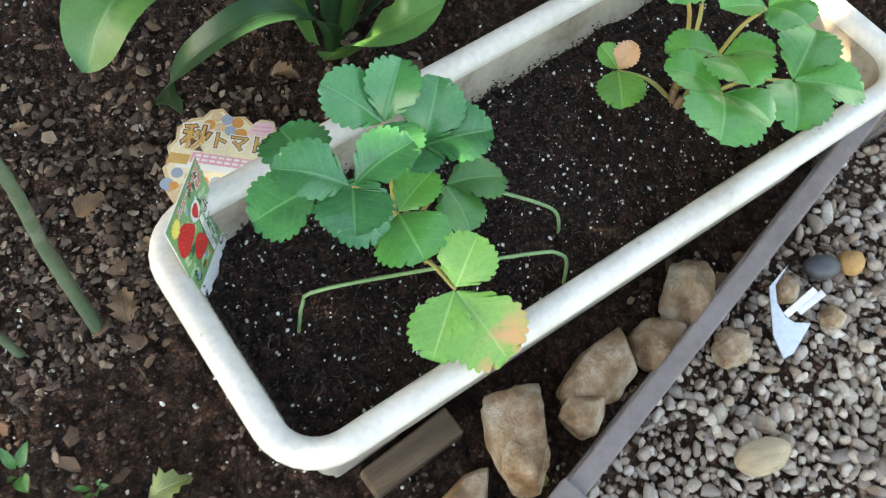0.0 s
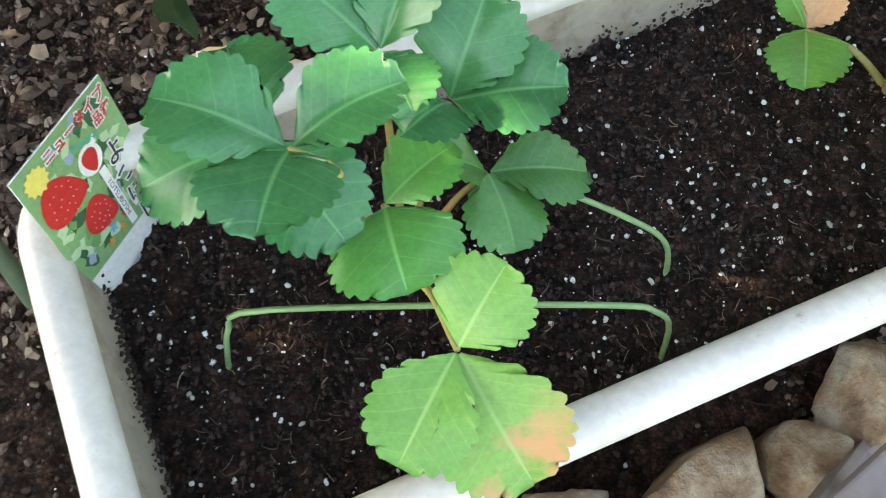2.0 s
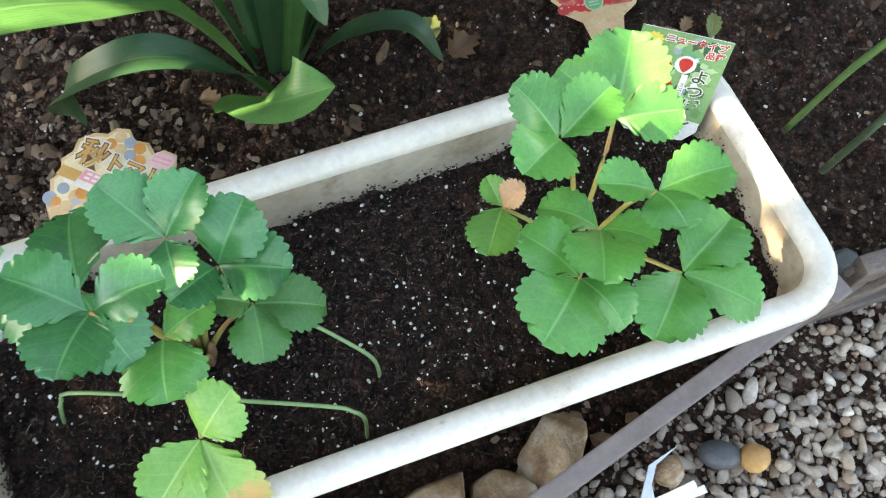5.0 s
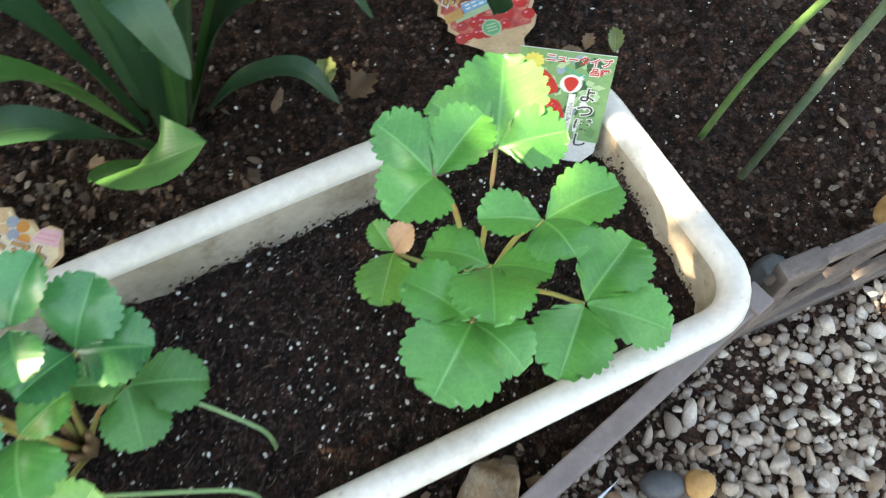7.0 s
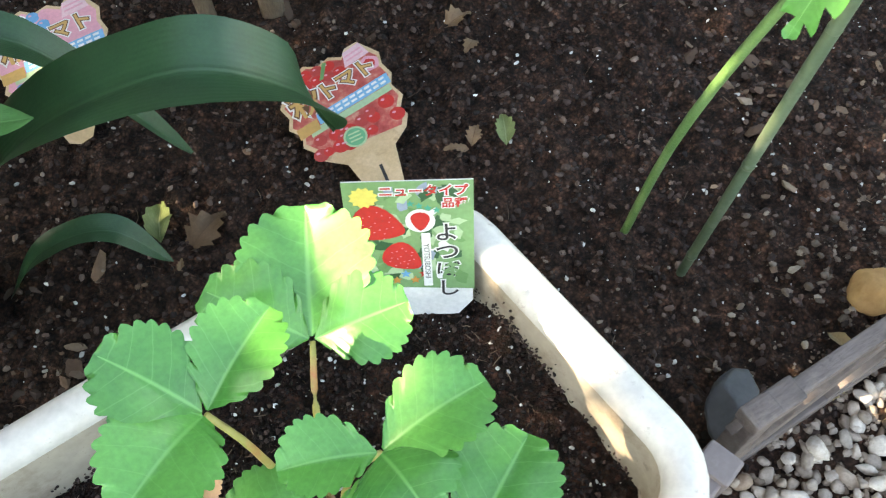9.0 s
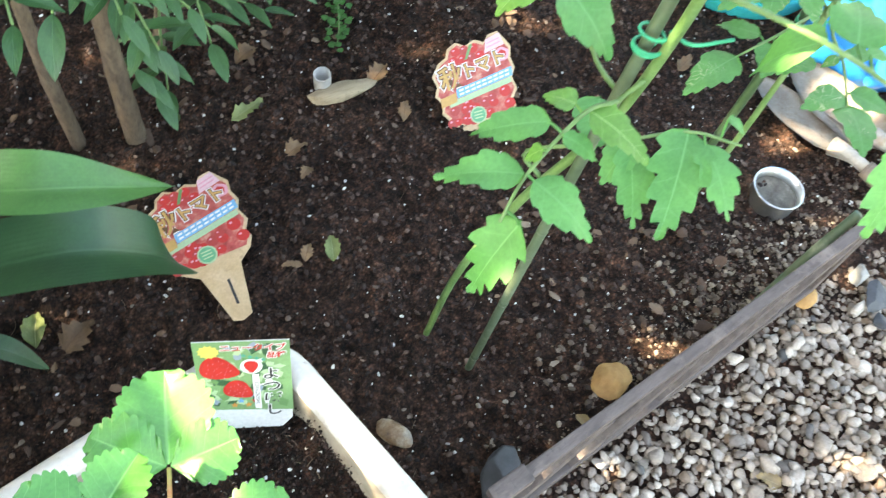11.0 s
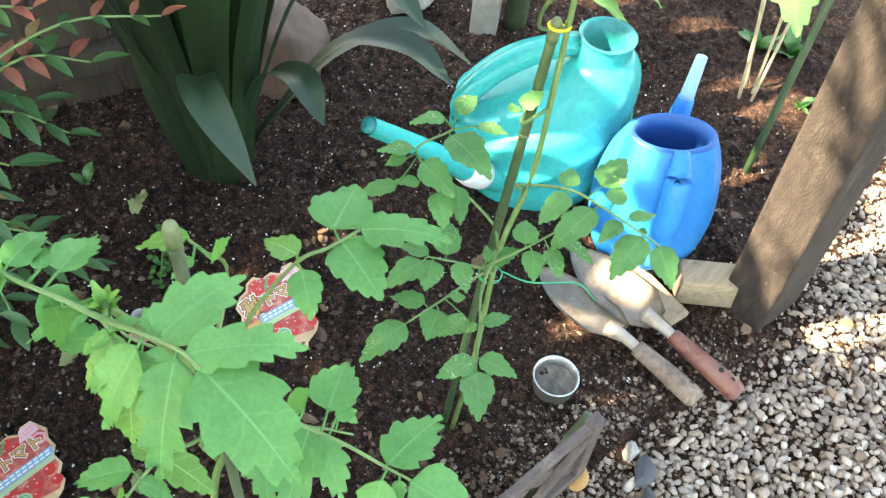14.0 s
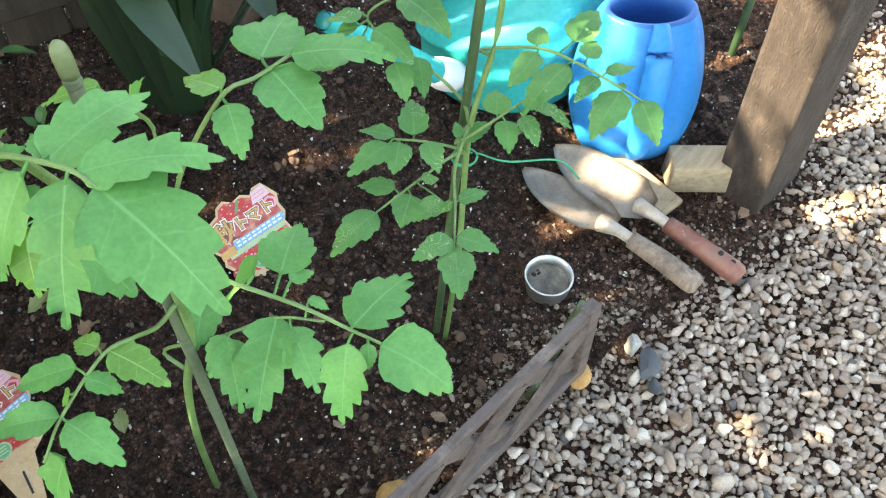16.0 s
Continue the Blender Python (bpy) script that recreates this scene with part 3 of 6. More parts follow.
            for loop, q in zip(face.loops, f):
                loop[uvl].uv = q[1]
    return bm


def ribbon(pts, width, rows=18, cols=6, fold=0.25, wave=0.0, up=(0, 0, 1), profile=None, channel=True):
    """A long strap leaf along a smooth line."""
    line = curve_points(pts, rows)
    bm = bmesh.new()
    uvl = bm.loops.layers.uv.new("UVMap")
    prev, grid = None, []
    ph = random.random() * 6
    for i, c in enumerate(line):
        v = i / rows
        d = (line[min(i + 1, rows)] - line[max(i - 1, 0)]).normalized()
        s = d.cross(Vector(up))
        if s.length < 0.2:
            s = prev.copy() if prev else d.cross(Vector((0.3, 1, 0.1)))
        s.normalize()
        if prev and s.dot(prev) < 0:
            s = -s
        if prev:
            s = (s * 0.5 + prev * 0.5).normalized()
        prev = s
        n = s.cross(d)
        w = (profile(v) if profile else math.sin(math.pi * min(1, 0.12 + v * 0.88)) ** 0.6) * width / 2
        line_v = []
        for j in range(cols + 1):
            u = 2 * j / cols - 1
            h = fold * w * abs(u) + wave * width * math.sin(v * 14 + ph + (1.5 if u > 0 else 0)) * u * u
            line_v.append((bm.verts.new(c + s * (u * w) + n * h), (0.5 + u / 2, v)))
        grid.append(line_v)
    for a, b in zip(grid, grid[1:]):
        for j in range(cols):
            f = [a[j], a[j + 1], b[j + 1], b[j]]
            face = bm.faces.new([q[0] for q in f])
            for loop, q in zip(face.loops, f):
                loop[uvl].uv = q[1]
    return bm


def obovate(v):
    if v > 0.55:
        return math.sqrt(max(0.0, 1 - ((v - 0.55) / 0.45) ** 2.4))
    return max(0.03, math.sin(math.pi / 2 * v / 0.55) ** 0.95)


def ovate(v):
    return max(0.02, math.sin(math.pi * min(1.0, v) ** 0.62) ** 0.82) if v < 1 else 0.02


def lobed(v):
    return ovate(v) * (1 + (0.15 * math.sin(v * 21 - 0.4) if v < 0.82 else 0.0))


def lance(v):
    return max(0.02, math.sin(math.pi * v ** 0.8) ** 0.85)


# ---- the ground ----
def edging_y(x):
    """Where the edging stands: the gravel lies on its near side."""
    if x < 0.70:
        return -0.088 + (x - 0.184) * 0.240
    if x < 1.24:
        return 0.040 - (x - 0.72) * 0.062
    return 0.005 - (x - 1.24) * 0.16 if x < 1.62 else -0.055 + (x - 1.62) * 0.17


def ground_z(x, y):
    z = 0.010 * noise.fractal(Vector((x * 5, y * 5, 0.3)), 0.8, 2.1, 3) + 0.011 * noise.fractal(Vector((x * 38, y * 38, 1.7)), 0.6, 2.2, 4)
    if y < edging_y(x):
        z = z * 0.5 - 0.006
    if y > 0.95:
        z += 0.05 * (y - 0.95)
    return z - 0.004


def spread(lo, hi, step, out):
    dense = list(np.arange(lo, hi + step / 2, step))
    left, right, d = [], [], step
    while d < 12:
        d *= 1.6
        left.append((left[-1] if left else lo) - d)
        right.append((right[-1] if right else hi) + d)
    return left[::-1] + dense + right


gx, gy = spread(-0.40, 2.4, 0.0064, 40), spread(-0.50, 1.30, 0.0064, 40)
ground_verts = [(x, y, ground_z(x, y) if abs(x) < 3.2 and abs(y) < 2.4 else -0.01) for y in gy for x in gx]
nxg = len(gx)
ground_faces = [(r * nxg + c, r * nxg + c + 1, (r + 1) * nxg + c + 1, (r + 1) * nxg + c) for r in range(len(gy) - 1) for c in range(nxg - 1)]
ground = tagged(from_arrays("ground", ground_verts, ground_faces, M_SOIL), "dark crumbly garden soil with bark bits and white specks", "soil", kind="structure")


def scatter(name, spots, material, level, squash=(0.6, 1.0), lump=0.18, label="", category="", variants=9, facets=0):
    """Many small lumps joined into one mesh. spots: (x, y, z, radius)."""
    base = []
    for k in range(variants):
        bm = bmesh.new()
        if level < 0:
            bmesh.ops.create_cube(bm, size=1.3)
        else:
            bmesh.ops.create_icosphere(bm, subdivisions=level, radius=1)
        off = Vector((k * 3.7, k * 1.9, k * 5.1))
        co = np.array([v.co * (1 + lump * 2.2 * noise.noise(v.co * 1.1 + off)) for v in bm.verts])
        for _ in range(facets):
            d = np.array(noise.random_unit_vector())
            co = co - np.outer(np.maximum(co @ d - random.uniform(0.50, 0.82), 0) * 0.92, d)
        fc = np.array([[v.index for v in f.verts] for f in bm.faces])
        bm.free()
        base.append((co, fc))
    vs, fs, count = [], [], 0
    for x, y, z, r in spots:
        co, fc = base[random.randrange(variants)]
        s = np.array([r * random.uniform(0.8, 1.55), r * random.uniform(0.65, 1.05), r * random.uniform(*squash)])
        m = np.array(Euler((random.uniform(-0.5, 0.5), random.uniform(-0.5, 0.5), random.uniform(0, 6.3))).to_matrix())
        vs.append((co * s) @ m.T + (x, y, z))
        fs.append(fc + count)
        count += len(co)
    v, f = np.concatenate(vs), np.concatenate(fs)
    me = bpy.data.meshes.new(name)
    me.from_pydata(v.tolist(), [], f.tolist())
    ob = put(name, me, material, smooth=level >= 1)
    return tagged(ob, label, category, kind="stuff")


def in_planter(x, y, m=0.0):
    return -m < x - 0.006 < 0.647 + m and -m < y - 0.010 < 0.253 + m


def soil_spots(count, lo, hi, lift=0.3):
    out = []
    while len(out) < count:
        x, y = random.uniform(-0.30, 2.1), random.uniform(-0.12, 1.15)
        if in_planter(x, y, -0.03) or y < edging_y(x) - 0.02:
            continue
        r = lo + (hi - lo) * random.random() ** 3
        out.append((x, y, ground_z(x, y) + r * lift, r))
    return out


# ---- the planter ----
def rounded_rect(x0, y0, x1, y1, r, n=7):
    pts = []
    for cx, cy, a0 in ((x1 - r, y1 - r, 0), (x0 + r, y1 - r, 90), (x0 + r, y0 + r, 180), (x1 - r, y0 + r, 270)):
        for k in range(n + 1):
            a = radians(a0 + 90 * k / n)
            pts.append((cx + r * math.cos(a), cy + r * math.sin(a)))
    return pts


def loft(loops, close_bottom=False, subdiv=None):
    bm = bmesh.new()
    rings = []
    for pts, z in loops:
        ring = []
        for i, p in enumerate(pts):
            ring.append(bm.verts.new((p[0], p[1], z)))
        rings.append(ring)
    for a, b in zip(rings, rings[1:]):
        for j in range(len(a)):
            bm.faces.new((a[j], a[(j + 1) % len(a)], b[(j + 1) % len(b)], b[j]))
    if close_bottom:
        bm.faces.new(rings[0][::-1])
    return bm


PX0, PX1, PY0, PY1, RIM_Z = 0.001, 0.656, 0.012, 0.264, 0.226


def settle(x, y):
    """The box has sagged a little: its front bows out and its far end stands askew."""
    y -= 0.016 * (x - 0.33) * (PY1 - y) / (PY1 - PY0)
    return x - 0.05 * (y - 0.137) * max(0.0, (x - 0.33) / 0.33), y


def ring_at(inset, z, r):
    return [settle(x, y) for x, y in rounded_rect(PX0 + inset, PY0 + inset, PX1 - inset, PY1 - inset, max(0.012, r - inset))], z


planter = tagged(holder("planter", (0.33, 0.13, 0.03)), "long white plastic planter box, dirt-stained, filled with potting soil", "planter")
under(planter, part("body", loft([ring_at(0.038, 0.030, 0.05), ring_at(0.032, 0.036, 0.05), ring_at(0.014, 0.205, 0.05), ring_at(0.016, 0.212, 0.05)], True), M_PLANTER))
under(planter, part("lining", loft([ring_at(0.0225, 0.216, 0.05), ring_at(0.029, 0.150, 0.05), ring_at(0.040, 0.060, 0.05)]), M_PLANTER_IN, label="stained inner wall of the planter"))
rim_prof = []
for k in range(15):
    a = radians(-100 + 290 * k / 14)
    rim_prof.append((0.0118 - 0.0118 * math.cos(a), RIM_Z - 0.011 + 0.011 * math.sin(a)))
under(planter, part("rim", loft([ring_at(i, z, 0.052) for i, z in rim_prof]), M_PLANTER, label="thick rolled white rim"))
for fx in (0.08, 0.57):
    under(planter, part("foot", box((0.07, 0.17, 0.034), (fx, 0.137, 0.016), 0.004), M_PLANTER))


def potting_z(x, y):
    z = 0.172 + 0.010 * noise.fractal(Vector((x * 9, y * 9, 4.3)), 0.8, 2.0, 3) + 0.0045 * noise.fractal(Vector((x * 90, y * 90, 2.2)), 0.6, 2.1, 4)
    edge = min(x - 0.030, 0.630 - x, y - 0.040, 0.236 - y)
    return z + 0.010 * math.exp(-max(edge, 0) * 90) * noise.noise(Vector((x * 20, y * 20, 0)))


sx, sy = np.linspace(0.027, 0.633, 330), np.linspace(0.037, 0.240, 120)
soil_v = [(x, y, potting_z(x, y)) for y in sy for x in sx]
soil_f = [(r * 330 + c, r * 330 + c + 1, (r + 1) * 330 + c + 1, (r + 1) * 330 + c) for r in range(119) for c in range(329)]
potting = tagged(from_arrays("potting_soil", soil_v, soil_f, M_POTSOIL), "dark brown peaty potting soil filling the white planter", "soil", kind="stuff")


def pot_spots(count, lo, hi, lift):
    out = []
    for _ in range(count):
        x, y = random.uniform(0.033, 0.626), random.uniform(0.040, 0.236)
        r = lo + (hi - lo) * random.random() ** 2.5
        out.append((x, y, potting_z(x, y) + r * lift, r))
    return out


scatter("soil_crumbs", pot_spots(20000, 0.0004, 0.0017, 0.35), M_POTCRUMB, 0, label="fine dark crumbs of potting soil in the planter", category="soil crumbs")
scatter("perlite", pot_spots(1150, 0.0004, 0.0018, 0.4), M_PERLITE, 0, label="white perlite grains on the planter's potting soil", category="perlite")

def fibres(name, spots, lo, hi, label):
    """Thin curled root threads lying on soil, joined into one mesh."""
    vs, fs = [], []
    for x, y, z in spots:
        a, bend, n, l = random.uniform(0, 6.3), random.uniform(-1.4, 1.4), 4, random.uniform(lo, hi)
        w, p, i = random.uniform(0.00015, 0.00032) * (1 + 90 * (lo - 0.003)), Vector((x, y, z)), len(vs)
        for k in range(n + 1):
            d = Vector((math.cos(a), math.sin(a), random.uniform(-0.2, 0.25)))
            s = Vector((-d.y, d.x, 0.8)).normalized() * w
            vs += [p - s, p + s]
            p = p + d * (l / n)
            a += bend / n
        fs += [(i + 2 * k, i + 2 * k + 1, i + 2 * k + 3, i + 2 * k + 2) for k in range(n)]
    return tagged(from_arrays(name, vs, fs, M_FIBRE), label, "root fibres", kind="stuff")


crust = []
while len(crust) < 2600:
    k = random.random()
    x, y = (random.choice((0.0275, 0.6290)), random.uniform(0.05, 0.225)) if k < 0.4 else (random.uniform(0.05, 0.60), random.choice((0.0385, 0.2365)))
    if noise.noise(Vector((x * 22, y * 22, 5))) > random.uniform(-0.3, 0.5):
        r = 0.0004 + 0.0012 * random.random() ** 2
        crust.append((x + random.gauss(0, 0.0015), y + random.gauss(0, 0.0015), potting_z(x, y) + abs(random.gauss(0, 0.006)), r))
scatter("soil_crust", crust, M_POTCRUMB, 0, label="dark soil clinging to the planter's inner walls", category="soil crumbs")
fibres("root_fibres", [(x, y, potting_z(x, y) + 0.0015) for x, y in ((random.uniform(0.04, 0.615), random.uniform(0.045, 0.228)) for _ in range(1100))], 0.003, 0.009, "fine brown root threads on the planter's potting soil")

under_block = tagged(part("wooden_block", box((0.10, 0.03, 0.028), (0.115, 0.030, 0.012), 0.003, pose(0, 0, 0, 3, 0, 3), rough=0.002), M_OLDWOOD), "short brown wooden block under the planter's front edge", "wood block")


# ---- strawberry plants ----
LEFT_CROWN, RIGHT_CROWN = (0.178, 0.148, 0.176), (0.480, 0.130, 0.176)


def strawberry(name_at, label):
    e = tagged(holder("strawberry_plant", name_at), label, "strawberry plant", group="strawberry plants in the planter")
    bm = bmesh.new()
    for k in range(7):
        a = k * 0.9
        tube([(name_at[0] + 0.006 * math.cos(a), name_at[1] + 0.006 * math.sin(a), name_at[2] - 0.012), (name_at[0] + 0.011 * math.cos(a), name_at[1] + 0.011 * math.sin(a), name_at[2] + 0.018)], [0.005, 0.0025], 3, 6, bm=bm)
    under(e, part("crown", bm, M_CROWN, label="brown crown where the stalks meet"))
    return e


def strawberry_leaf(plant, crown, centre, leaflets, material=None, aged=None):
    """A stalk with leaflets (tip, width by length, fold); aged: which leaflet is browned."""
    c, root = Vector(centre), Vector(crown)
    out = Vector((c.x - root.x, c.y - root.y, 0))
    start = root + out * 0.12
    mid = root + out * 0.55 + Vector((0, 0, (c.z - root.z) * 0.75))
    stalk = under(plant, part("leaf", tube([start, mid, c - Vector((0, 0, 0.001))], [0.0024, 0.0019, 0.0015], 9, 7), M_PETIOLE, label="leaf of three toothed leaflets on a reddish stalk"))
    arms = [(Vector(t) - c).normalized() for t, _, _ in leaflets]
    face = Vector((0, 0, 1.2))
    for p, q in itertools.combinations(arms, 2):
        n = p.cross(q)
        face += n if n.z > 0 else -n
    face.normalize()
    for k, (tip, w, fold) in enumerate(leaflets):
        mat_l = (M_SB_OLD if plant is left_strawberry else M_SB_BROWN) if k == aged else material or M_SB
        d = Vector(tip) - c
        up = (face - Vector((d.x, d.y, 0)).normalized() * 0.12).normalized()
        bm = leaflet(c + d * 0.03, tip, w, obovate, teeth=9, tooth=0.050, up=up, fold=fold + 0.12, arch=random.uniform(0.05, 0.12), wave=0.026, quilt=0.0022, cols=6, cup=random.uniform(0.05, 0.14))
        leaf = part("leaflet", bm, mat_l)
        leaf.parent = stalk
        leaf.matrix_parent_inverse = (Matrix.Translation(plant.location) @ stalk.matrix_parent_inverse).inverted()


left_strawberry = strawberry(LEFT_CROWN, "bushy strawberry plant with glossy leaves, one yellowing over the rim")
right_strawberry = strawberry(RIGHT_CROWN, "younger strawberry plant with fresh green toothed leaves and one browned leaf")
# strawberry left
strawberry_leaf(left_strawberry, LEFT_CROWN, (0.191, 0.188, 0.303), [
    ((0.163, 0.225, 0.330), 0.88, 0.3),
    ((0.224, 0.214, 0.327), 0.85, 0.55),
    ((0.191, 0.149, 0.308), 0.9, 0.2),
], M_SB_DARK)
strawberry_leaf(left_strawberry, LEFT_CROWN, (0.140, 0.148, 0.320), [
    ((0.099, 0.181, 0.335), 0.85, 0.35),
    ((0.117, 0.108, 0.337), 1.08, 0.12),
    ((0.189, 0.148, 0.334), 0.82, 0.35),
], M_SB_DARK)
strawberry_leaf(left_strawberry, LEFT_CROWN, (0.130, 0.176, 0.292), [
    ((0.133, 0.240, 0.278), 0.82, 0.15),
    ((0.077, 0.184, 0.277), 0.98, 0.15),
    ((0.148, 0.125, 0.273), 0.9, 0.2),
], M_SB_DARK)
strawberry_leaf(left_strawberry, LEFT_CROWN, (0.215, 0.171, 0.275), [
    ((0.247, 0.199, 0.306), 0.95, 0.25),
    ((0.261, 0.147, 0.289), 0.92, 0.25),
    ((0.183, 0.144, 0.306), 0.75, 0.3),
], M_SB_DARK)
strawberry_leaf(left_strawberry, LEFT_CROWN, (0.228, 0.156, 0.226), [
    ((0.277, 0.140, 0.215), 0.88, 0.12),
    ((0.223, 0.113, 0.220), 1.05, 0.15),
    ((0.198, 0.162, 0.251), 0.85, 0.2),
], M_SB_MID)
strawberry_leaf(left_strawberry, LEFT_CROWN, (0.169, 0.137, 0.270), [
    ((0.162, 0.092, 0.275), 1.3, 0.1),
    ((0.207, 0.146, 0.281), 0.95, 0.3),
], M_SB)
strawberry_leaf(left_strawberry, LEFT_CROWN, (0.173, 0.069, 0.256), [
    ((0.203, 0.086, 0.282), 1.05, 0.15),
    ((0.132, 0.038, 0.240), 0.92, 0.15),
    ((0.182, 0.011, 0.225), 0.9, 0.15),
], M_SB_YEL, aged=2)
# strawberry right
strawberry_leaf(right_strawberry, RIGHT_CROWN, (0.458, 0.167, 0.312), [
    ((0.434, 0.203, 0.340), 0.9, 0.3),
    ((0.504, 0.188, 0.325), 0.78, 0.5),
    ((0.416, 0.140, 0.337), 0.9, 0.25),
], M_SB)
strawberry_leaf(right_strawberry, RIGHT_CROWN, (0.516, 0.184, 0.280), [
    ((0.547, 0.235, 0.307), 1.0, 0.2),
    ((0.563, 0.170, 0.290), 0.9, 0.25),
    ((0.485, 0.226, 0.301), 0.85, 0.2),
], M_SB)
strawberry_leaf(right_strawberry, RIGHT_CROWN, (0.510, 0.114, 0.300), [
    ((0.564, 0.111, 0.309), 0.85, 0.2),
    ((0.510, 0.077, 0.316), 1.2, 0.15),
    ((0.470, 0.130, 0.307), 0.85, 0.35),
], M_SB)
strawberry_leaf(right_strawberry, RIGHT_CROWN, (0.475, 0.113, 0.265), [
    ((0.441, 0.144, 0.260), 0.92, 0.3),
    ((0.506, 0.086, 0.276), 0.85, 0.3),
    ((0.450, 0.067, 0.293), 0.95, 0.2),
], M_SB)
strawberry_leaf(right_strawberry, RIGHT_CROWN, (0.444, 0.082, 0.271), [
    ((0.415, 0.124, 0.279), 0.92, 0.2),
    ((0.395, 0.043, 0.291), 1.02, 0.12),
    ((0.459, 0.039, 0.269), 1.0, 0.15),
], M_SB)
strawberry_leaf(right_strawberry, RIGHT_CROWN, (0.525, 0.067, 0.245), [
    ((0.581, 0.094, 0.245), 0.9, 0.2),
    ((0.568, 0.024, 0.245), 0.82, 0.2),
    ((0.478, 0.026, 0.258), 0.9, 0.25),
], M_SB)
strawberry_leaf(right_strawberry, RIGHT_CROWN, (0.432, 0.174, 0.208), [
    ((0.426, 0.197, 0.222), 0.8, 0.3),
    ((0.450, 0.178, 0.229), 0.85, 0.5),
    ((0.404, 0.137, 0.214), 0.95, 0.2),
], M_SB_YEL, aged=1)


def wire_hoop(points, label):
    return tagged(part("wire_hoop", tube(points, 0.0015, 28, 8), M_WIRE), label, "wire hoop", group="wire hoops")


wire_hoop([(0.070, 0.131, 0.165), (0.076, 0.134, 0.190), (0.083, 0.1375, 0.210), (0.097, 0.136, 0.222), (0.18, 0.100, 0.226), (0.255, 0.068, 0.221), (0.270, 0.060, 0.216), (0.277, 0.054, 0.203), (0.275, 0.046, 0.165)], "thin green wire hoop pushed into the soil over a strawberry runner")
wire_hoop([(0.222, 0.163, 0.212), (0.245, 0.144, 0.218), (0.264, 0.128, 0.219), (0.288, 0.103, 0.213), (0.297, 0.093, 0.204), (0.299, 0.087, 0.186), (0.298, 0.083, 0.160)], "thin green wire hoop bent down into the soil")


# ---- edging ----
def edging_panel(name, a, b, za, zb, label, material=M_BROWN, slat=0.019, rail=0.020):
    """Low lattice panel with a flat top rail, a foot rail and crossed slats."""
    a, b = Vector(a), Vector(b)
    d = b - a
    length, turn = d.length, Matrix.Rotation(math.atan2(d.y, d.x), 4, "Z")
    e = tagged(holder("edging_panel", (a.x, a.y, 0)), label, "garden edging", group="edging panels")
    hgt = (za + zb) / 2
    tilt = Matrix.Rotation(-math.atan2(zb - za, length), 4, "Y")

    def add(nm, size, at, rot=None, bev=0.002, lbl=""):
        m = Matrix.Translation((a.x, a.y, za)) @ turn @ tilt @ Matrix.Translation(at) @ (rot or Matrix())
        under(e, part(nm, box(size, bevel=bev, turn=m), material, label=lbl, smooth=False))

    add("top_rail", (length, rail * 0.85, rail), (length / 2, 0, -rail / 2))
    add("foot_rail", (length, 0.017, 0.022), (length / 2, 0, -hgt + 0.012))
    n = max(3, int(length / 0.125))
    for k in range(n):
        x = (k + 0.5) * length / n
        ang = math.atan2(hgt - 0.03, length / n)
        for s, off in ((1, 0.0035), (-1, -0.0035)):
            add("slat", (math.hypot(hgt - 0.03, length / n) , 0.007, slat), (x, off, -hgt / 2), Matrix.Rotation(s * ang, 4, "Y"), 0.001)
    for x in (0.008, length - 0.008):
        add("end_post", (0.020, rail * 1.15, hgt + 0.004), (x, 0, -hgt / 2 + 0.002))
    add("cap", (0.040, rail * 1.25, 0.016), (0.016, 0, -0.0045))
    return e


edging_panel("edging_panel", (0.150, -0.096, 0), (0.694, 0.034, 0), 0.152, 0.152, "low brown plastic lattice edging along the planter")
edging_panel("edging_panel", (0.724, 0.041, 0), (1.234, 0.004, 0), 0.152, 0.188, "weathered brown lattice edging between soil and gravel", M_BROWN_OLD, 0.026, 0.014)
edging_panel("edging_panel", (-0.412, -0.230, 0), (0.140, -0.098, 0), 0.152, 0.152, "low brown plastic lattice edging joined to the next panel")

# ---- gravel ----
spots = []
step = 0.0136
for layer in (0, 1):
    for row, gy_i in enumerate(np.arange(-0.75, 0.14, step * 0.87)):
        for gx_i in np.arange(0.02, 2.45, step):
            x = gx_i + (row % 2) * step / 2 + layer * step * 0.5 + random.uniform(-0.0035, 0.0035)
            y = gy_i + layer * step * 0.3 + random.uniform(-0.0035, 0.0035)
            gap = edging_y(x) - 0.016 - y
            if gap < 0 or (x < 0.5 and y < -0.42):
                continue
            thin = 0.95
            if gap < 0.035 and x > 1.24:
                thin = 0.35
            if gap < 0.05 and x < 0.75:
                thin = 0.5
            if noise.noise(Vector((x * 9, y * 9, 7))) > (0.25 if x < 0.9 else 0.5):
                thin *= 0.45
            if layer:
                thin *= 0.55
            if random.random() > thin:
                continue
            r = random.uniform(0.0042, 0.0080) * (1.0 if random.random() > 0.14 else random.uniform(1.25, 1.65))
            spots.append((x, y, ground_z(x, y) + r * random.uniform(0.35, 0.6) + layer * 0.0055, r))
near = [s for s in spots if s[0] < 1.75 and s[1] > -0.4]
far = [s for s in spots if not (s[0] < 1.75 and s[1] > -0.4)]
scatter("gravel", near, M_PEBBLE, 2, (0.6, 0.95), 0.24, "loose cream and grey broken gravel beside the edging", "gravel", 44, 9)
scatter("gravel", far, M_PEBBLE, 1, (0.6, 0.95), 0.22, "pale broken gravel farther along the path", "gravel", 20, 6)
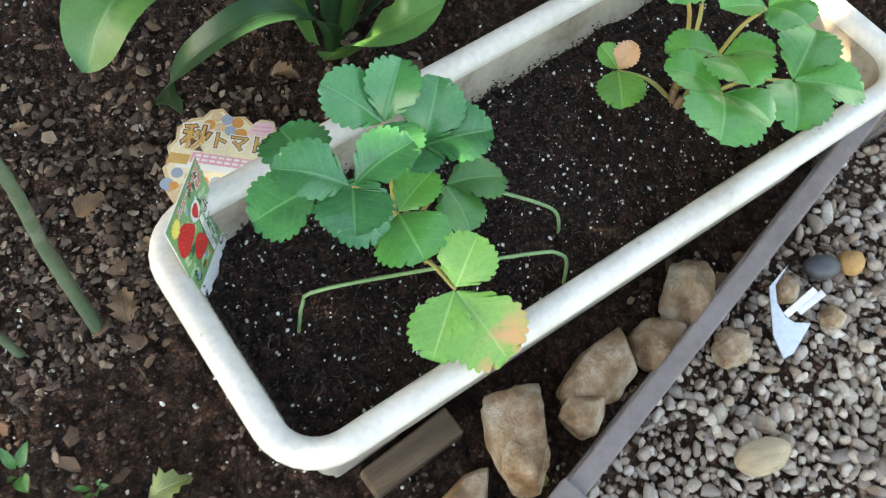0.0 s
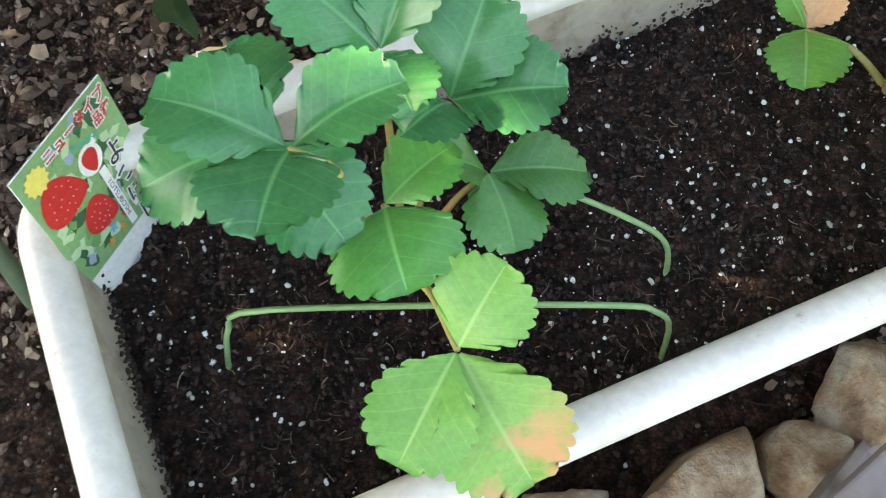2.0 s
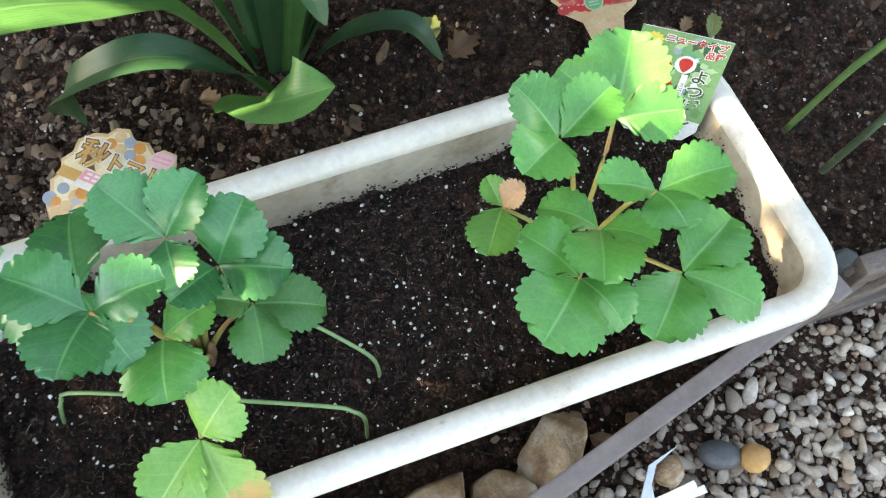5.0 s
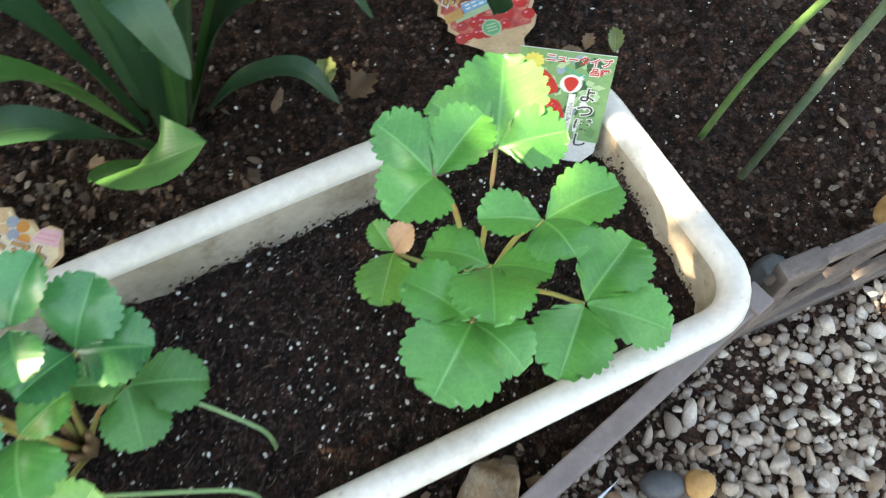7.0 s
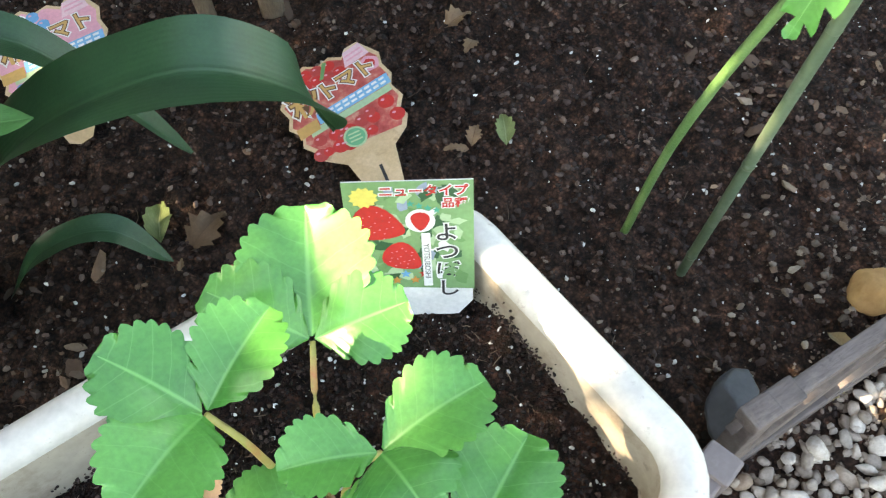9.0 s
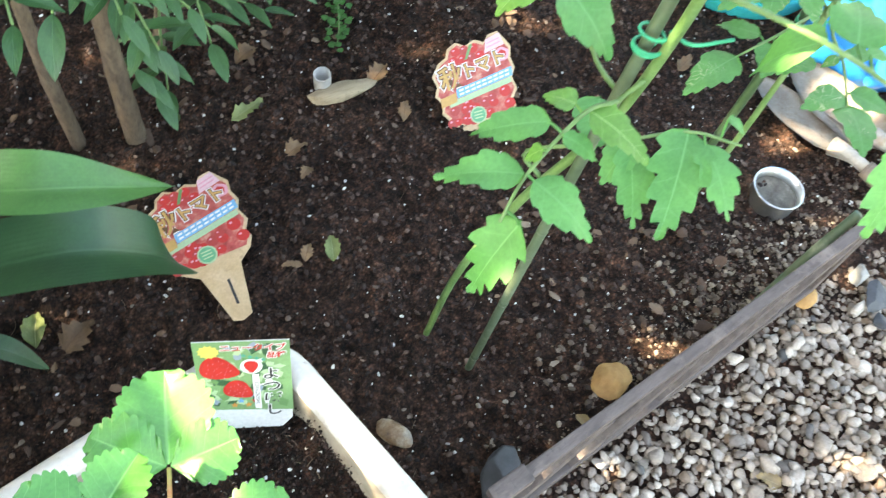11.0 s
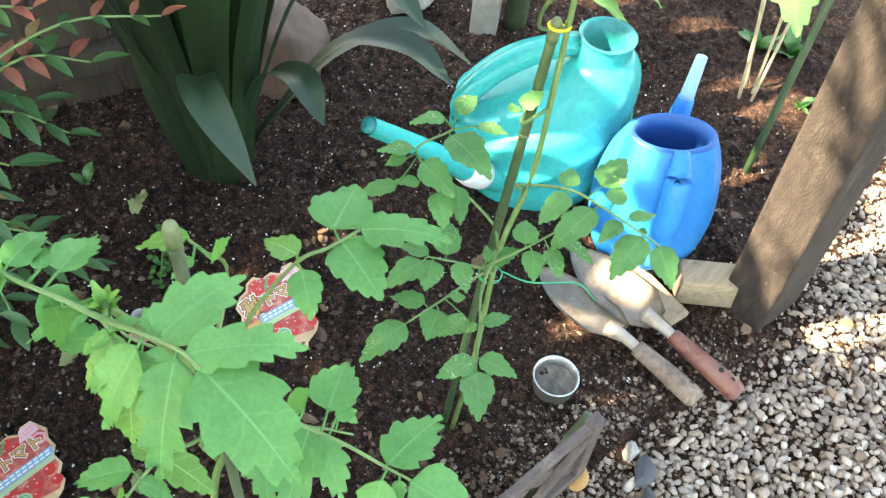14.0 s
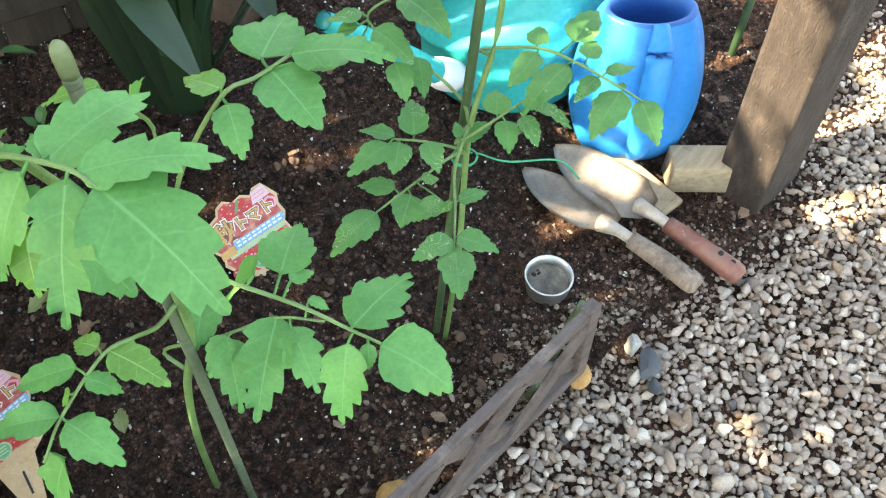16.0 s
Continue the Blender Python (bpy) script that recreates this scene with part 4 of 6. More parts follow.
scatter("grit", [(x, y, ground_z(x, y) + 0.001, random.uniform(0.0012, 0.0046)) for x, y in ((random.uniform(0.1, 2.2), random.uniform(-0.5, 0.1)) for _ in range(24000)) if y < edging_y(x)], M_GRIT, 0, label="fine stone grit between the pebbles", category="grit")
scatter("soil_crumbs", soil_spots(66000, 0.0006, 0.0038), M_CRUMB, 0, label="loose dark crumbs and clods of garden soil", category="soil crumbs")
sandy = []
while len(sandy) < 3600:
    x = random.gauss(1.28, 0.22)
    y = edging_y(x) + 0.012 + abs(random.gauss(0, 0.06))
    if x > 0.80 and not in_planter(x, y, 0.02):
        r = 0.0007 + 0.004 * random.random() ** 4
        sandy.append((x, y, ground_z(x, y) + r * 0.4, r))
scatter("sandy_grit", sandy, M_SANDY, 0, label="pale sandy grit mixed into the soil along the edging", category="grit")
scatter("perlite", soil_spots(3600, 0.0006, 0.0025, 0.6), M_PERLITE, 0, label="small white grains scattered in the garden soil", category="perlite")
scatter("bark_bits", [q for q in soil_spots(9500, 0.0016, 0.0100, 0.35) if noise.noise(Vector((q[0] * 3.2, q[1] * 3.2, 9))) + (0.2 if q[0] < 0.4 and q[1] > 0.25 else -0.25) > random.uniform(-0.4, 0.55)], M_CHIP, 0, (0.14, 0.45), 0.3, "small brown bark and wood bits on the soil", "bark bits")


fibres("dry_bits", [(x, y, z + 0.002) for x, y, z, r in soil_spots(900, 0.001, 0.002)], 0.006, 0.026, "thin dry twigs and leaf shreds on the soil")

mulch = []
while len(mulch) < 4200:
    x, y = random.gauss(0.0, 0.17), 0.27 + abs(random.gauss(0.12, 0.15))
    if not in_planter(x, y, 0.01):
        r = 0.0012 + 0.0042 * random.random() ** 2.2
        mulch.append((x, y, ground_z(x, y) + r * 0.3, r))
scatter("mulch", mulch, M_MULCH, 0, (0.16, 0.5), 0.55, "chunky brown bark mulch behind the planter", "mulch")


def stone(name, at, size, seed, material, label, category="stone", turn=0, facets=0.0, group="", lump=0.16):
    ob = part(name, pebble_bm([q * (1.16 if facets else 1) for q in size], seed, 4 if facets else 3, lump, facets), material)
    ob.matrix_world = pose(*at, 0, 0, turn)
    return tagged(ob, label, category, group=group)


G = "stones along the planter"
for at, size, seed, turn, lab in (((0.375, -0.019, 0.022), (0.026, 0.034, 0.024), 1, 25, "rough tan stone lying beside the edging"), ((0.303, -0.010, 0.024), (0.050, 0.030, 0.030), 2, 10, "smooth brown river stone beside the planter"), ((0.209, -0.008, 0.024), (0.040, 0.036, 0.030), 3, 60, "large brown and grey river stone beside the planter"), ((0.436, -0.004, 0.024), (0.036, 0.030, 0.026), 4, 30, "smooth tan river stone under the planter's rim"), ((0.440, -0.064, 0.016), (0.026, 0.017, 0.018), 5, 10, "orange-brown stone half hidden by the edging"), ((0.112, -0.040, 0.014), (0.056, 0.022, 0.020), 8, 20, "flat grey-brown stone at the planter's corner")):
    stone("river_stone", at, size, seed, M_STONE, lab, "stone", turn, 0.66, group=G, lump=0.24)
stone("rock", (0.262, -0.036, 0.040), (0.024, 0.020, 0.020), 12, M_STONE, "angular tan rock resting on river stones", "rock", 20, 0.72)
stone("rock", (0.193, -0.040, 0.030), (0.028, 0.022, 0.024), 13, M_STONE, "angular grey rock beside the edging", "rock", 40, 0.70)
stone("pebble", (0.390, -0.163, 0.012), (0.028, 0.018, 0.013), 21, M_BLOCKWOOD, "large smooth cream pebble on the gravel", "pebble", -20)
stone("pebble", (0.532, -0.052, 0.014), (0.016, 0.014, 0.013), 22, M_STONE, "round brown pebble behind the steel bracket", "pebble", 10)
stone("pebble", (0.585, -0.056, 0.012), (0.020, 0.014, 0.012), 23, M_BLACKST, "dark grey pebble on the gravel", "pebble", -30)
stone("pebble", (0.615, -0.070, 0.012), (0.015, 0.014, 0.012), 24, M_CLAYSTONE, "tan pebble on the gravel", "pebble", 0)
stone("pebble", (0.555, -0.102, 0.010), (0.014, 0.012, 0.010), 25, M_STONE, "brown pebble on the gravel", "pebble", 0)
stone("slate", (0.790, 0.062, 0.010), (0.030, 0.020, 0.016), 26, M_BLACKST, "black slate piece beside the edging", "slate", 30, 0.7)
stone("slate", (1.317, -0.060, 0.009), (0.024, 0.020, 0.005), 27, M_BLACKST, "flat black slate lying in the gravel", "slate", 10, 0.55, lump=0.3)
stone("slate", (1.292, -0.086, 0.008), (0.015, 0.011, 0.004), 35, M_BLACKST, "crumbled black slate chip lying in the gravel", "slate", 50, 0.55, lump=0.3)
stone("rock", (1.326, -0.028, 0.009), (0.017, 0.013, 0.011), 28, M_CONCRETE, "angular white rock on the gravel", "rock", 10, 0.55, lump=0.3)
stone("rock", (0.961, 0.067, 0.008), (0.022, 0.019, 0.011), 29, M_CLAYSTONE, "flat orange-brown rock on the soil", "rock", 15, 0.75)
stone("rock", (0.730, 0.168, 0.006), (0.012, 0.022, 0.010), 30, M_STONE, "small brown stone lying in the soil", "stone", 20)
stone("rock", (1.240, -0.004, 0.008), (0.018, 0.013, 0.010), 31, M_CLAYSTONE, "tan stone at the end of the edging", "stone", 15)
stone("rock", (1.470, 0.93, 0.04), (0.12, 0.07, 0.08), 32, M_TERRA, "reddish-brown rock behind the strap-leaved plant", "rock", 40, 0.7)
stone("rock", (1.80, 0.93, 0.03), (0.07, 0.05, 0.05), 33, M_CONCRETE, "grey rock at the back of the bed", "rock", 20, 0.75)


# ---- steel bracket on the gravel ----
def bracket():
    e = tagged(holder("steel_bracket", (0.50, -0.075, 0.010)), "galvanised steel angle bracket lying on the gravel", "bracket")
    bm = bmesh.new()
    outline = [(0.474, -0.105), (0.481, -0.082), (0.514, -0.041), (0.549, -0.034), (0.521, -0.043), (0.509, -0.058), (0.506, -0.074), (0.510, -0.084), (0.524, -0.094), (0.486, -0.107)]
    top = [bm.verts.new((x, y, 0.018 + 0.08 * (y + 0.11))) for x, y in outline]
    bot = [bm.verts.new((x, y, 0.0160 + 0.08 * (y + 0.11))) for x, y in outline]
    bm.faces.new(top)
    bm.faces.new(bot[::-1])
    for j in range(len(top)):
        k = (j + 1) % len(top)
        bm.faces.new((top[j], bot[j], bot[k], top[k]))
    bmesh.ops.recalc_face_normals(bm, faces=bm.faces[:])
    under(e, part("plate", bm, M_ZINC, smooth=False))
    for (x0, y0), (x1, y1), rise in (((0.508, -0.073), (0.542, -0.071), 0.020), ((0.522, -0.078), (0.551, -0.078), 0.014)):
        d = Vector((x1 - x0, y1 - y0, rise))
        m = Matrix.Translation(((x0 + x1) / 2, (y0 + y1) / 2, 0.019 + rise / 2)) @ d.to_track_quat("X", "Z").to_matrix().to_4x4()
        under(e, part("prong", box((d.length, 0.0075, 0.0016), turn=m, bevel=0.0006), M_ZINC, smooth=False))
    return e


bracket()


# ---- plant labels ----
def card(name, at, right, up, outline, material, label, category="plant label", thick=0.0008, group=""):
    """A flat printed card: outline in metres on its own face, origin at its lower middle."""
    r = Vector(right).normalized()
    u = Vector(up)
    u = (u - r * u.dot(r)).normalized()
    n = r.cross(u)
    m = Matrix((r, u, n)).transposed().to_4x4()
    m.translation = Vector(at)
    bm = bmesh.new()
    a = [bm.verts.new((x, y, 0)) for x, y in outline]
    b = [bm.verts.new((x, y, -thick)) for x, y in outline]
    bm.faces.new(a)
    bm.faces.new(b[::-1])
    for j in range(len(a)):
        k = (j + 1) % len(a)
        bm.faces.new((a[j], b[j], b[k], a[k]))
    ob = part(name, bm, material, smooth=False)
    ob.matrix_world = m
    return tagged(ob, label, category, group=group)


def printed(parent, name, pts, material, lift=0.0004, label=""):
    bm = bmesh.new()
    bm.faces.new([bm.verts.new((x, y, lift)) for x, y in pts])
    return part(name, bm, material, parent, label, smooth=False)


def blob(cx, cy, rx, ry, n=18, lump=0.0, turn=0.0):
    out = []
    for k in range(n):
        a = 2 * math.pi * k / n
        f = 1 + lump * math.sin(a * 5 + cx * 300)
        x, y = rx * f * math.cos(a), ry * f * math.sin(a)
        out.append((cx + x * math.cos(turn) - y * math.sin(turn), cy + x * math.sin(turn) + y * math.cos(turn)))
    return out


def berry(cx, cy, r, h, turn=0.0):
    pts = []
    for k in range(20):
        a = 2 * math.pi * k / 20
        y = math.sin(a)
        x = math.cos(a) * (0.75 + 0.32 * y)
        x, y = x * r, y * h
        pts.append((cx + x * math.cos(turn) - y * math.sin(turn), cy + x * math.sin(turn) + y * math.cos(turn)))
    return pts


def star(cx, cy, r):
    return [(cx + (r if k % 2 == 0 else r * 0.45) * math.sin(k * math.pi / 5), cy + (r if k % 2 == 0 else r * 0.45) * math.cos(k * math.pi / 5)) for k in range(10)]


def lettering(parent, text, x, y, size, material, lift=0.0008, turn=0.0, bold=0.0, vertical=False):
    """Words on a card, as a thin mesh."""
    for k, chunk in enumerate(text if vertical else [text]):
        cu = bpy.data.curves.new("lettering", "FONT")
        cu.body, cu.size, cu.offset = chunk, size, bold
        cu.align_x, cu.align_y = "CENTER", "CENTER"
        tmp = new("tmp_text", cu)
        me = bpy.data.meshes.new_from_object(tmp.evaluated_get(bpy.context.evaluated_depsgraph_get()))
        bpy.data.objects.remove(tmp)
        me.name = "lettering"
        me.materials.clear()
        ob = put("lettering", me, material, parent, smooth=False)
        ob.matrix_local = pose(x, y - k * size * 1.02 if vertical else y, lift, 0, 0, turn)


def strawberry_tag(at, right, up, label):
    w, h = 0.072, 0.105
    ob = card("plant_label", at, right, up, [(-w / 2 + 0.012, 0.0), (w / 2 - 0.010, 0.0), (w / 2 - 0.001, 0.012), (w / 2, h), (-w / 2, h), (-w / 2 + 0.001, 0.012)], C_WHITE, label, group="strawberry labels")
    printed(ob, "picture", [(-w / 2, 0.026), (w / 2, 0.022), (w / 2, h), (-w / 2, h)], C_MGREEN, 0.0002, "printed leafy green picture")
    random.seed(11)
    for k in range(70):
        x, y = random.uniform(-w / 2 + 0.007, w / 2 - 0.007), random.uniform(0.032, h - 0.006)
        printed(ob, "printed_leaf", blob(x, y, random.uniform(0.003, 0.006), random.uniform(0.002, 0.004), 9, 0.2, random.uniform(0, 3)), random.choice((C_GREEN, C_DGREEN, C_DGREEN, C_LGREEN, C_LGREEN, C_GREYB, C_WHITE)), 0.0003 + k * 0.000004)
    printed(ob, "printed_berry", berry(-0.0175, 0.0745, 0.0160, 0.0155, 1.2), C_RED, 0.0007)
    printed(ob, "printed_berry", berry(-0.0050, 0.0490, 0.0130, 0.0122, 0.9), C_RED, 0.0007)
    printed(ob, "printed_berry", blob(0.006, 0.077, 0.0085, 0.0085), C_WHITE, 0.00068)
    printed(ob, "printed_berry", berry(0.006, 0.0765, 0.0068, 0.0068), C_RED, 0.00078)
    for k in range(4):
        printed(ob, "printed_star", star(0.001 + k * 0.0048, 0.0895 - k * 0.0016, 0.0025), C_TEALP, 0.0008)
    for k, c in enumerate((C_ORANGE, C_BLUE, C_ORANGE, C_RED)):
        printed(ob, "printed_star", star(-0.010 + k * 0.0055, 0.031 + (k % 2) * 0.005, 0.0034), c, 0.0008)
    printed(ob, "printed_burst", [(-0.0245 + (0.0085 if k % 2 else 0.0068) * math.cos(k * 0.2618), h - 0.0105 + (0.0075 if k % 2 else 0.006) * math.sin(k * 0.2618)) for k in range(24)], C_YEL, 0.0008)
    for ink, lift, bold in ((C_WHITE, 0.00095, 0.0009), (C_RED, 0.00105, 0.0002)):
        lettering(ob, "ニュータイプ", 0.0085, h - 0.0068, 0.0082, ink, lift, bold=bold)
        lettering(ob, "品種", 0.0255, h - 0.0155, 0.0072, ink, lift, bold=bold)
    for cx, cy, rr in ((-0.0175, 0.0745, 0.011), (-0.0050, 0.0490, 0.0085)):
        for k in range(26):
            q, a = rr * math.sqrt((k + 0.5) / 26), k * 2.4
            printed(ob, "printed_seed", blob(cx + q * math.cos(a), cy + q * math.sin(a), 0.00055, 0.0004, 6), C_PINK if k % 3 else C_DRED, 0.00082)
    lettering(ob, "よつぼし", 0.0205, 0.0675, 0.0145, C_WHITE, 0.00095, bold=0.0010, vertical=True)
    lettering(ob, "よつぼし", 0.0205, 0.0675, 0.0145, C_BLACK, 0.0011, bold=0.0002, vertical=True)
    printed(ob, "printed_strip", [(0.0060, 0.026), (0.0112, 0.026), (0.0112, 0.068), (0.0060, 0.068)], C_WHITE, 0.00092)
    lettering(ob, "YOTSUBOSHI", 0.0085, 0.046, 0.0046, C_BLACK, 0.0010, turn=-90)
    return ob


strawberry_tag((0.5905, 0.208, 0.176), (0.056, -0.039, 0.002), (0.018, 0.028, 0.104), "printed strawberry plant label standing in the planter's corner")
strawberry_tag((0.047, 0.215, 0.166), (0.046, 0.049, -0.011), (-0.002, 0.020, 0.1035), "printed strawberry plant label tucked against the planter's end")


def tomato_tag(at, right, up, label, faded=False, pink=False, stem=0.078, size=1.0):
    """A big cut-out card with a pointed foot, its print worn."""
    base = [(0.0, 0.0), (0.012, 0.004), (0.026, stem - 0.012)]
    top = [(0.043, stem), (0.050, stem + 0.012), (0.047, stem + 0.022), (0.055, stem + 0.034), (0.050, stem + 0.050), (0.056, stem + 0.062), (0.052, stem + 0.076), (0.055, stem + 0.090), (0.047, stem + 0.102), (0.040, stem + 0.112), (0.026, stem + 0.110), (0.020, stem + 0.102), (0.008, stem + 0.108), (-0.006, stem + 0.103), (-0.018, stem + 0.110), (-0.030, stem + 0.104), (-0.034, stem + 0.094), (-0.046, stem + 0.088), (-0.056, stem + 0.074), (-0.052, stem + 0.060), (-0.057, stem + 0.048), (-0.048, stem + 0.036), (-0.052, stem + 0.024), (-0.044, stem + 0.014), (-0.040, stem + 0.002)]
    foot = [(-0.022, stem - 0.012), (-0.010, 0.004)]
    ob = card("plant_label", at, right, up, base + top + foot, C_CREAM, label, group="tomato labels")
    cy = stem + 0.055
    printed(ob, "picture", [(x * 0.93, cy + (y - cy) * 0.93) for x, y in top], C_PINK if pink else C_FADE if faded else C_PULP, 0.0002, "printed picture of tomatoes")
    random.seed(23)
    fruit = [(random.uniform(-0.042, 0.044), stem + random.uniform(0.006, 0.036), random.uniform(0.005, 0.0085)) for _ in range(20)] + [(-0.024 + 0.012 * (k % 4) + 0.004 * (k // 4), stem + 0.087 + 0.011 * (k // 4), 0.0065) for k in range(7)]
    for k, (x, y, r) in enumerate(fruit):
        ink = (C_WHITE, C_BLUE, C_PINK)[k % 3] if pink else (C_CREAM, C_GREYB, C_ORANGE)[k % 3] if faded else (C_RED, C_DRED, C_RED)[k % 3]
        printed(ob, "printed_tomato", blob(x, y, r, r * 0.94, 16), ink, 0.0003 + 0.00001 * k)
        if not faded:
            printed(ob, "printed_gleam", blob(x - r * 0.3, y + r * 0.35, r * 0.26, r * 0.18, 8), C_PINK, 0.0006)
    if not faded and not pink:
        printed(ob, "printed_stalk", [(-0.010, stem + 0.086), (-0.006, stem + 0.086), (0.004, stem + 0.103), (0.000, stem + 0.104)], C_GREEN, 0.00062)
        printed(ob, "printed_scene", blob(0.041, stem + 0.082, 0.010, 0.009, 16, 0.06), C_PINK, 0.0006)
        printed(ob, "printed_scene", blob(0.041, stem + 0.082, 0.006, 0.0055, 14, 0.08), C_RED, 0.00064)
    printed(ob, "printed_seal", blob(-0.004, stem + 0.012, 0.0115, 0.0115), C_LGREEN if not faded else C_GREYB, 0.0006)
    printed(ob, "printed_seal", blob(-0.004, stem + 0.012, 0.0095, 0.0095), C_SEAL if not faded else C_CREAM, 0.0007)
    for k in range(3):
        printed(ob, "printed_bar", [(-0.010, stem + 0.0075 + k * 0.004), (0.002, stem + 0.0075 + k * 0.004), (0.002, stem + 0.0092 + k * 0.004), (-0.010, stem + 0.0092 + k * 0.004)], C_LGREEN, 0.00075)
    slant = lambda x, y: (x, stem + y + 0.16 * x)
    for x0, x1, y0, y1, ink in ((-0.028, 0.051, 0.044, 0.056, C_SKY if not faded else C_PINK), (-0.040, 0.048, 0.036, 0.0435, C_LGREEN if not faded else C_WHITE), (-0.034, 0.010, 0.036, 0.0405, C_PINK), (-0.051, -0.029, 0.040, 0.052, C_GOLD)):
        printed(ob, "printed_band", [slant(x0, y0), slant(x1, y0), slant(x1, y1), slant(x0, y1)], ink, 0.00068 + 0.00001 * abs(x0) * 100)
    for k in range(9):
        x = -0.024 + k * 0.0081
        for y in (0.0465, 0.0515):
            printed(ob, "printed_bar", [slant(x, y), slant(x + 0.0058, y), slant(x + 0.0058, y + 0.0026), slant(x, y + 0.0026)], C_WHITE, 0.0009)
    printed(ob, "printed_corner", [(0.018, stem + 0.088), (0.046, stem + 0.094), (0.041, stem + 0.110), (0.022, stem + 0.105)], C_BLUSH, 0.0008)
    for k in range(2):
        printed(ob, "printed_bar", [(0.022, stem + 0.0935 + k * 0.005), (0.041, stem + 0.0975 + k * 0.005), (0.041, stem + 0.0995 + k * 0.005), (0.022, stem + 0.0955 + k * 0.005)], C_PINK, 0.0009)
    for ink, lift, bold in ((C_WHITE, 0.00088, 0.0034), (C_BROWNP, 0.00098, 0.0018), (C_GOLD, 0.00108, 0.0005)):
        lettering(ob, "秋", -0.031, stem + 0.066, 0.032, ink, lift, 8, bold=bold)
        lettering(ob, "トマト", 0.014, stem + 0.0745, 0.021, ink, lift + 0.00003, 10, bold=bold * 0.75)
    printed(ob, "slit", [(0.001, 0.020), (0.004, 0.020), (0.006, 0.052), (0.003, 0.052)], C_BLACK, 0.0006)
    ob.matrix_world = ob.matrix_world @ Matrix.Scale(size, 4)
    return ob


tomato_tag((0.678, 0.368, 0.008), (0.985, -0.174, 0.10), (0.174, 0.985, 0.06), "red and cream tomato plant label lying on the soil")
tomato_tag((1.080, 0.398, -0.036), (0.93, -0.345, 0.10), (0.252, 0.605, 0.756), "bright red tomato plant label stuck in the soil", stem=0.05, size=1.0)
tomato_tag((0.018, 0.322, 0.014), (0.61, -0.79, 0.0), (0.79, 0.61, 0.10), "sun-faded yellow tomato plant label lying behind the planter", faded=True)
tomato_tag((0.478, 0.600, 0.012), (0.09, -0.02, 0.0), (0.022, 0.10, 0.02), "pink and white plant label behind the broad-leaved plant", pink=True, stem=0.05)


# ---- garden stakes and tomato plants ----
def stake(points, r, label, material):
    e = tagged(holder("garden_stake", points[0]), label, "garden stake", group="garden stakes")
    under(e, part("pole", tube(points, [r, r * 1.06, r], 22, 12, knots=0.05), material))
    top, d = Vector(points[-1]), (Vector(points[-1]) - Vector(points[-2])).normalized()
    under(e, part("cap", tube([top - d * 0.016, top - d * 0.004, top + d * 0.002, top + d * 0.005], [r * 1.10, r * 1.14, r * 1.0, r * 0.5], 10, 14), M_STAKETOP, label="pale cut end of the stake"))
    line = curve_points(points, 40)
    for k in range(4, 40, 7):
        q, w = line[k], (line[k] - line[k - 1]).normalized() * 0.003
        under(e, part("ridge", tube([q - w, q, q + w], [r * 1.03, r * 1.16, r * 1.03], 4, 12), material))
    return e


stake([(0.847, 0.182, -0.05), (0.842, 0.160, 0.35), (0.835, 0.134, 0.742)], 0.0042, "green bamboo-like garden stake standing in the soil", M_STAKE)
stake([(1.168, 0.186, -0.05), (1.190, 0.178, 0.35), (1.212, 0.170, 0.672)], 0.0047, "dark green garden stake with a yellow tie at its top", M_STAKE_DARK)


def tomato_plant(at, stem_pts, radii, label):
    e = tagged(holder("tomato_plant", at), label, "tomato plant", group="staked tomato plants")
    under(e, part("stem", tube(stem_pts, radii, 26, 10, knots=0.06), M_STEM, label="hairy pale green main stem"))
    return e


front_tomato = tomato_plant((0.834, 0.237, 0), [(0.834, 0.242, -0.03), (0.835, 0.225, 0.15), (0.838, 0.190, 0.32), (0.846, 0.152, 0.45), (0.835, 0.130, 0.58), (0.805, 0.118, 0.68), (0.785, 0.119, 0.735)], [0.0038, 0.0038, 0.0037, 0.0036, 0.0034, 0.003, 0.002], "leafy green tomato plant tied to a stake")
back_tomato = tomato_plant((1.172, 0.178, 0), [(1.172, 0.172, -0.03), (1.176, 0.160, 0.2), (1.178, 0.158, 0.40), (1.212, 0.160, 0.50), (1.218, 0.162, 0.62), (1.22, 0.160, 0.74), (1.235, 0.140, 0.80)], [0.0036, 0.0034, 0.003, 0.003, 0.0027, 0.0023, 0.0018], "thin tomato plant with leaf-miner trails tied to a stake")


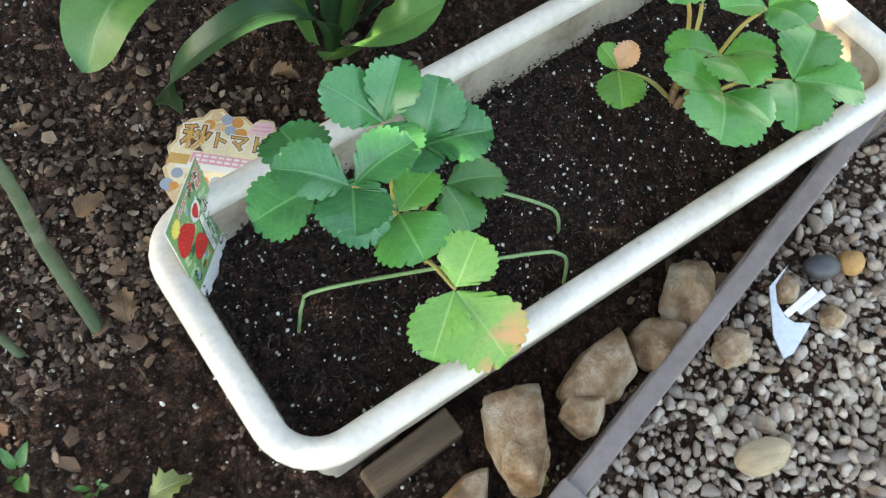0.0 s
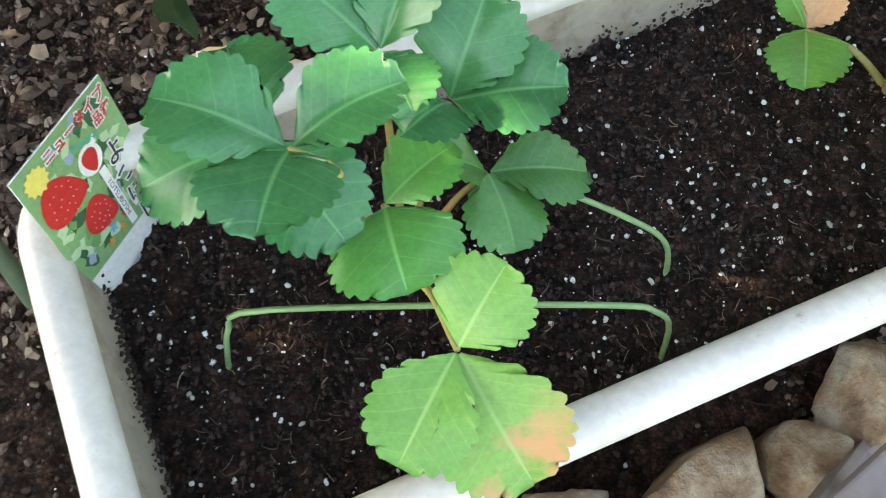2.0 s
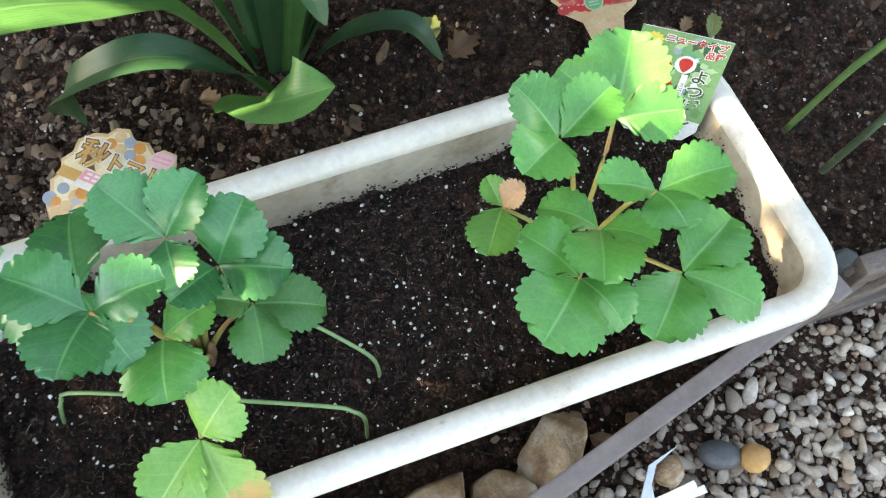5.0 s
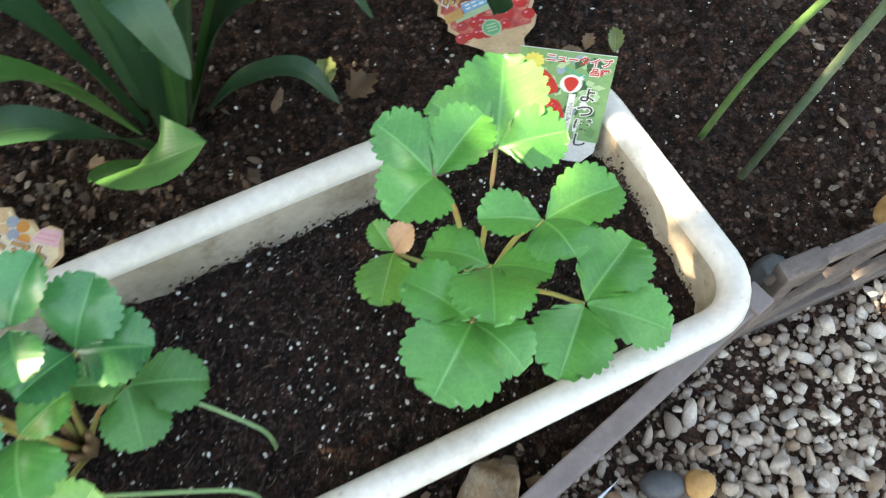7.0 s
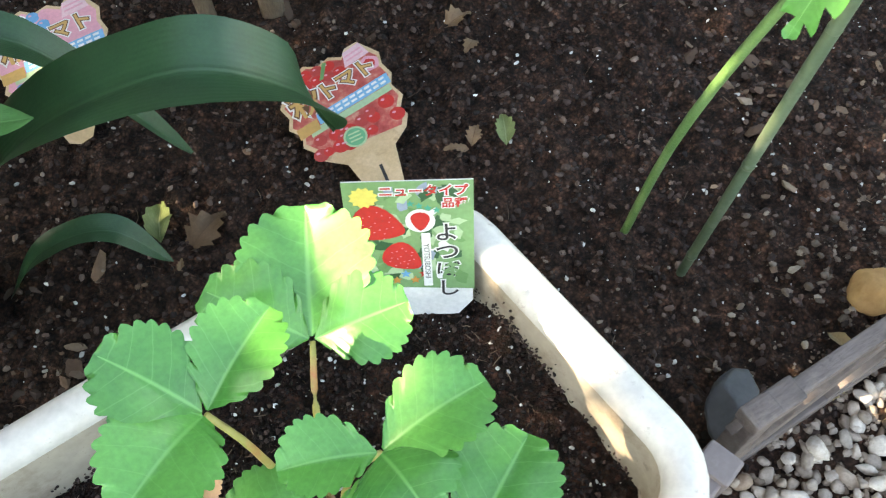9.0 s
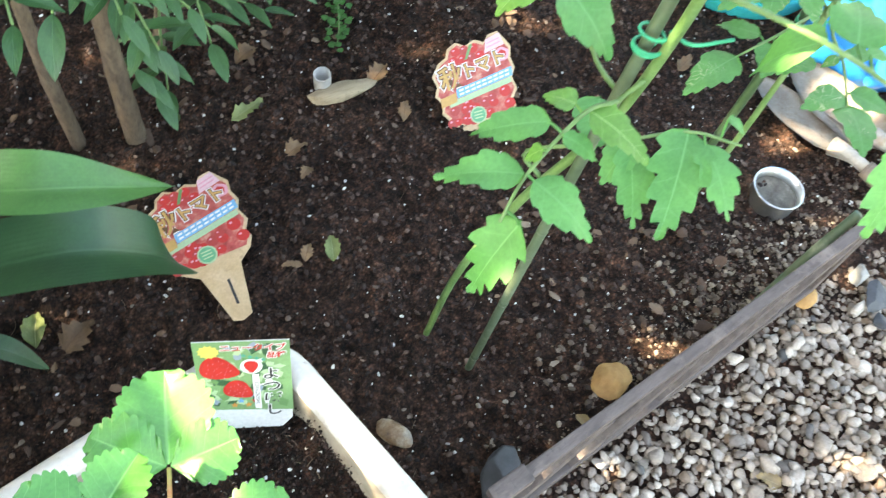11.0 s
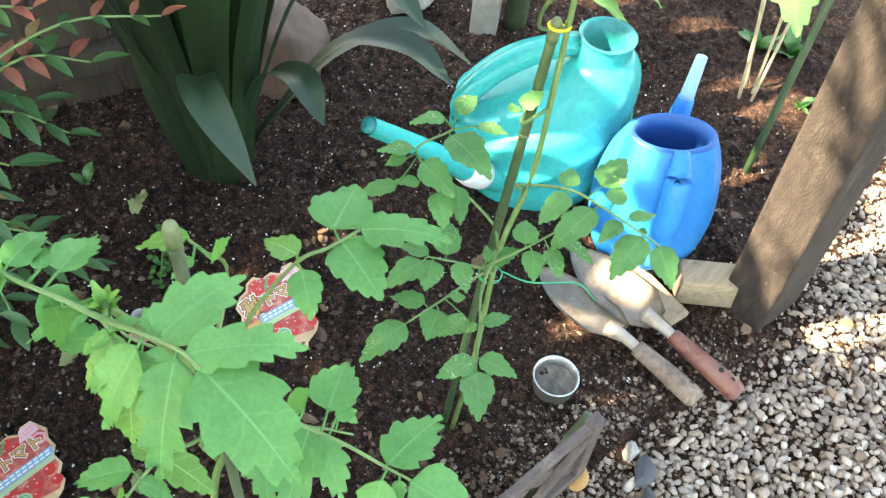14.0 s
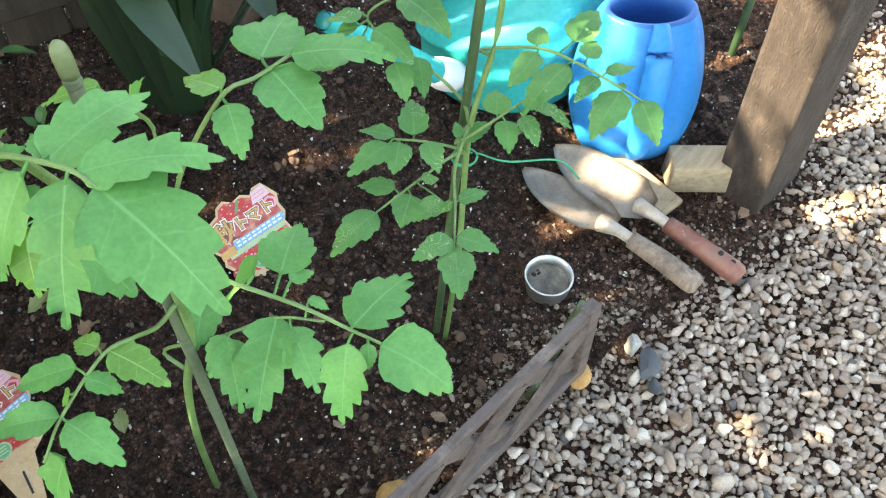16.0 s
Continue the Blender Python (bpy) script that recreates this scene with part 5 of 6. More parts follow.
def tomato_leaf(plant, rachis, leaflets, material=None):
    pts = [Vector(p) for p in rachis]
    stem_ob = [c for c in plant.children if c.name.startswith("stem")][0]
    near = min((v.co for v in stem_ob.data.vertices), key=lambda c: (c - pts[0]).length)
    if (near - pts[0]).length > 0.008:
        pts = [near.lerp(pts[0], 0.0), *pts] if (near - pts[0]).length < 0.25 else pts
    stalk = under(plant, part("leaf", tube(pts, [0.0019, 0.0014, 0.0010], 4 * len(pts), 7), M_STEM, label="compound leaf with lobed leaflets"))
    line = curve_points(pts, 40)
    for base, tip, w in leaflets:
        b, t = Vector(base), Vector(tip)
        near = min(line, key=lambda c: (c - b).length)
        length = (t - b).length
        big = length > 0.055
        mat_l = material or (M_TOM_B if plant is back_tomato else random.choice((M_TOM, M_TOM, M_TOM, M_TOM_Y)) if length < 0.05 else M_TOM)
        up = (Vector((0, 0, 1)) - Vector(((t - b).x, (t - b).y, 0)) * (1.2 / max(length, 0.02)) * 0.15).normalized()
        bm = leaflet(b, t, w * (0.92 if length > 0.09 else 1.0 if big else 1.12), ovate, teeth=5, tooth=0.05 if plant is back_tomato else 0.125 if length > 0.06 else 0.09 if big else 0.06, up=up, fold=random.uniform(-0.02, 0.18), arch=random.uniform(0.03, 0.10), wave=0.030, cols=5, saw=True, quilt=0.008)
        if (near - b).length > 0.002:
            stub = bmesh.new()
            tube([near, near.lerp(b, 0.6), b + (t - b) * 0.04], 0.0009, 3, 5, bm=stub)
            me = bpy.data.meshes.new("tmp")
            stub.to_mesh(me)
            stub.free()
            bm.from_mesh(me)
            bpy.data.meshes.remove(me)
        leaf = part("leaflet", bm, mat_l)
        leaf.parent = stalk
        leaf.matrix_parent_inverse = (Matrix.Translation(plant.location) @ stalk.matrix_parent_inverse).inverted()


# tomato 1
tomato_leaf(front_tomato, [(0.781, 0.11, 0.735), (0.786, 0.088, 0.745), (0.794, 0.063, 0.75), (0.796, 0.047, 0.75)], [
    ((0.796, 0.049, 0.75), (0.802, -0.015, 0.715), 0.62),
    ((0.795, 0.059, 0.75), (0.842, 0.026, 0.745), 0.45),
    ((0.791, 0.078, 0.745), (0.847, 0.085, 0.74), 0.6),
    ((0.791, 0.062, 0.748), (0.757, 0.038, 0.7), 0.42),
    ((0.782, 0.08, 0.745), (0.752, 0.079, 0.7), 0.45),
    ((0.779, 0.102, 0.735), (0.762, 0.088, 0.71), 0.5),
    ((0.795, 0.08, 0.745), (0.797, 0.101, 0.74), 0.5),
])
tomato_leaf(front_tomato, [(0.78, 0.112, 0.735), (0.77, 0.132, 0.74), (0.76, 0.153, 0.742), (0.757, 0.163, 0.742)], [
    ((0.757, 0.163, 0.742), (0.723, 0.188, 0.716), 0.45),
    ((0.756, 0.159, 0.742), (0.735, 0.173, 0.7), 0.75),
    ((0.76, 0.166, 0.742), (0.787, 0.18, 0.735), 0.6),
    ((0.778, 0.148, 0.74), (0.808, 0.169, 0.725), 0.55),
    ((0.771, 0.153, 0.742), (0.782, 0.171, 0.735), 0.4),
    ((0.766, 0.141, 0.742), (0.763, 0.137, 0.7), 0.55),
    ((0.768, 0.128, 0.74), (0.78, 0.147, 0.7), 0.6),
])
tomato_leaf(front_tomato, [(0.855, 0.183, 0.48), (0.83, 0.201, 0.54), (0.815, 0.217, 0.56), (0.816, 0.251, 0.57)], [
    ((0.806, 0.238, 0.58), (0.758, 0.244, 0.575), 0.4),
    ((0.798, 0.218, 0.57), (0.774, 0.243, 0.56), 0.65),
    ((0.811, 0.207, 0.56), (0.773, 0.208, 0.54), 0.6),
    ((0.816, 0.201, 0.55), (0.824, 0.158, 0.52), 0.75),
])
tomato_leaf(front_tomato, [(0.882, 0.173, 0.62), (0.867, 0.169, 0.66), (0.86, 0.173, 0.675)], [
    ((0.862, 0.174, 0.675), (0.835, 0.196, 0.665), 0.42),
    ((0.863, 0.154, 0.67), (0.876, 0.146, 0.69), 0.5),
    ((0.856, 0.162, 0.67), (0.839, 0.164, 0.66), 0.45),
])
tomato_leaf(front_tomato, [(0.78, 0.111, 0.735), (0.778, 0.094, 0.73), (0.772, 0.08, 0.72)], [
    ((0.772, 0.08, 0.72), (0.759, 0.068, 0.69), 0.55),
    ((0.774, 0.089, 0.73), (0.757, 0.095, 0.71), 0.55),
    ((0.775, 0.088, 0.73), (0.79, 0.076, 0.72), 0.5),
    ((0.777, 0.1, 0.735), (0.764, 0.111, 0.72), 0.5),
    ((0.779, 0.106, 0.735), (0.793, 0.095, 0.74), 0.45),
])
tomato_leaf(front_tomato, [(0.853, 0.129, 0.6), (0.868, 0.123, 0.64), (0.893, 0.105, 0.69), (0.912, 0.098, 0.695), (0.933, 0.093, 0.7)], [
    ((0.933, 0.093, 0.7), (0.969, 0.05, 0.7), 0.48),
    ((0.921, 0.097, 0.695), (0.915, 0.053, 0.685), 0.7),
    ((0.923, 0.107, 0.695), (0.961, 0.128, 0.69), 0.85),
    ((0.897, 0.109, 0.69), (0.891, 0.135, 0.685), 0.65),
    ((0.892, 0.099, 0.69), (0.879, 0.075, 0.675), 0.6),
])
tomato_leaf(front_tomato, [(0.835, 0.106, 0.6), (0.848, 0.071, 0.6), (0.867, 0.035, 0.59), (0.88, 0.013, 0.575), (0.892, -0.005, 0.56)], [
    ((0.891, -0.005, 0.56), (0.907, -0.05, 0.535), 0.72),
    ((0.883, 0.009, 0.575), (0.938, 0.013, 0.565), 0.6),
    ((0.875, 0.006, 0.57), (0.851, -0.009, 0.52), 0.5),
    ((0.885, -0.001, 0.565), (0.878, -0.008, 0.55), 0.5),
    ((0.875, 0.059, 0.59), (0.91, 0.081, 0.585), 0.75),
    ((0.875, 0.051, 0.59), (0.891, 0.048, 0.585), 0.6),
    ((0.865, 0.07, 0.59), (0.855, 0.092, 0.55), 0.7),
])
tomato_leaf(front_tomato, [(0.837, 0.198, 0.38), (0.863, 0.152, 0.42), (0.899, 0.121, 0.44), (0.923, 0.09, 0.44)], [
    ((0.902, 0.121, 0.44), (0.838, 0.079, 0.41), 0.5),
    ((0.902, 0.106, 0.44), (0.883, 0.058, 0.42), 0.55),
    ((0.866, 0.14, 0.43), (0.838, 0.098, 0.4), 0.5),
    ((0.868, 0.141, 0.43), (0.839, 0.134, 0.41), 0.6),
    ((0.925, 0.109, 0.45), (0.933, 0.095, 0.44), 0.5),
    ((0.878, 0.181, 0.43), (0.844, 0.154, 0.42), 0.7),
])
tomato_leaf(front_tomato, [(0.823, 0.142, 0.5), (0.803, 0.134, 0.52), (0.782, 0.138, 0.52), (0.741, 0.134, 0.5), (0.716, 0.125, 0.485)], [
    ((0.787, 0.138, 0.52), (0.8, 0.097, 0.505), 0.5),
    ((0.767, 0.147, 0.515), (0.732, 0.173, 0.5), 0.48),
    ((0.766, 0.136, 0.515), (0.777, 0.115, 0.505), 0.55),
    ((0.784, 0.145, 0.52), (0.776, 0.163, 0.515), 0.8),
    ((0.74, 0.135, 0.5), (0.702, 0.167, 0.49), 0.45),
    ((0.741, 0.129, 0.5), (0.749, 0.085, 0.485), 0.55),
    ((0.726, 0.118, 0.485), (0.702, 0.12, 0.425), 0.52),
    ((0.753, 0.137, 0.51), (0.747, 0.142, 0.5), 0.9),
])
# tomato 2
tomato_leaf(back_tomato, [(1.207, 0.171, 0.478), (1.233, 0.129, 0.488), (1.239, 0.089, 0.49), (1.259, 0.049, 0.47), (1.268, 0.032, 0.46)], [
    ((1.228, 0.125, 0.488), (1.186, 0.124, 0.475), 0.5),
    ((1.235, 0.132, 0.488), (1.256, 0.144, 0.49), 0.8),
    ((1.259, 0.109, 0.49), (1.305, 0.114, 0.495), 0.6),
    ((1.252, 0.088, 0.488), (1.275, 0.095, 0.49), 0.8),
    ((1.231, 0.095, 0.49), (1.172, 0.097, 0.47), 0.5),
    ((1.256, 0.069, 0.48), (1.281, 0.053, 0.48), 0.45),
    ((1.247, 0.071, 0.48), (1.216, 0.073, 0.47), 0.5),
    ((1.256, 0.05, 0.47), (1.202, 0.042, 0.455), 0.6),
    ((1.268, 0.035, 0.46), (1.25, -0.001, 0.44), 0.6),
    ((1.261, 0.057, 0.47), (1.264, 0.048, 0.47), 0.8),
])
tomato_leaf(back_tomato, [(1.158, 0.158, 0.4), (1.18, 0.134, 0.43), (1.215, 0.117, 0.45)], [
    ((1.19, 0.136, 0.43), (1.211, 0.155, 0.435), 0.85),
    ((1.19, 0.126, 0.43), (1.167, 0.102, 0.42), 0.6),
    ((1.197, 0.112, 0.44), (1.184, 0.083, 0.43), 0.55),
    ((1.209, 0.112, 0.45), (1.215, 0.069, 0.44), 0.35),
])
tomato_leaf(back_tomato, [(1.157, 0.159, 0.395), (1.134, 0.175, 0.41), (1.116, 0.2, 0.41)], [
    ((1.119, 0.201, 0.41), (1.105, 0.235, 0.405), 0.45),
    ((1.109, 0.199, 0.41), (1.06, 0.206, 0.4), 0.5),
    ((1.117, 0.193, 0.41), (1.09, 0.175, 0.4), 0.75),
    ((1.132, 0.188, 0.41), (1.163, 0.219, 0.415), 0.6),
    ((1.135, 0.174, 0.41), (1.119, 0.145, 0.4), 0.6),
])
tomato_leaf(back_tomato, [(1.155, 0.162, 0.38), (1.1, 0.163, 0.385), (1.061, 0.171, 0.375)], [
    ((1.088, 0.172, 0.385), (1.069, 0.204, 0.38), 0.55),
    ((1.061, 0.171, 0.375), (1.003, 0.175, 0.36), 0.55),
    ((1.095, 0.158, 0.38), (1.065, 0.144, 0.37), 0.8),
    ((1.11, 0.158, 0.39), (1.124, 0.149, 0.385), 0.8),
    ((1.107, 0.128, 0.385), (1.075, 0.139, 0.375), 0.6),
])
tomato_leaf(back_tomato, [(1.135, 0.139, 0.4), (1.093, 0.103, 0.41), (1.064, 0.079, 0.41)], [
    ((1.065, 0.082, 0.41), (1.027, 0.095, 0.405), 0.55),
    ((1.07, 0.081, 0.41), (1.081, 0.043, 0.41), 0.55),
    ((1.057, 0.073, 0.41), (1.02, 0.035, 0.415), 0.55),
    ((1.101, 0.106, 0.41), (1.128, 0.093, 0.41), 0.5),
    ((1.096, 0.109, 0.41), (1.085, 0.114, 0.4), 0.6),
])
tomato_leaf(back_tomato, [(1.192, 0.182, 0.42), (1.171, 0.211, 0.46), (1.13, 0.24, 0.52), (1.163, 0.226, 0.54)], [
    ((1.156, 0.222, 0.54), (1.152, 0.164, 0.53), 0.65),
    ((1.169, 0.242, 0.54), (1.141, 0.262, 0.535), 0.45),
    ((1.179, 0.237, 0.545), (1.206, 0.237, 0.55), 0.75),
    ((1.185, 0.215, 0.54), (1.199, 0.186, 0.54), 0.45),
    ((1.129, 0.244, 0.525), (1.104, 0.266, 0.52), 0.5),
    ((1.119, 0.24, 0.52), (1.103, 0.254, 0.51), 0.7),
    ((1.125, 0.228, 0.52), (1.132, 0.188, 0.5), 0.65),
    ((1.101, 0.234, 0.5), (1.071, 0.255, 0.49), 0.5),
    ((1.131, 0.209, 0.49), (1.116, 0.182, 0.47), 0.6),
    ((1.166, 0.213, 0.47), (1.141, 0.183, 0.455), 0.45),
    ((1.119, 0.222, 0.5), (1.1, 0.24, 0.5), 0.5),
])
tomato_leaf(back_tomato, [(1.18, 0.162, 0.585), (1.18, 0.162, 0.6)], [
    ((1.181, 0.166, 0.6), (1.208, 0.165, 0.605), 0.6),
    ((1.172, 0.165, 0.6), (1.178, 0.177, 0.6), 0.7),
])
tomato_leaf(back_tomato, [(1.156, 0.155, 0.395), (1.164, 0.154, 0.405)], [
    ((1.164, 0.154, 0.405), (1.195, 0.144, 0.41), 0.6),
    ((1.163, 0.157, 0.405), (1.172, 0.171, 0.41), 0.6),
])
tomato_leaf(back_tomato, [(1.199, 0.177, 0.67), (1.152, 0.139, 0.74), (1.159, 0.112, 0.76), (1.177, 0.1, 0.78)], [
    ((1.15, 0.144, 0.745), (1.172, 0.134, 0.75), 0.7),
    ((1.153, 0.11, 0.76), (1.174, 0.087, 0.74), 0.6),
    ((1.175, 0.101, 0.78), (1.193, 0.076, 0.75), 0.6),
    ((1.158, 0.119, 0.76), (1.166, 0.139, 0.77), 0.6),
    ((1.183, 0.1, 0.78), (1.232, 0.071, 0.77), 0.5),
])
tomato_leaf(back_tomato, [(1.177, 0.1, 0.78), (1.231, 0.078, 0.8), (1.264, 0.041, 0.8)], [
    ((1.257, 0.039, 0.8), (1.211, -0.013, 0.77), 0.6),
    ((1.266, 0.04, 0.8), (1.285, -0.001, 0.79), 0.5),
    ((1.236, 0.068, 0.8), (1.22, 0.062, 0.79), 0.6),
])

# the pale growing tip and flower buds
for k in range(9):
    a = k * 0.72
    bm = blade((0.785, 0.119, 0.728), (0.785 + 0.010 * math.cos(a), 0.119 + 0.010 * math.sin(a), 0.733 + 0.006 * (k % 3)), 0.42, ovate, teeth=4, rows=8, cols=4, fold=0.4)
    under(front_tomato, part("young_leaf", bm, M_TOM_Y, label="small yellow-green young leaf"))


def tie(name, centre, r, material, tails, label, turns=3, wire=0.0016):
    e = tagged(holder(name, centre), label, "plant tie")
    c = Vector(centre)
    loop = [c + Vector((r * math.cos(k * 0.7), r * math.sin(k * 0.7), 0.004 * math.sin(k * 0.35) + k * 0.0006)) for k in range(int(turns * 9))]
    under(e, part("loop", tube(loop, wire, len(loop) * 2, 6), material))
    for t in tails:
        under(e, part("tail", tube([loop[-1], *t], wire, 14, 6), material))
    return e


tie("cord_tie", (0.838, 0.146, 0.530), 0.009, M_CORD, [[(0.845, 0.125, 0.55), (0.862, 0.112, 0.556)]], "bright green cord tying the tomato stem to its stake", 3, 0.0011)
tie("cord_tie", (1.186, 0.168, 0.345), 0.013, M_CORD, [[(1.21, 0.13, 0.352), (1.26, 0.10, 0.335), (1.285, 0.085, 0.295)]], "green cord tie with a long loose end", 2, 0.0010)
tie("cord_tie", (1.214, 0.168, 0.664), 0.009, M_YTIE, [], "yellow cord tie at the stake's top", 1.2, 0.0014)

# ---- broad-leaved plant behind the planter ----
lily = tagged(holder("broad_leaf_plant", (0.32, 0.50, 0)), "clump of broad arching glossy green strap leaves", "garden plant")
wide = lambda v: max(0.03, min(1.0, 0.30 + v * 1.9) * (1 - max(0.0, (v - 0.62) / 0.38) ** 2.0) ** 0.75) if v < 1 else 0.03
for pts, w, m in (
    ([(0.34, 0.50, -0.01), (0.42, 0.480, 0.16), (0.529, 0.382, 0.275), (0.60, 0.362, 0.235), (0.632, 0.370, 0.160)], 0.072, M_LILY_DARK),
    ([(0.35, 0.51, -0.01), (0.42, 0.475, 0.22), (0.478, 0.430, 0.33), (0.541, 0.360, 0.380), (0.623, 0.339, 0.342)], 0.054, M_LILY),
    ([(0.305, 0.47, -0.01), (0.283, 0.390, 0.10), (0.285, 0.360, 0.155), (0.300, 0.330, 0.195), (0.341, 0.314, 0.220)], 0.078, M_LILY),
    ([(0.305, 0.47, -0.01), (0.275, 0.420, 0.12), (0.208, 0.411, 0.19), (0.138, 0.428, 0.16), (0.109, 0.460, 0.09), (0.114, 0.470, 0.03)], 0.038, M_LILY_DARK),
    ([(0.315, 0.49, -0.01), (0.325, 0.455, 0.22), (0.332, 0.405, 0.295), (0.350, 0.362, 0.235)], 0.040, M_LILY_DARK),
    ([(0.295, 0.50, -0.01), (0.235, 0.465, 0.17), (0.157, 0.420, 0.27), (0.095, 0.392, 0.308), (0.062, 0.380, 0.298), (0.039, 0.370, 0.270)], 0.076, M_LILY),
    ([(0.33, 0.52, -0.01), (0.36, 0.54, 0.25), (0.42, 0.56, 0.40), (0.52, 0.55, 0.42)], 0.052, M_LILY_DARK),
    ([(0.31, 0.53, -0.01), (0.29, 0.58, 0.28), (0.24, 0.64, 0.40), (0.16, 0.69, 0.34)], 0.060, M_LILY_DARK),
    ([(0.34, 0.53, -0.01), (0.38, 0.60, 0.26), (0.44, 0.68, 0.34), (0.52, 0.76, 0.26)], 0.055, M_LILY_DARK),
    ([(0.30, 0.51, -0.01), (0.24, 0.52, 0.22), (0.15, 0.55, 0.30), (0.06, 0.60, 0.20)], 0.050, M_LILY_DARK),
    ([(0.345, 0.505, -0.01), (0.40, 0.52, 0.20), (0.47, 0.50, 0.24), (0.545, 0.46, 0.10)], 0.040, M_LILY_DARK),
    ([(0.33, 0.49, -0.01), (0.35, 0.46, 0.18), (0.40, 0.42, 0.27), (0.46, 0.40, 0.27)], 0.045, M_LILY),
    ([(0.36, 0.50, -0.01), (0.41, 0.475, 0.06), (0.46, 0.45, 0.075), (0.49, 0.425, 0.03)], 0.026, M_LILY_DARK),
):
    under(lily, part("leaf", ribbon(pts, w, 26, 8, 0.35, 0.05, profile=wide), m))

# ---- strap-leaved plant at the back ----
strap = tagged(holder("strap_leaf_plant", (1.215, 0.78, 0)), "large clump of dark green upright strap leaves", "garden plant")
strap_w = lambda v: max(0.05, min(1.0, 0.38 + v) * (1 - max(0.0, (v - 0.68) / 0.32) ** 2.0))
straps = [
    ([(1.215, 0.770, -0.01), (1.160, 0.67, 0.28), (1.090, 0.565, 0.415), (1.062, 0.492, 0.432), (1.060, 0.416, 0.376)], 0.046),
    ([(1.235, 0.775, -0.01), (1.250, 0.68, 0.24), (1.245, 0.58, 0.322), (1.228, 0.505, 0.298)], 0.048),
    ([(1.255, 0.785, -0.01), (1.33, 0.68, 0.36), (1.370, 0.57, 0.435), (1.381, 0.478, 0.398)], 0.052),
    ([(1.26, 0.785, -0.01), (1.36, 0.66, 0.25), (1.42, 0.56, 0.30), (1.446, 0.480, 0.264)], 0.050),
    ([(1.26, 0.79, -0.01), (1.40, 0.70, 0.20), (1.50, 0.62, 0.25), (1.58, 0.56, 0.18)], 0.050),
]
for k in range(20):
    a = radians(k * 18 + random.uniform(-8, 8))
    s, h = random.uniform(0.06, 0.24), random.uniform(0.58, 0.85)
    bx, by = 1.225 + 0.045 * math.cos(a), 0.790 + 0.045 * math.sin(a)
    straps.append(([(bx, by, -0.01), (bx + s * 0.35 * math.cos(a), by + s * 0.35 * math.sin(a), h * 0.45), (bx + s * math.cos(a), by + s * math.sin(a), h * 0.9), (bx + s * 1.5 * math.cos(a), by + s * 1.5 * math.sin(a), h)], random.uniform(0.046, 0.066)))
# the upright inner leaves take the copy darkened for shade
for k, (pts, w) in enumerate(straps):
    under(strap, part("leaf", ribbon(pts, w, 20, 6, 0.30, 0.0, profile=strap_w), M_STRAP if k < 5 else M_STRAP_SHADED))


# ---- nandina shrub ----
nandina = tagged(holder("nandina_shrub", (0.715, 0.660, 0)), "nandina shrub with pointed leaflets, some red and tan", "shrub")
trunks = ([(0.715, 0.660, -0.02), (0.700, 0.625, 0.14), (0.690, 0.590, 0.32), (0.70, 0.60, 0.52)], [(0.655, 0.690, -0.02), (0.640, 0.660, 0.16), (0.63, 0.62, 0.36)], [(0.800, 0.760, -0.02), (0.82, 0.71, 0.22), (0.84, 0.66, 0.42), (0.88, 0.62, 0.54)])
for pts, r in zip(trunks, (0.013, 0.010, 0.008)):
    under(nandina, part("trunk", tube(pts, [r, r * 0.8, r * 0.5], 16, 9, knots=0.15), M_BARK))


def spray(root, tip, length, mats, leaflets=7, droop=0.25):
    """A side branch with pointed leaflets in pairs and one at the end."""
    root, tip = Vector(root), Vector(tip)
    mid = root.lerp(tip, 0.55) + Vector((0, 0, 0.03))
    stalk = under(nandina, part("branch", tube([root, mid, tip], [0.0022, 0.0012], 10, 6), M_STEM))
    line = curve_points([root, mid, tip], 20)
    d = (tip - root).normalized()
    side = d.cross(Vector((0, 0, 1))).normalized()
    for k in range(leaflets):
        f = 1.0 if k == leaflets - 1 else 0.35 + 0.6 * (k // 2) / max(1, leaflets // 2 - 0.5)
        b = line[min(20, int(f * 20))]
        w = d if k == leaflets - 1 else (d * 0.55 + side * (1 if k % 2 else -1)).normalized()
        t = b + (w + Vector((random.uniform(-0.2, 0.2), random.uniform(-0.2, 0.2), -droop + random.uniform(-0.15, 0.2)))).normalized() * length * random.uniform(0.8, 1.15)
        leaf = part("leaflet", blade(b, t, random.uniform(0.30, 0.40), lance, rows=10, cols=4, fold=0.25, arch=0.06, wave=0.01), random.choice(mats))
        leaf.parent = stalk
        leaf.matrix_parent_inverse = (Matrix.Translation(nandina.location) @ stalk.matrix_parent_inverse).inverted()


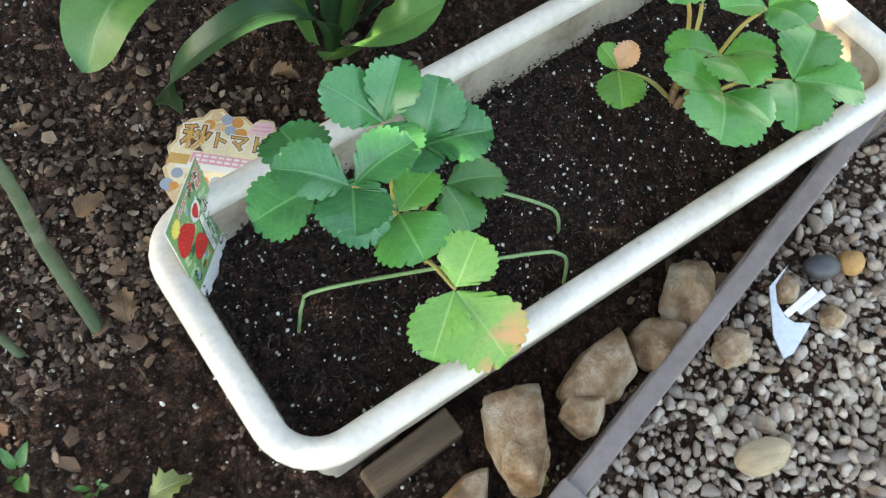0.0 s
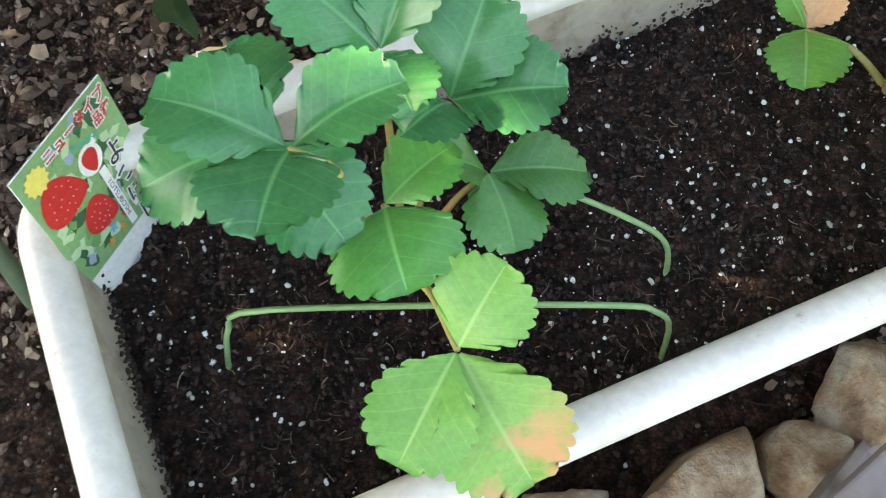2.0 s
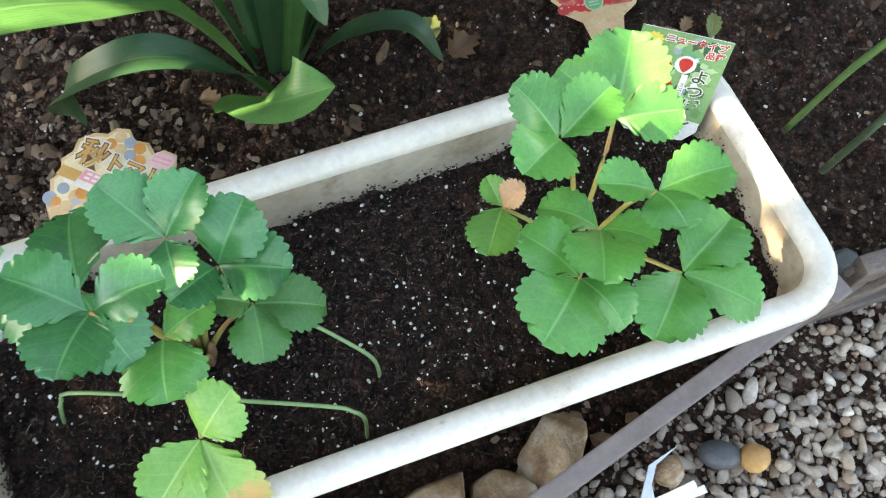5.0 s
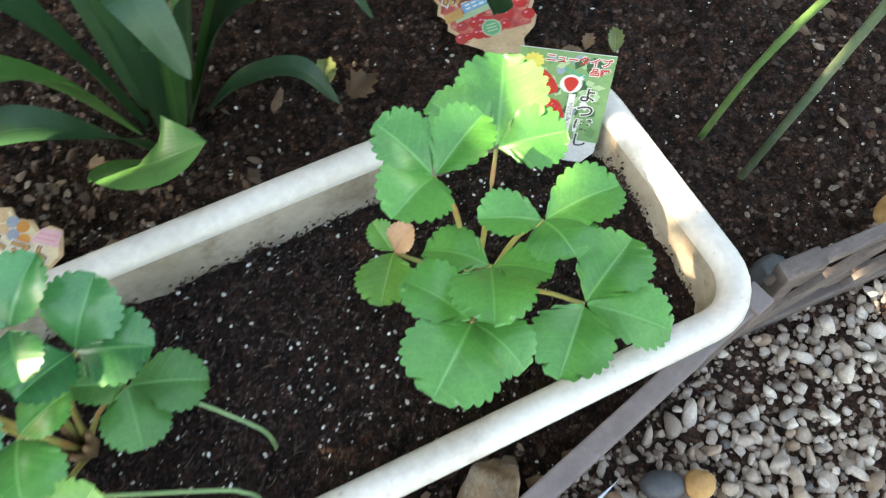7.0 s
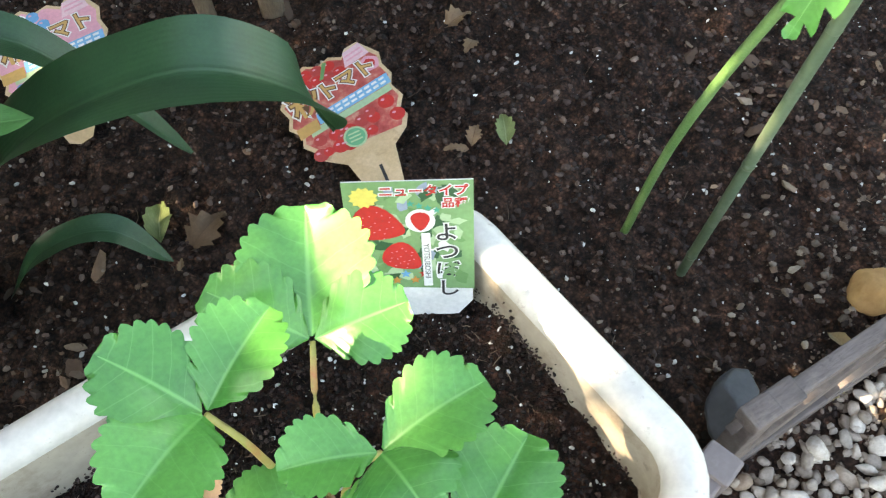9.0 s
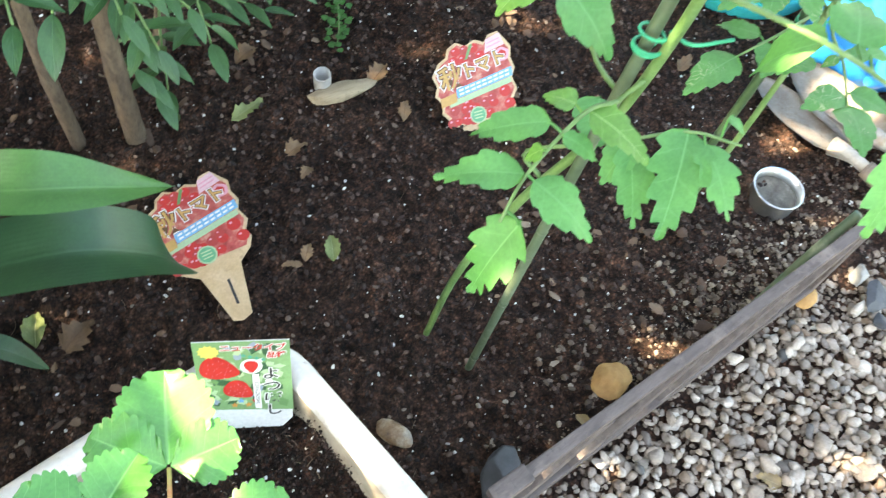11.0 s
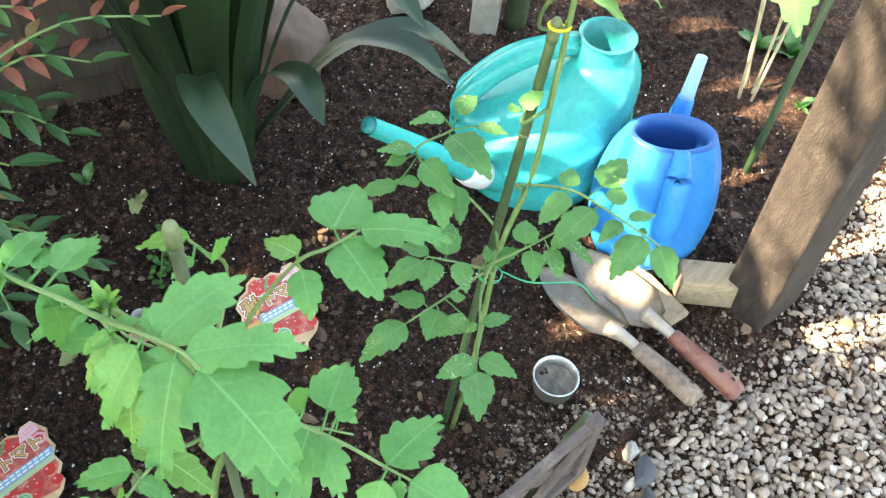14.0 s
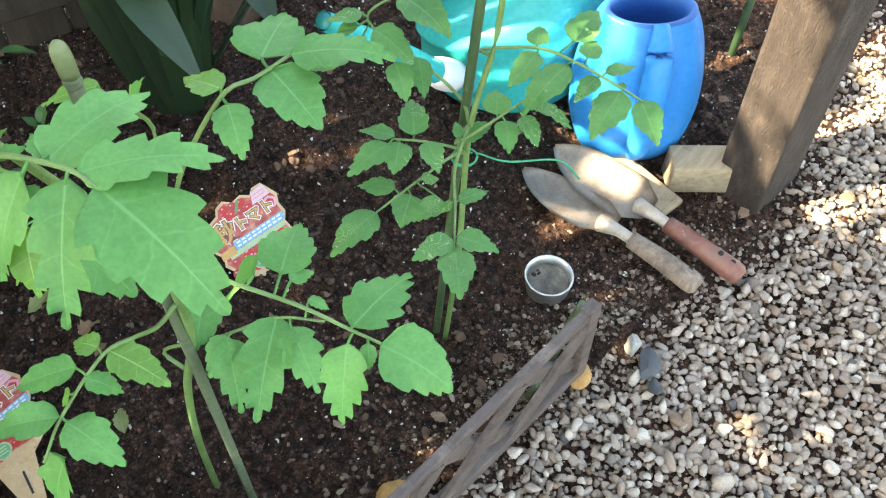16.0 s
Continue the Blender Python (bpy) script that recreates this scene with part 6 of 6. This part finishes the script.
GRN = (M_NAN,)
for root, tip in (((0.70, 0.62, 0.20), (0.76, 0.618, 0.12)), ((0.70, 0.62, 0.16), (0.742, 0.612, 0.08)), ((0.69, 0.60, 0.30), (0.785, 0.569, 0.22)), ((0.69, 0.60, 0.34), (0.685, 0.53, 0.32)), ((0.69, 0.60, 0.40), (0.628, 0.519, 0.36)), ((0.63, 0.62, 0.36), (0.598, 0.523, 0.36)), ((0.70, 0.60, 0.46), (0.84, 0.575, 0.34)), ((0.82, 0.71, 0.22), (0.90, 0.605, 0.19)), ((0.82, 0.71, 0.20), (0.80, 0.60, 0.16)), ((0.81, 0.74, 0.10), (0.752, 0.625, 0.09)), ((0.82, 0.71, 0.22), (0.87, 0.781, 0.18)), ((0.82, 0.72, 0.18), (0.875, 0.723, 0.11)), ((0.84, 0.66, 0.42), (0.93, 0.64, 0.42)), ((0.84, 0.66, 0.42), (0.95, 0.625, 0.37)), ((0.80, 0.74, 0.08), (0.93, 0.70, 0.06)), ((0.70, 0.61, 0.28), (0.72, 0.55, 0.24))):
    spray(root, tip, 0.046, GRN)
for root, tip in (((0.70, 0.60, 0.50), (0.862, 0.558, 0.43)), ((0.70, 0.60, 0.50), (0.815, 0.575, 0.41))):
    spray(root, tip, 0.052, (M_NAN, M_NAN_TAN, M_NAN_TAN), 7, 0.1)
spray((0.86, 0.64, 0.48), (0.893, 0.66, 0.50), 0.05, (M_NAN, M_NAN_RED))
spray((0.86, 0.64, 0.50), (0.95, 0.597, 0.56), 0.040, (M_NAN_RED, M_NAN), 7, 0.1)
spray((0.86, 0.64, 0.48), (1.062, 0.560, 0.520), 0.030, (M_NAN_RED, M_NAN_TAN, M_NAN), 9, 0.1)
spray((0.86, 0.64, 0.46), (0.99, 0.60, 0.47), 0.048, (M_NAN, M_NAN, M_NAN_RED), 8, 0.15)

# ---- little creeper ----
creeper = tagged(holder("creeping_weed", (1.02, 0.66, 0)), "small creeping weed with round green leaves", "weed")
under(creeper, part("runner", tube([(1.005, 0.640, 0.006), (1.03, 0.67, 0.012), (1.06, 0.715, 0.010)], 0.0012, 8, 5), M_STEM))
for k in range(46):
    f = random.random()
    x, y = 1.000 + 0.065 * f + random.uniform(-0.016, 0.016), 0.635 + 0.085 * f + random.uniform(-0.014, 0.014)
    a, z = random.uniform(0, 6.3), ground_z(x, y) + random.uniform(0.006, 0.02)
    under(creeper, part("leaflet", blade((x, y, z), (x + 0.010 * math.cos(a), y + 0.010 * math.sin(a), z + 0.002), 0.95, obovate, rows=6, cols=4), M_CREEP))


def weed(x, y, n, size, label, material=None):
    e = tagged(holder("weed", (x, y, 0)), label, "weed", group="weeds")
    for k in range(n):
        a, r = random.uniform(0, 6.3), random.uniform(0.3, 1.0)
        z = ground_z(x, y)
        under(e, part("leaf", blade((x + 0.004 * math.cos(a), y + 0.004 * math.sin(a), z), (x + size * r * math.cos(a), y + size * r * math.sin(a), z + size * random.uniform(0.3, 0.9)), random.uniform(0.35, 0.6), lance, rows=8, cols=4), material or M_CREEP))
    return e


for x, y, n, s in ((-0.139, 0.167, 6, 0.016), (-0.190, 0.222, 4, 0.030), (2.16, 0.20, 8, 0.035), (2.26, 0.36, 12, 0.05), (1.03, 0.90, 5, 0.03), (2.3, 0.30, 12, 0.06)):
    weed(x, y, n, s, "low green weed growing in the soil")


# ---- fallen leaves ----
def fallen(x, y, length, turn, material, label, lift=0.006):
    a = radians(turn)
    z = ground_z(x, y) + lift
    bm = blade((x - length / 2 * math.cos(a), y - length / 2 * math.sin(a), z), (x + length / 2 * math.cos(a), y + length / 2 * math.sin(a), z + 0.004), random.uniform(0.38, 0.7), lance, teeth=5, tooth=random.uniform(0.05, 0.35), cols=6, fold=random.uniform(0.0, 0.8), arch=random.uniform(-0.05, 0.22), wave=random.uniform(0.03, 0.12))
    return tagged(part("fallen_leaf", bm, material), label, "fallen leaf", group="fallen leaves")


for x, y, l, t in ((0.809, 0.385, 0.034, 60), (0.846, 0.616, 0.050, 5), (0.500, 0.490, 0.040, 60), (-0.083, 0.131, 0.042, -10), (1.07, 0.80, 0.05, 30), (0.195, -0.050, 0.04, -40)):
    fallen(x, y, l, t, M_FADELEAF, "pale green fallen leaf lying on the soil")
random.seed(5)
for x, y, l, t in [(-0.015, 0.436, 0.036, 10), (-0.036, 0.315, 0.040, 70), (0.02, 0.36, 0.03, 120), (0.785, 0.400, 0.022, 40), (0.76, 0.395, 0.024, 150), (0.53, 0.46, 0.05, 20), (0.86, 0.53, 0.036, 0), (1.01, 0.50, 0.03, 45), (1.02, 0.57, 0.04, 20), (0.90, 0.70, 0.04, 10)] + [(random.uniform(-0.25, 2.1), random.uniform(0.30, 1.1), random.uniform(0.012, 0.034), random.uniform(0, 360)) for _ in range(34)]:
    if not in_planter(x, y, 0.02):
        fallen(x, y, l, t, M_DEADLEAF, "curled brown dead leaf lying on the soil", 0.004)
for x, y in ((0.875, 0.03), (0.90, 0.05), (1.75, -0.13), (1.02, -0.12)):
    fallen(x, y, 0.03, random.uniform(0, 360), M_NAN_TAN, "small yellowed fallen leaf", 0.014)


# ---- pipe stub, bark piece, bamboo peg, stalk ----
pipe = tagged(part("pipe_stub", lathe([(0.0095, -0.02), (0.0115, -0.02), (0.0115, 0.034), (0.0112, 0.0345), (0.0095, 0.034), (0.0090, 0.005), (0.0, 0.004)], 20), M_PVC), "short grey plastic pipe stub standing in the soil", "pipe")
pipe.matrix_world = pose(0.948, 0.594, 0, 6, -8, 0)
stone("bark_piece", (0.958, 0.568, 0.010), (0.044, 0.014, 0.009), 41, M_BLOCKWOOD, "flat pale brown piece of bark beside the pipe", "bark", -14, 0.75)
tagged(part("bamboo_peg", tube([(1.170, 0.028, 0.01), (1.210, 0.025, 0.10), (1.238, 0.020, 0.165)], 0.0058, 10, 10, knots=0.06), M_STAKE), "short green bamboo peg at the edging's end", "peg")
tagged(part("plant_stalk", tube([(-0.070, 0.303, -0.02), (-0.064, 0.345, 0.12), (-0.052, 0.341, 0.25), (-0.06, 0.37, 0.42)], [0.0075, 0.006, 0.005], 14, 9), M_STAKE), "thick green stalk growing from the soil", "plant stalk")
tagged(part("plant_stalk", tube([(-0.140, 0.322, -0.02), (-0.150, 0.345, 0.08), (-0.175, 0.37, 0.2)], [0.005, 0.004], 10, 8), M_STAKE), "thin green stalk growing from the soil", "plant stalk")

# ---- tin cup in the soil ----
cup = tagged(holder("tin_cup", (1.330, 0.118, 0.005)), "small bright tin cup sunk in the soil", "cup")
c_ob = part("wall", lathe([(0.026, -0.03), (0.0305, -0.028), (0.0315, 0.000), (0.0330, 0.014), (0.0345, 0.0165), (0.0340, 0.0185), (0.0318, 0.0175), (0.0300, 0.000), (0.0280, -0.012)], 40), M_TIN, cup)
c_ob2 = part("bottom", lathe([(0.0302, 0.0030), (0.022, 0.0042), (0.012, 0.0034), (0.0001, 0.0044)], 32), M_CUPDIRT, cup, "dull grey dirt filling the cup")


# ---- trowels ----
def trowel(tip, end, roll, blade_mat, grip_mat, label, holes=False):
    tip, end = Vector(tip), Vector(end)
    d = (tip - end).normalized()
    length = (tip - end).length
    q = d.to_track_quat("Y", "Z").to_matrix().to_4x4()
    m = Matrix.Translation(end) @ q @ Matrix.Rotation(radians(roll), 4, "Y")
    e = tagged(holder("garden_trowel", (0, 0, 0)), label, "garden trowel", group="garden trowels")
    e.matrix_world = m
    b0 = length * 0.47
    bl = length - b0
    bm = bmesh.new()
    rows, cols, grid = 16, 8, []
    for i in range(rows + 1):
        v = i / rows
        w = 0.040 * (min(1, 0.50 + v * 2.6)) * max(0.03, (1 - max(0.0, (v - 0.40) / 0.60) ** 2.3)) ** 0.75
        grid.append([bm.verts.new((w * (2 * j / cols - 1), b0 + bl * v, 0.016 * (2 * j / cols - 1) ** 2 * (1 - v * 0.6) - 0.006 * math.sin(v * 3))) for j in range(cols + 1)])
    for a, b in zip(grid, grid[1:]):
        for j in range(cols):
            bm.faces.new((a[j], a[j + 1], b[j + 1], b[j]))
    bmesh.ops.solidify(bm, geom=bm.faces[:], thickness=0.0016)
    part("blade", bm, blade_mat, e, "steel blade caked with dry soil")
    part("neck", tube([(0, b0 - 0.045, 0.010), (0, b0 - 0.01, 0.010), (0, b0 + 0.02, 0.002)], [0.008, 0.009, 0.014], 8, 10), blade_mat, e)
    bm = tube([(0, 0.0, 0.008), (0, 0.012, 0.009), (0, b0 * 0.45, 0.011), (0, b0 - 0.032, 0.010)], [0.011, 0.0165, 0.0145, 0.0125], 14, 14)
    grip = part("grip", bm, grip_mat, e)
    # no hole is cut: a black disc paints the darkness inside it
    for y in ((0.020, 0.040) if holes else (0.022,)):
        part("hole", lathe([(0.0042, 0.0), (0.0040, 0.0012), (0.0001, 0.0012)], 12), M_BLACK, grip, "black disc standing for the shade in the grip's round hole").matrix_local = pose(0.004, y, 0.0235 if y < 0.03 else 0.0243)
    return e


trowel((1.456, 0.264, 0.022), (1.450, -0.047, 0.016), 8, M_STEEL, M_HANDLE, "old garden trowel with a worn wooden handle lying on the soil")
trowel((1.518, 0.252, 0.032), (1.506, -0.083, 0.018), -14, M_STEEL, M_REDHANDLE, "old garden trowel with a chipped red handle lying on the gravel", True)
tagged(part("wood_scrap", box((0.045, 0.15, 0.012), (1.565, 0.130, 0.014), 0.003, pose(0, 0, 0, 2, 4, -8), rough=0.002), M_BLOCKWOOD), "flat weathered scrap of pale wood beside the trowels", "wood scrap")
tagged(part("wooden_block", box((0.105, 0.050, 0.055), (1.640, 0.062, 0.025), 0.003, pose(0, 0, 0, 0, 0, -48), rough=0.0015), M_BLOCKWOOD), "pale sawn wooden block in front of the watering can", "wood block")


# ---- watering cans ----
def ringed(rings, sides=40, groove=None, turn=0.0):
    """Rings of (cx, cy, rx, ry, z) skinned into a body."""
    bm = bmesh.new()
    made, ct, st = [], math.cos(turn), math.sin(turn)
    for cx, cy, rx, ry, z in rings:
        made.append([bm.verts.new((cx + (rx * math.cos(a) * ct - ry * math.sin(a) * st) * f, cy + (rx * math.cos(a) * st + ry * math.sin(a) * ct) * f, z)) for a in [2 * math.pi * j / sides for j in range(sides)] for f in [1 + (groove(a, z) if groove else 0)]])
    for a, b in zip(made, made[1:]):
        for j in range(sides):
            bm.faces.new((a[j], a[(j + 1) % sides], b[(j + 1) % sides], b[j]))
    bm.faces.new(made[0][::-1])
    return bm


def smooth_rings(keys, n=44):
    out = []
    vecs = curve_points([k[:3] for k in keys], n), curve_points([k[2:5] for k in keys], n)
    for a, b in zip(*vecs):
        out.append((a.x, a.y, b.x, b.y, b.z))
    return out


teal = tagged(holder("watering_can", (1.650, 0.452, 0.0)), "large teal plastic watering can with swirling grooves", "watering can", group="watering cans")
NECK = Vector((0.552, -0.834))  # the side on which the neck rises
keys = [(0, 0, 0.120, 0.116, -0.004), (0, 0, 0.141, 0.137, 0.012), (0, 0, 0.152, 0.147, 0.070), (0, 0, 0.154, 0.149, 0.130), (0.002, -0.003, 0.149, 0.144, 0.165), (0.010, -0.014, 0.132, 0.126, 0.192), (0.024, -0.035, 0.098, 0.093, 0.214), (0.036, -0.054, 0.064, 0.061, 0.232), (0.042, -0.062, 0.047, 0.046, 0.246), (0.043, -0.063, 0.0435, 0.0425, 0.262), (0.043, -0.063, 0.0430, 0.0420, 0.280), (0.043, -0.063, 0.0465, 0.0455, 0.287)]


def swirl(a, z):
    """Slanting moulded ridges round the belly."""
    return 0.034 * (1 - 2 * abs(math.sin(2.5 * a - 34 * z)) ** 0.6) * math.exp(-((z - 0.105) / 0.062) ** 4) if z < 0.22 else 0.0


body_bm = ringed(smooth_rings(keys, 72), 112, swirl)
for v in body_bm.verts:
    # the shoulder slopes up towards the neck
    lift = max(0.0, min(1.0, (v.co.z - 0.10) / 0.09)) * max(0.0, min(1.0, (0.262 - v.co.z) / 0.03))
    v.co.z += 0.26 * lift * (Vector((v.co.x, v.co.y)).dot(NECK) - 0.05)
part("body", body_bm, M_TEAL, teal)
part("mouth", ringed([(0.043, -0.063, 0.030, 0.029, 0.18), (0.043, -0.063, 0.038, 0.037, 0.25), (0.043, -0.063, 0.0405, 0.0395, 0.2875), (0.043, -0.063, 0.0465, 0.0455, 0.2872)], 40), M_TEAL_IN, teal, "open filling mouth with its inner shade painted in")
part("handle", tube([(0.020, -0.030, 0.262), (-0.028, 0.006, 0.250), (-0.078, 0.045, 0.214), (-0.118, 0.072, 0.160), (-0.122, 0.076, 0.120)], [0.017, 0.019, 0.020, 0.019, 0.016], 20, 14), M_TEAL, teal, "thick moulded carrying handle")
part("spout", tube([(-0.12, -0.03, 0.055), (-0.20, -0.025, 0.120), (-0.29, -0.018, 0.220), (-0.400, -0.011, 0.332)], [0.028, 0.019, 0.015, 0.0125], 16, 14, cap=False), M_TEAL, teal, "long thin teal spout")
# a darkened plug paints the shade in the spout's end
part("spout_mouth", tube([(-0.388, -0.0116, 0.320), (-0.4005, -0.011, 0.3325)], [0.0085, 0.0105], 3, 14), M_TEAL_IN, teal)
part("collar", tube([(-0.172, -0.0268, 0.096), (-0.195, -0.0254, 0.116), (-0.212, -0.0245, 0.132)], [0.0255, 0.0255, 0.021], 5, 18), M_WHITEPL, teal, "white collar of the spout")

blue = tagged(holder("watering_can", (1.645, 0.208, 0.0)), "bright blue plastic watering can with an open oval top", "watering can", group="watering cans")
keys = [(0, 0, 0.066, 0.061, -0.004), (0, 0, 0.080, 0.074, 0.008), (0, 0, 0.092, 0.086, 0.040), (0, 0, 0.097, 0.090, 0.095), (-0.002, 0, 0.094, 0.086, 0.145), (-0.005, 0, 0.086, 0.075, 0.192), (-0.009, 0, 0.076, 0.060, 0.228), (-0.012, 0, 0.069, 0.048, 0.246), (-0.013, 0, 0.066, 0.043, 0.2525)]
sq = lambda a, z: -0.045 * math.cos(4 * a) * (1.0 if z < 0.20 else 0.4)
part("body", ringed(smooth_rings(keys), 64, sq, -0.76), M_BLUE, blue)
part("mouth", ringed([(-0.010, 0, 0.062, 0.050, 0.09), (-0.010, 0, 0.060, 0.046, 0.19), (-0.013, 0, 0.053, 0.031, 0.232), (-0.013, 0, 0.0575, 0.035, 0.2545), (-0.013, 0, 0.0625, 0.0395, 0.2555), (-0.013, 0, 0.066, 0.043, 0.2522)], 48, None, -0.76), M_BLUE_IN, blue, "open oval mouth with its inner shade painted in")
grip_line = [(-0.036, -0.031, 0.253), (-0.058, -0.050, 0.232), (-0.072, -0.062, 0.188), (-0.077, -0.066, 0.130), (-0.073, -0.063, 0.070), (-0.062, -0.054, 0.035)]
part("handle", tube(grip_line, [0.012, 0.0185, 0.0200, 0.0195, 0.0175, 0.010], 26, 14), M_BLUE, blue, "moulded blue handle down the front")
part("spout", tube([(0.060, 0.030, 0.080), (0.085, 0.042, 0.170), (0.096, 0.046, 0.226)], [0.024, 0.018, 0.0135], 12, 14), M_BLUE, blue)
part("spout_tip", tube([(0.095, 0.0455, 0.221), (0.110, 0.052, 0.296)], [0.0115, 0.0085], 5, 14), M_PALEBLUE, blue, "pale blue spout end")

# ---- post, fence, back of the bed ----
post = tagged(part("timber_post", box((0.110, 0.080, 1.5), bevel=0.006, segments=3), M_TIMBER), "thick dark weathered timber post beside the gravel", "post")
post.matrix_world = pose(1.659, 0.018, 0.70, -1.5, -3.5, -5)
gp = tagged(holder("fence_post", (1.86, 0.77, 0)), "square grey concrete post with a dark pole beside it", "post")
part("post", box((0.055, 0.055, 1.2), (0, 0, 0.58), 0.004, pose(0, 0, 0, 0, 0, 35)), M_CONCRETE, gp)
part("pole", tube([(0.055, -0.035, -0.02), (0.056, -0.034, 1.2)], 0.024, 4, 14), M_STAKE, gp, "dark grey-green round pole")
fence = tagged(holder("wooden_fence", (0.9, 1.15, 0)), "dark brown wooden board fence behind the bed", "fence")
for k in range(24):
    x = -1.25 + k * 0.105
    part("board", box((0.100, 0.018, 1.5), (x, 0.004 * (k % 2), 0.74), 0.003), M_FENCE, fence)
part("rail", box((2.6, 0.03, 0.05), (0.0, -0.028, 0.10), 0.004), M_FENCE, fence)
fence.matrix_world = pose(0.15, 1.42, 0.0, 0, 0, -19)
for p, q, r in (((2.09, 0.29, -0.02), (2.10, 0.345, 0.30), 0.0035), ((2.12, 0.28, -0.02), (2.145, 0.31, 0.30), 0.003), ((2.10, 0.27, -0.02), (2.20, 0.30, 0.34), 0.003), ((2.13, 0.30, -0.02), (2.08, 0.37, 0.42), 0.003)):
    tagged(part("dry_stick", tube([p, (Vector(p) + Vector(q)) / 2 + Vector((0.006, 0, 0)), Vector(q) + (Vector(q) - Vector(p)) * 0.6], r, 8, 7, knots=0.1), M_STRAW), "thin dry straw-coloured stick standing in the soil", "stick", group="dry sticks")
tagged(part("garden_stake", tube([(1.93, 0.17, -0.02), (2.02, 0.20, 0.30), (2.08, 0.22, 0.5)], 0.007, 8, 10, knots=0.05), M_STAKE_DARK), "green garden stake leaning beside the post", "garden stake", group="garden stakes")

# ---- an unseen tree, added to shade the bed ----
tree = tagged(holder("shade_tree", (-3.3, 2.3, 0)), "unseen tree added so that its leafy crown shades the bed", "tree")
part("trunk", tube([(0, 0, -0.1), (0.05, 0.05, 1.2), (0.2, 0.1, 2.4), (0.4, 0.25, 3.3)], [0.11, 0.09, 0.07, 0.03], 16, 12, knots=0.1), M_BARK, tree)
random.seed(77)
crown_v, crown_f = [], []
centres = []
CAST = Vector((SUN_DIR.x / SUN_DIR.z, SUN_DIR.y / SUN_DIR.z))
# openings cut to place sun patches: where a shaft passes at height z, and its width
SHAFTS = ((0.575, 0.165, 0.295, 0.004), (0.526, 0.104, 0.305, 0.009), (0.654, 0.138, 0.205, 0.026), (0.208, 0.200, 0.325, 0.015), (0.170, 0.150, 0.335, 0.015), (0.841, 0.188, 0.232, 0.009), (0.100, 0.330, 0.02, 0.040), (0.140, 0.410, 0.285, 0.035), (0.745, 0.190, 0.715, 0.016), (0.800, 0.110, 0.740, 0.004), (1.560, 0.240, 0.130, 0.058), (1.590, 0.240, 0.230, 0.034), (1.540, 0.370, 0.130, 0.080), (1.680, 0.370, 0.27, 0.045), (1.560, 0.470, 0.19, 0.026), (1.550, 0.150, 0.02, 0.026), (1.405, 0.170, 0.01, 0.018), (1.445, 0.130, 0.01, 0.014), (1.920, -0.120, 0, 0.070), (1.720, -0.130, 0, 0.030), (2.120, -0.100, 0, 0.100), (2.120, 0.270, 0.0, 0.050), (1.690, 0.020, 0.62, 0.080))
GAPS = [(x - CAST.x * z, y - CAST.y * z, q) for x, y, z, q in SHAFTS]
for col in range(26):
    for row in range(19):
        gx_c, gy_c, z = -0.9 + (col + random.uniform(-0.4, 0.4)) * 0.15, -1.1 + (row + random.uniform(-0.4, 0.4)) * 0.15, random.uniform(1.8, 2.7)
        r = random.uniform(0.14, 0.21)
        # thick over the bed, thinner towards its far side, set to steer the dapple
        keep = 1.0 if 1.68 < gx_c < 2.3 and -0.02 < gy_c < 0.24 else 0.3 if gx_c > 2.0 else 1.0 if gx_c < 1.30 or gy_c > 0.55 or (gx_c < 1.85 and 0.0 < gy_c < 0.34) else 0.85 if gy_c > 0.05 else 0.3 if gx_c > 1.65 else 0.85
        if random.random() < keep:
            centres.append((gx_c + CAST.x * z + 3.3, gy_c + CAST.y * z - 2.3, z, r))
for cx, cy, cz, cr in centres:
    for _ in range(int(110 * (cr / 0.3) ** 2)):
        p = Vector((cx, cy, cz)) + noise.random_unit_vector() * cr * random.random() ** 0.5
        n = (noise.random_unit_vector() + Vector((0, 0, 0.7))).normalized()
        a = n.orthogonal().normalized()
        a = Matrix.Rotation(random.uniform(0, 6.3), 3, n) @ a
        b = n.cross(a)
        l, w = random.uniform(0.045, 0.085), random.uniform(0.022, 0.034)
        blade = [p - a * l, p - a * l * 0.3 + b * w, p + a * l * 0.4 + b * w * 0.8, p + a * l, p + a * l * 0.4 - b * w * 0.8, p - a * l * 0.3 - b * w]
        if any(math.hypot(v.x - 3.3 - CAST.x * v.z - g, v.y + 2.3 - CAST.y * v.z - h) < q + 0.006 for v in blade + [p] for g, h, q in GAPS):
            continue
        i = len(crown_v)
        crown_v += blade
        crown_f.append((i, i + 1, i + 2, i + 3, i + 4, i + 5))
from_arrays("crown", crown_v, crown_f, M_CROWNLEAF, tree, "crown of many small leaves, opened where sun patches should fall", smooth=False)
bl = bmesh.new()
for cx, cy, cz, cr in centres[::7]:
    tube([(0.3, 0.2, 2.4), (0.3 + (cx - 0.3) * 0.5, 0.2 + (cy - 0.2) * 0.5, 2.5 + (cz - 2.5) * 0.3), (cx, cy, cz)], [0.03, 0.016, 0.006], 6, 6, bm=bl)
part("limbs", bl, M_BARK, tree)
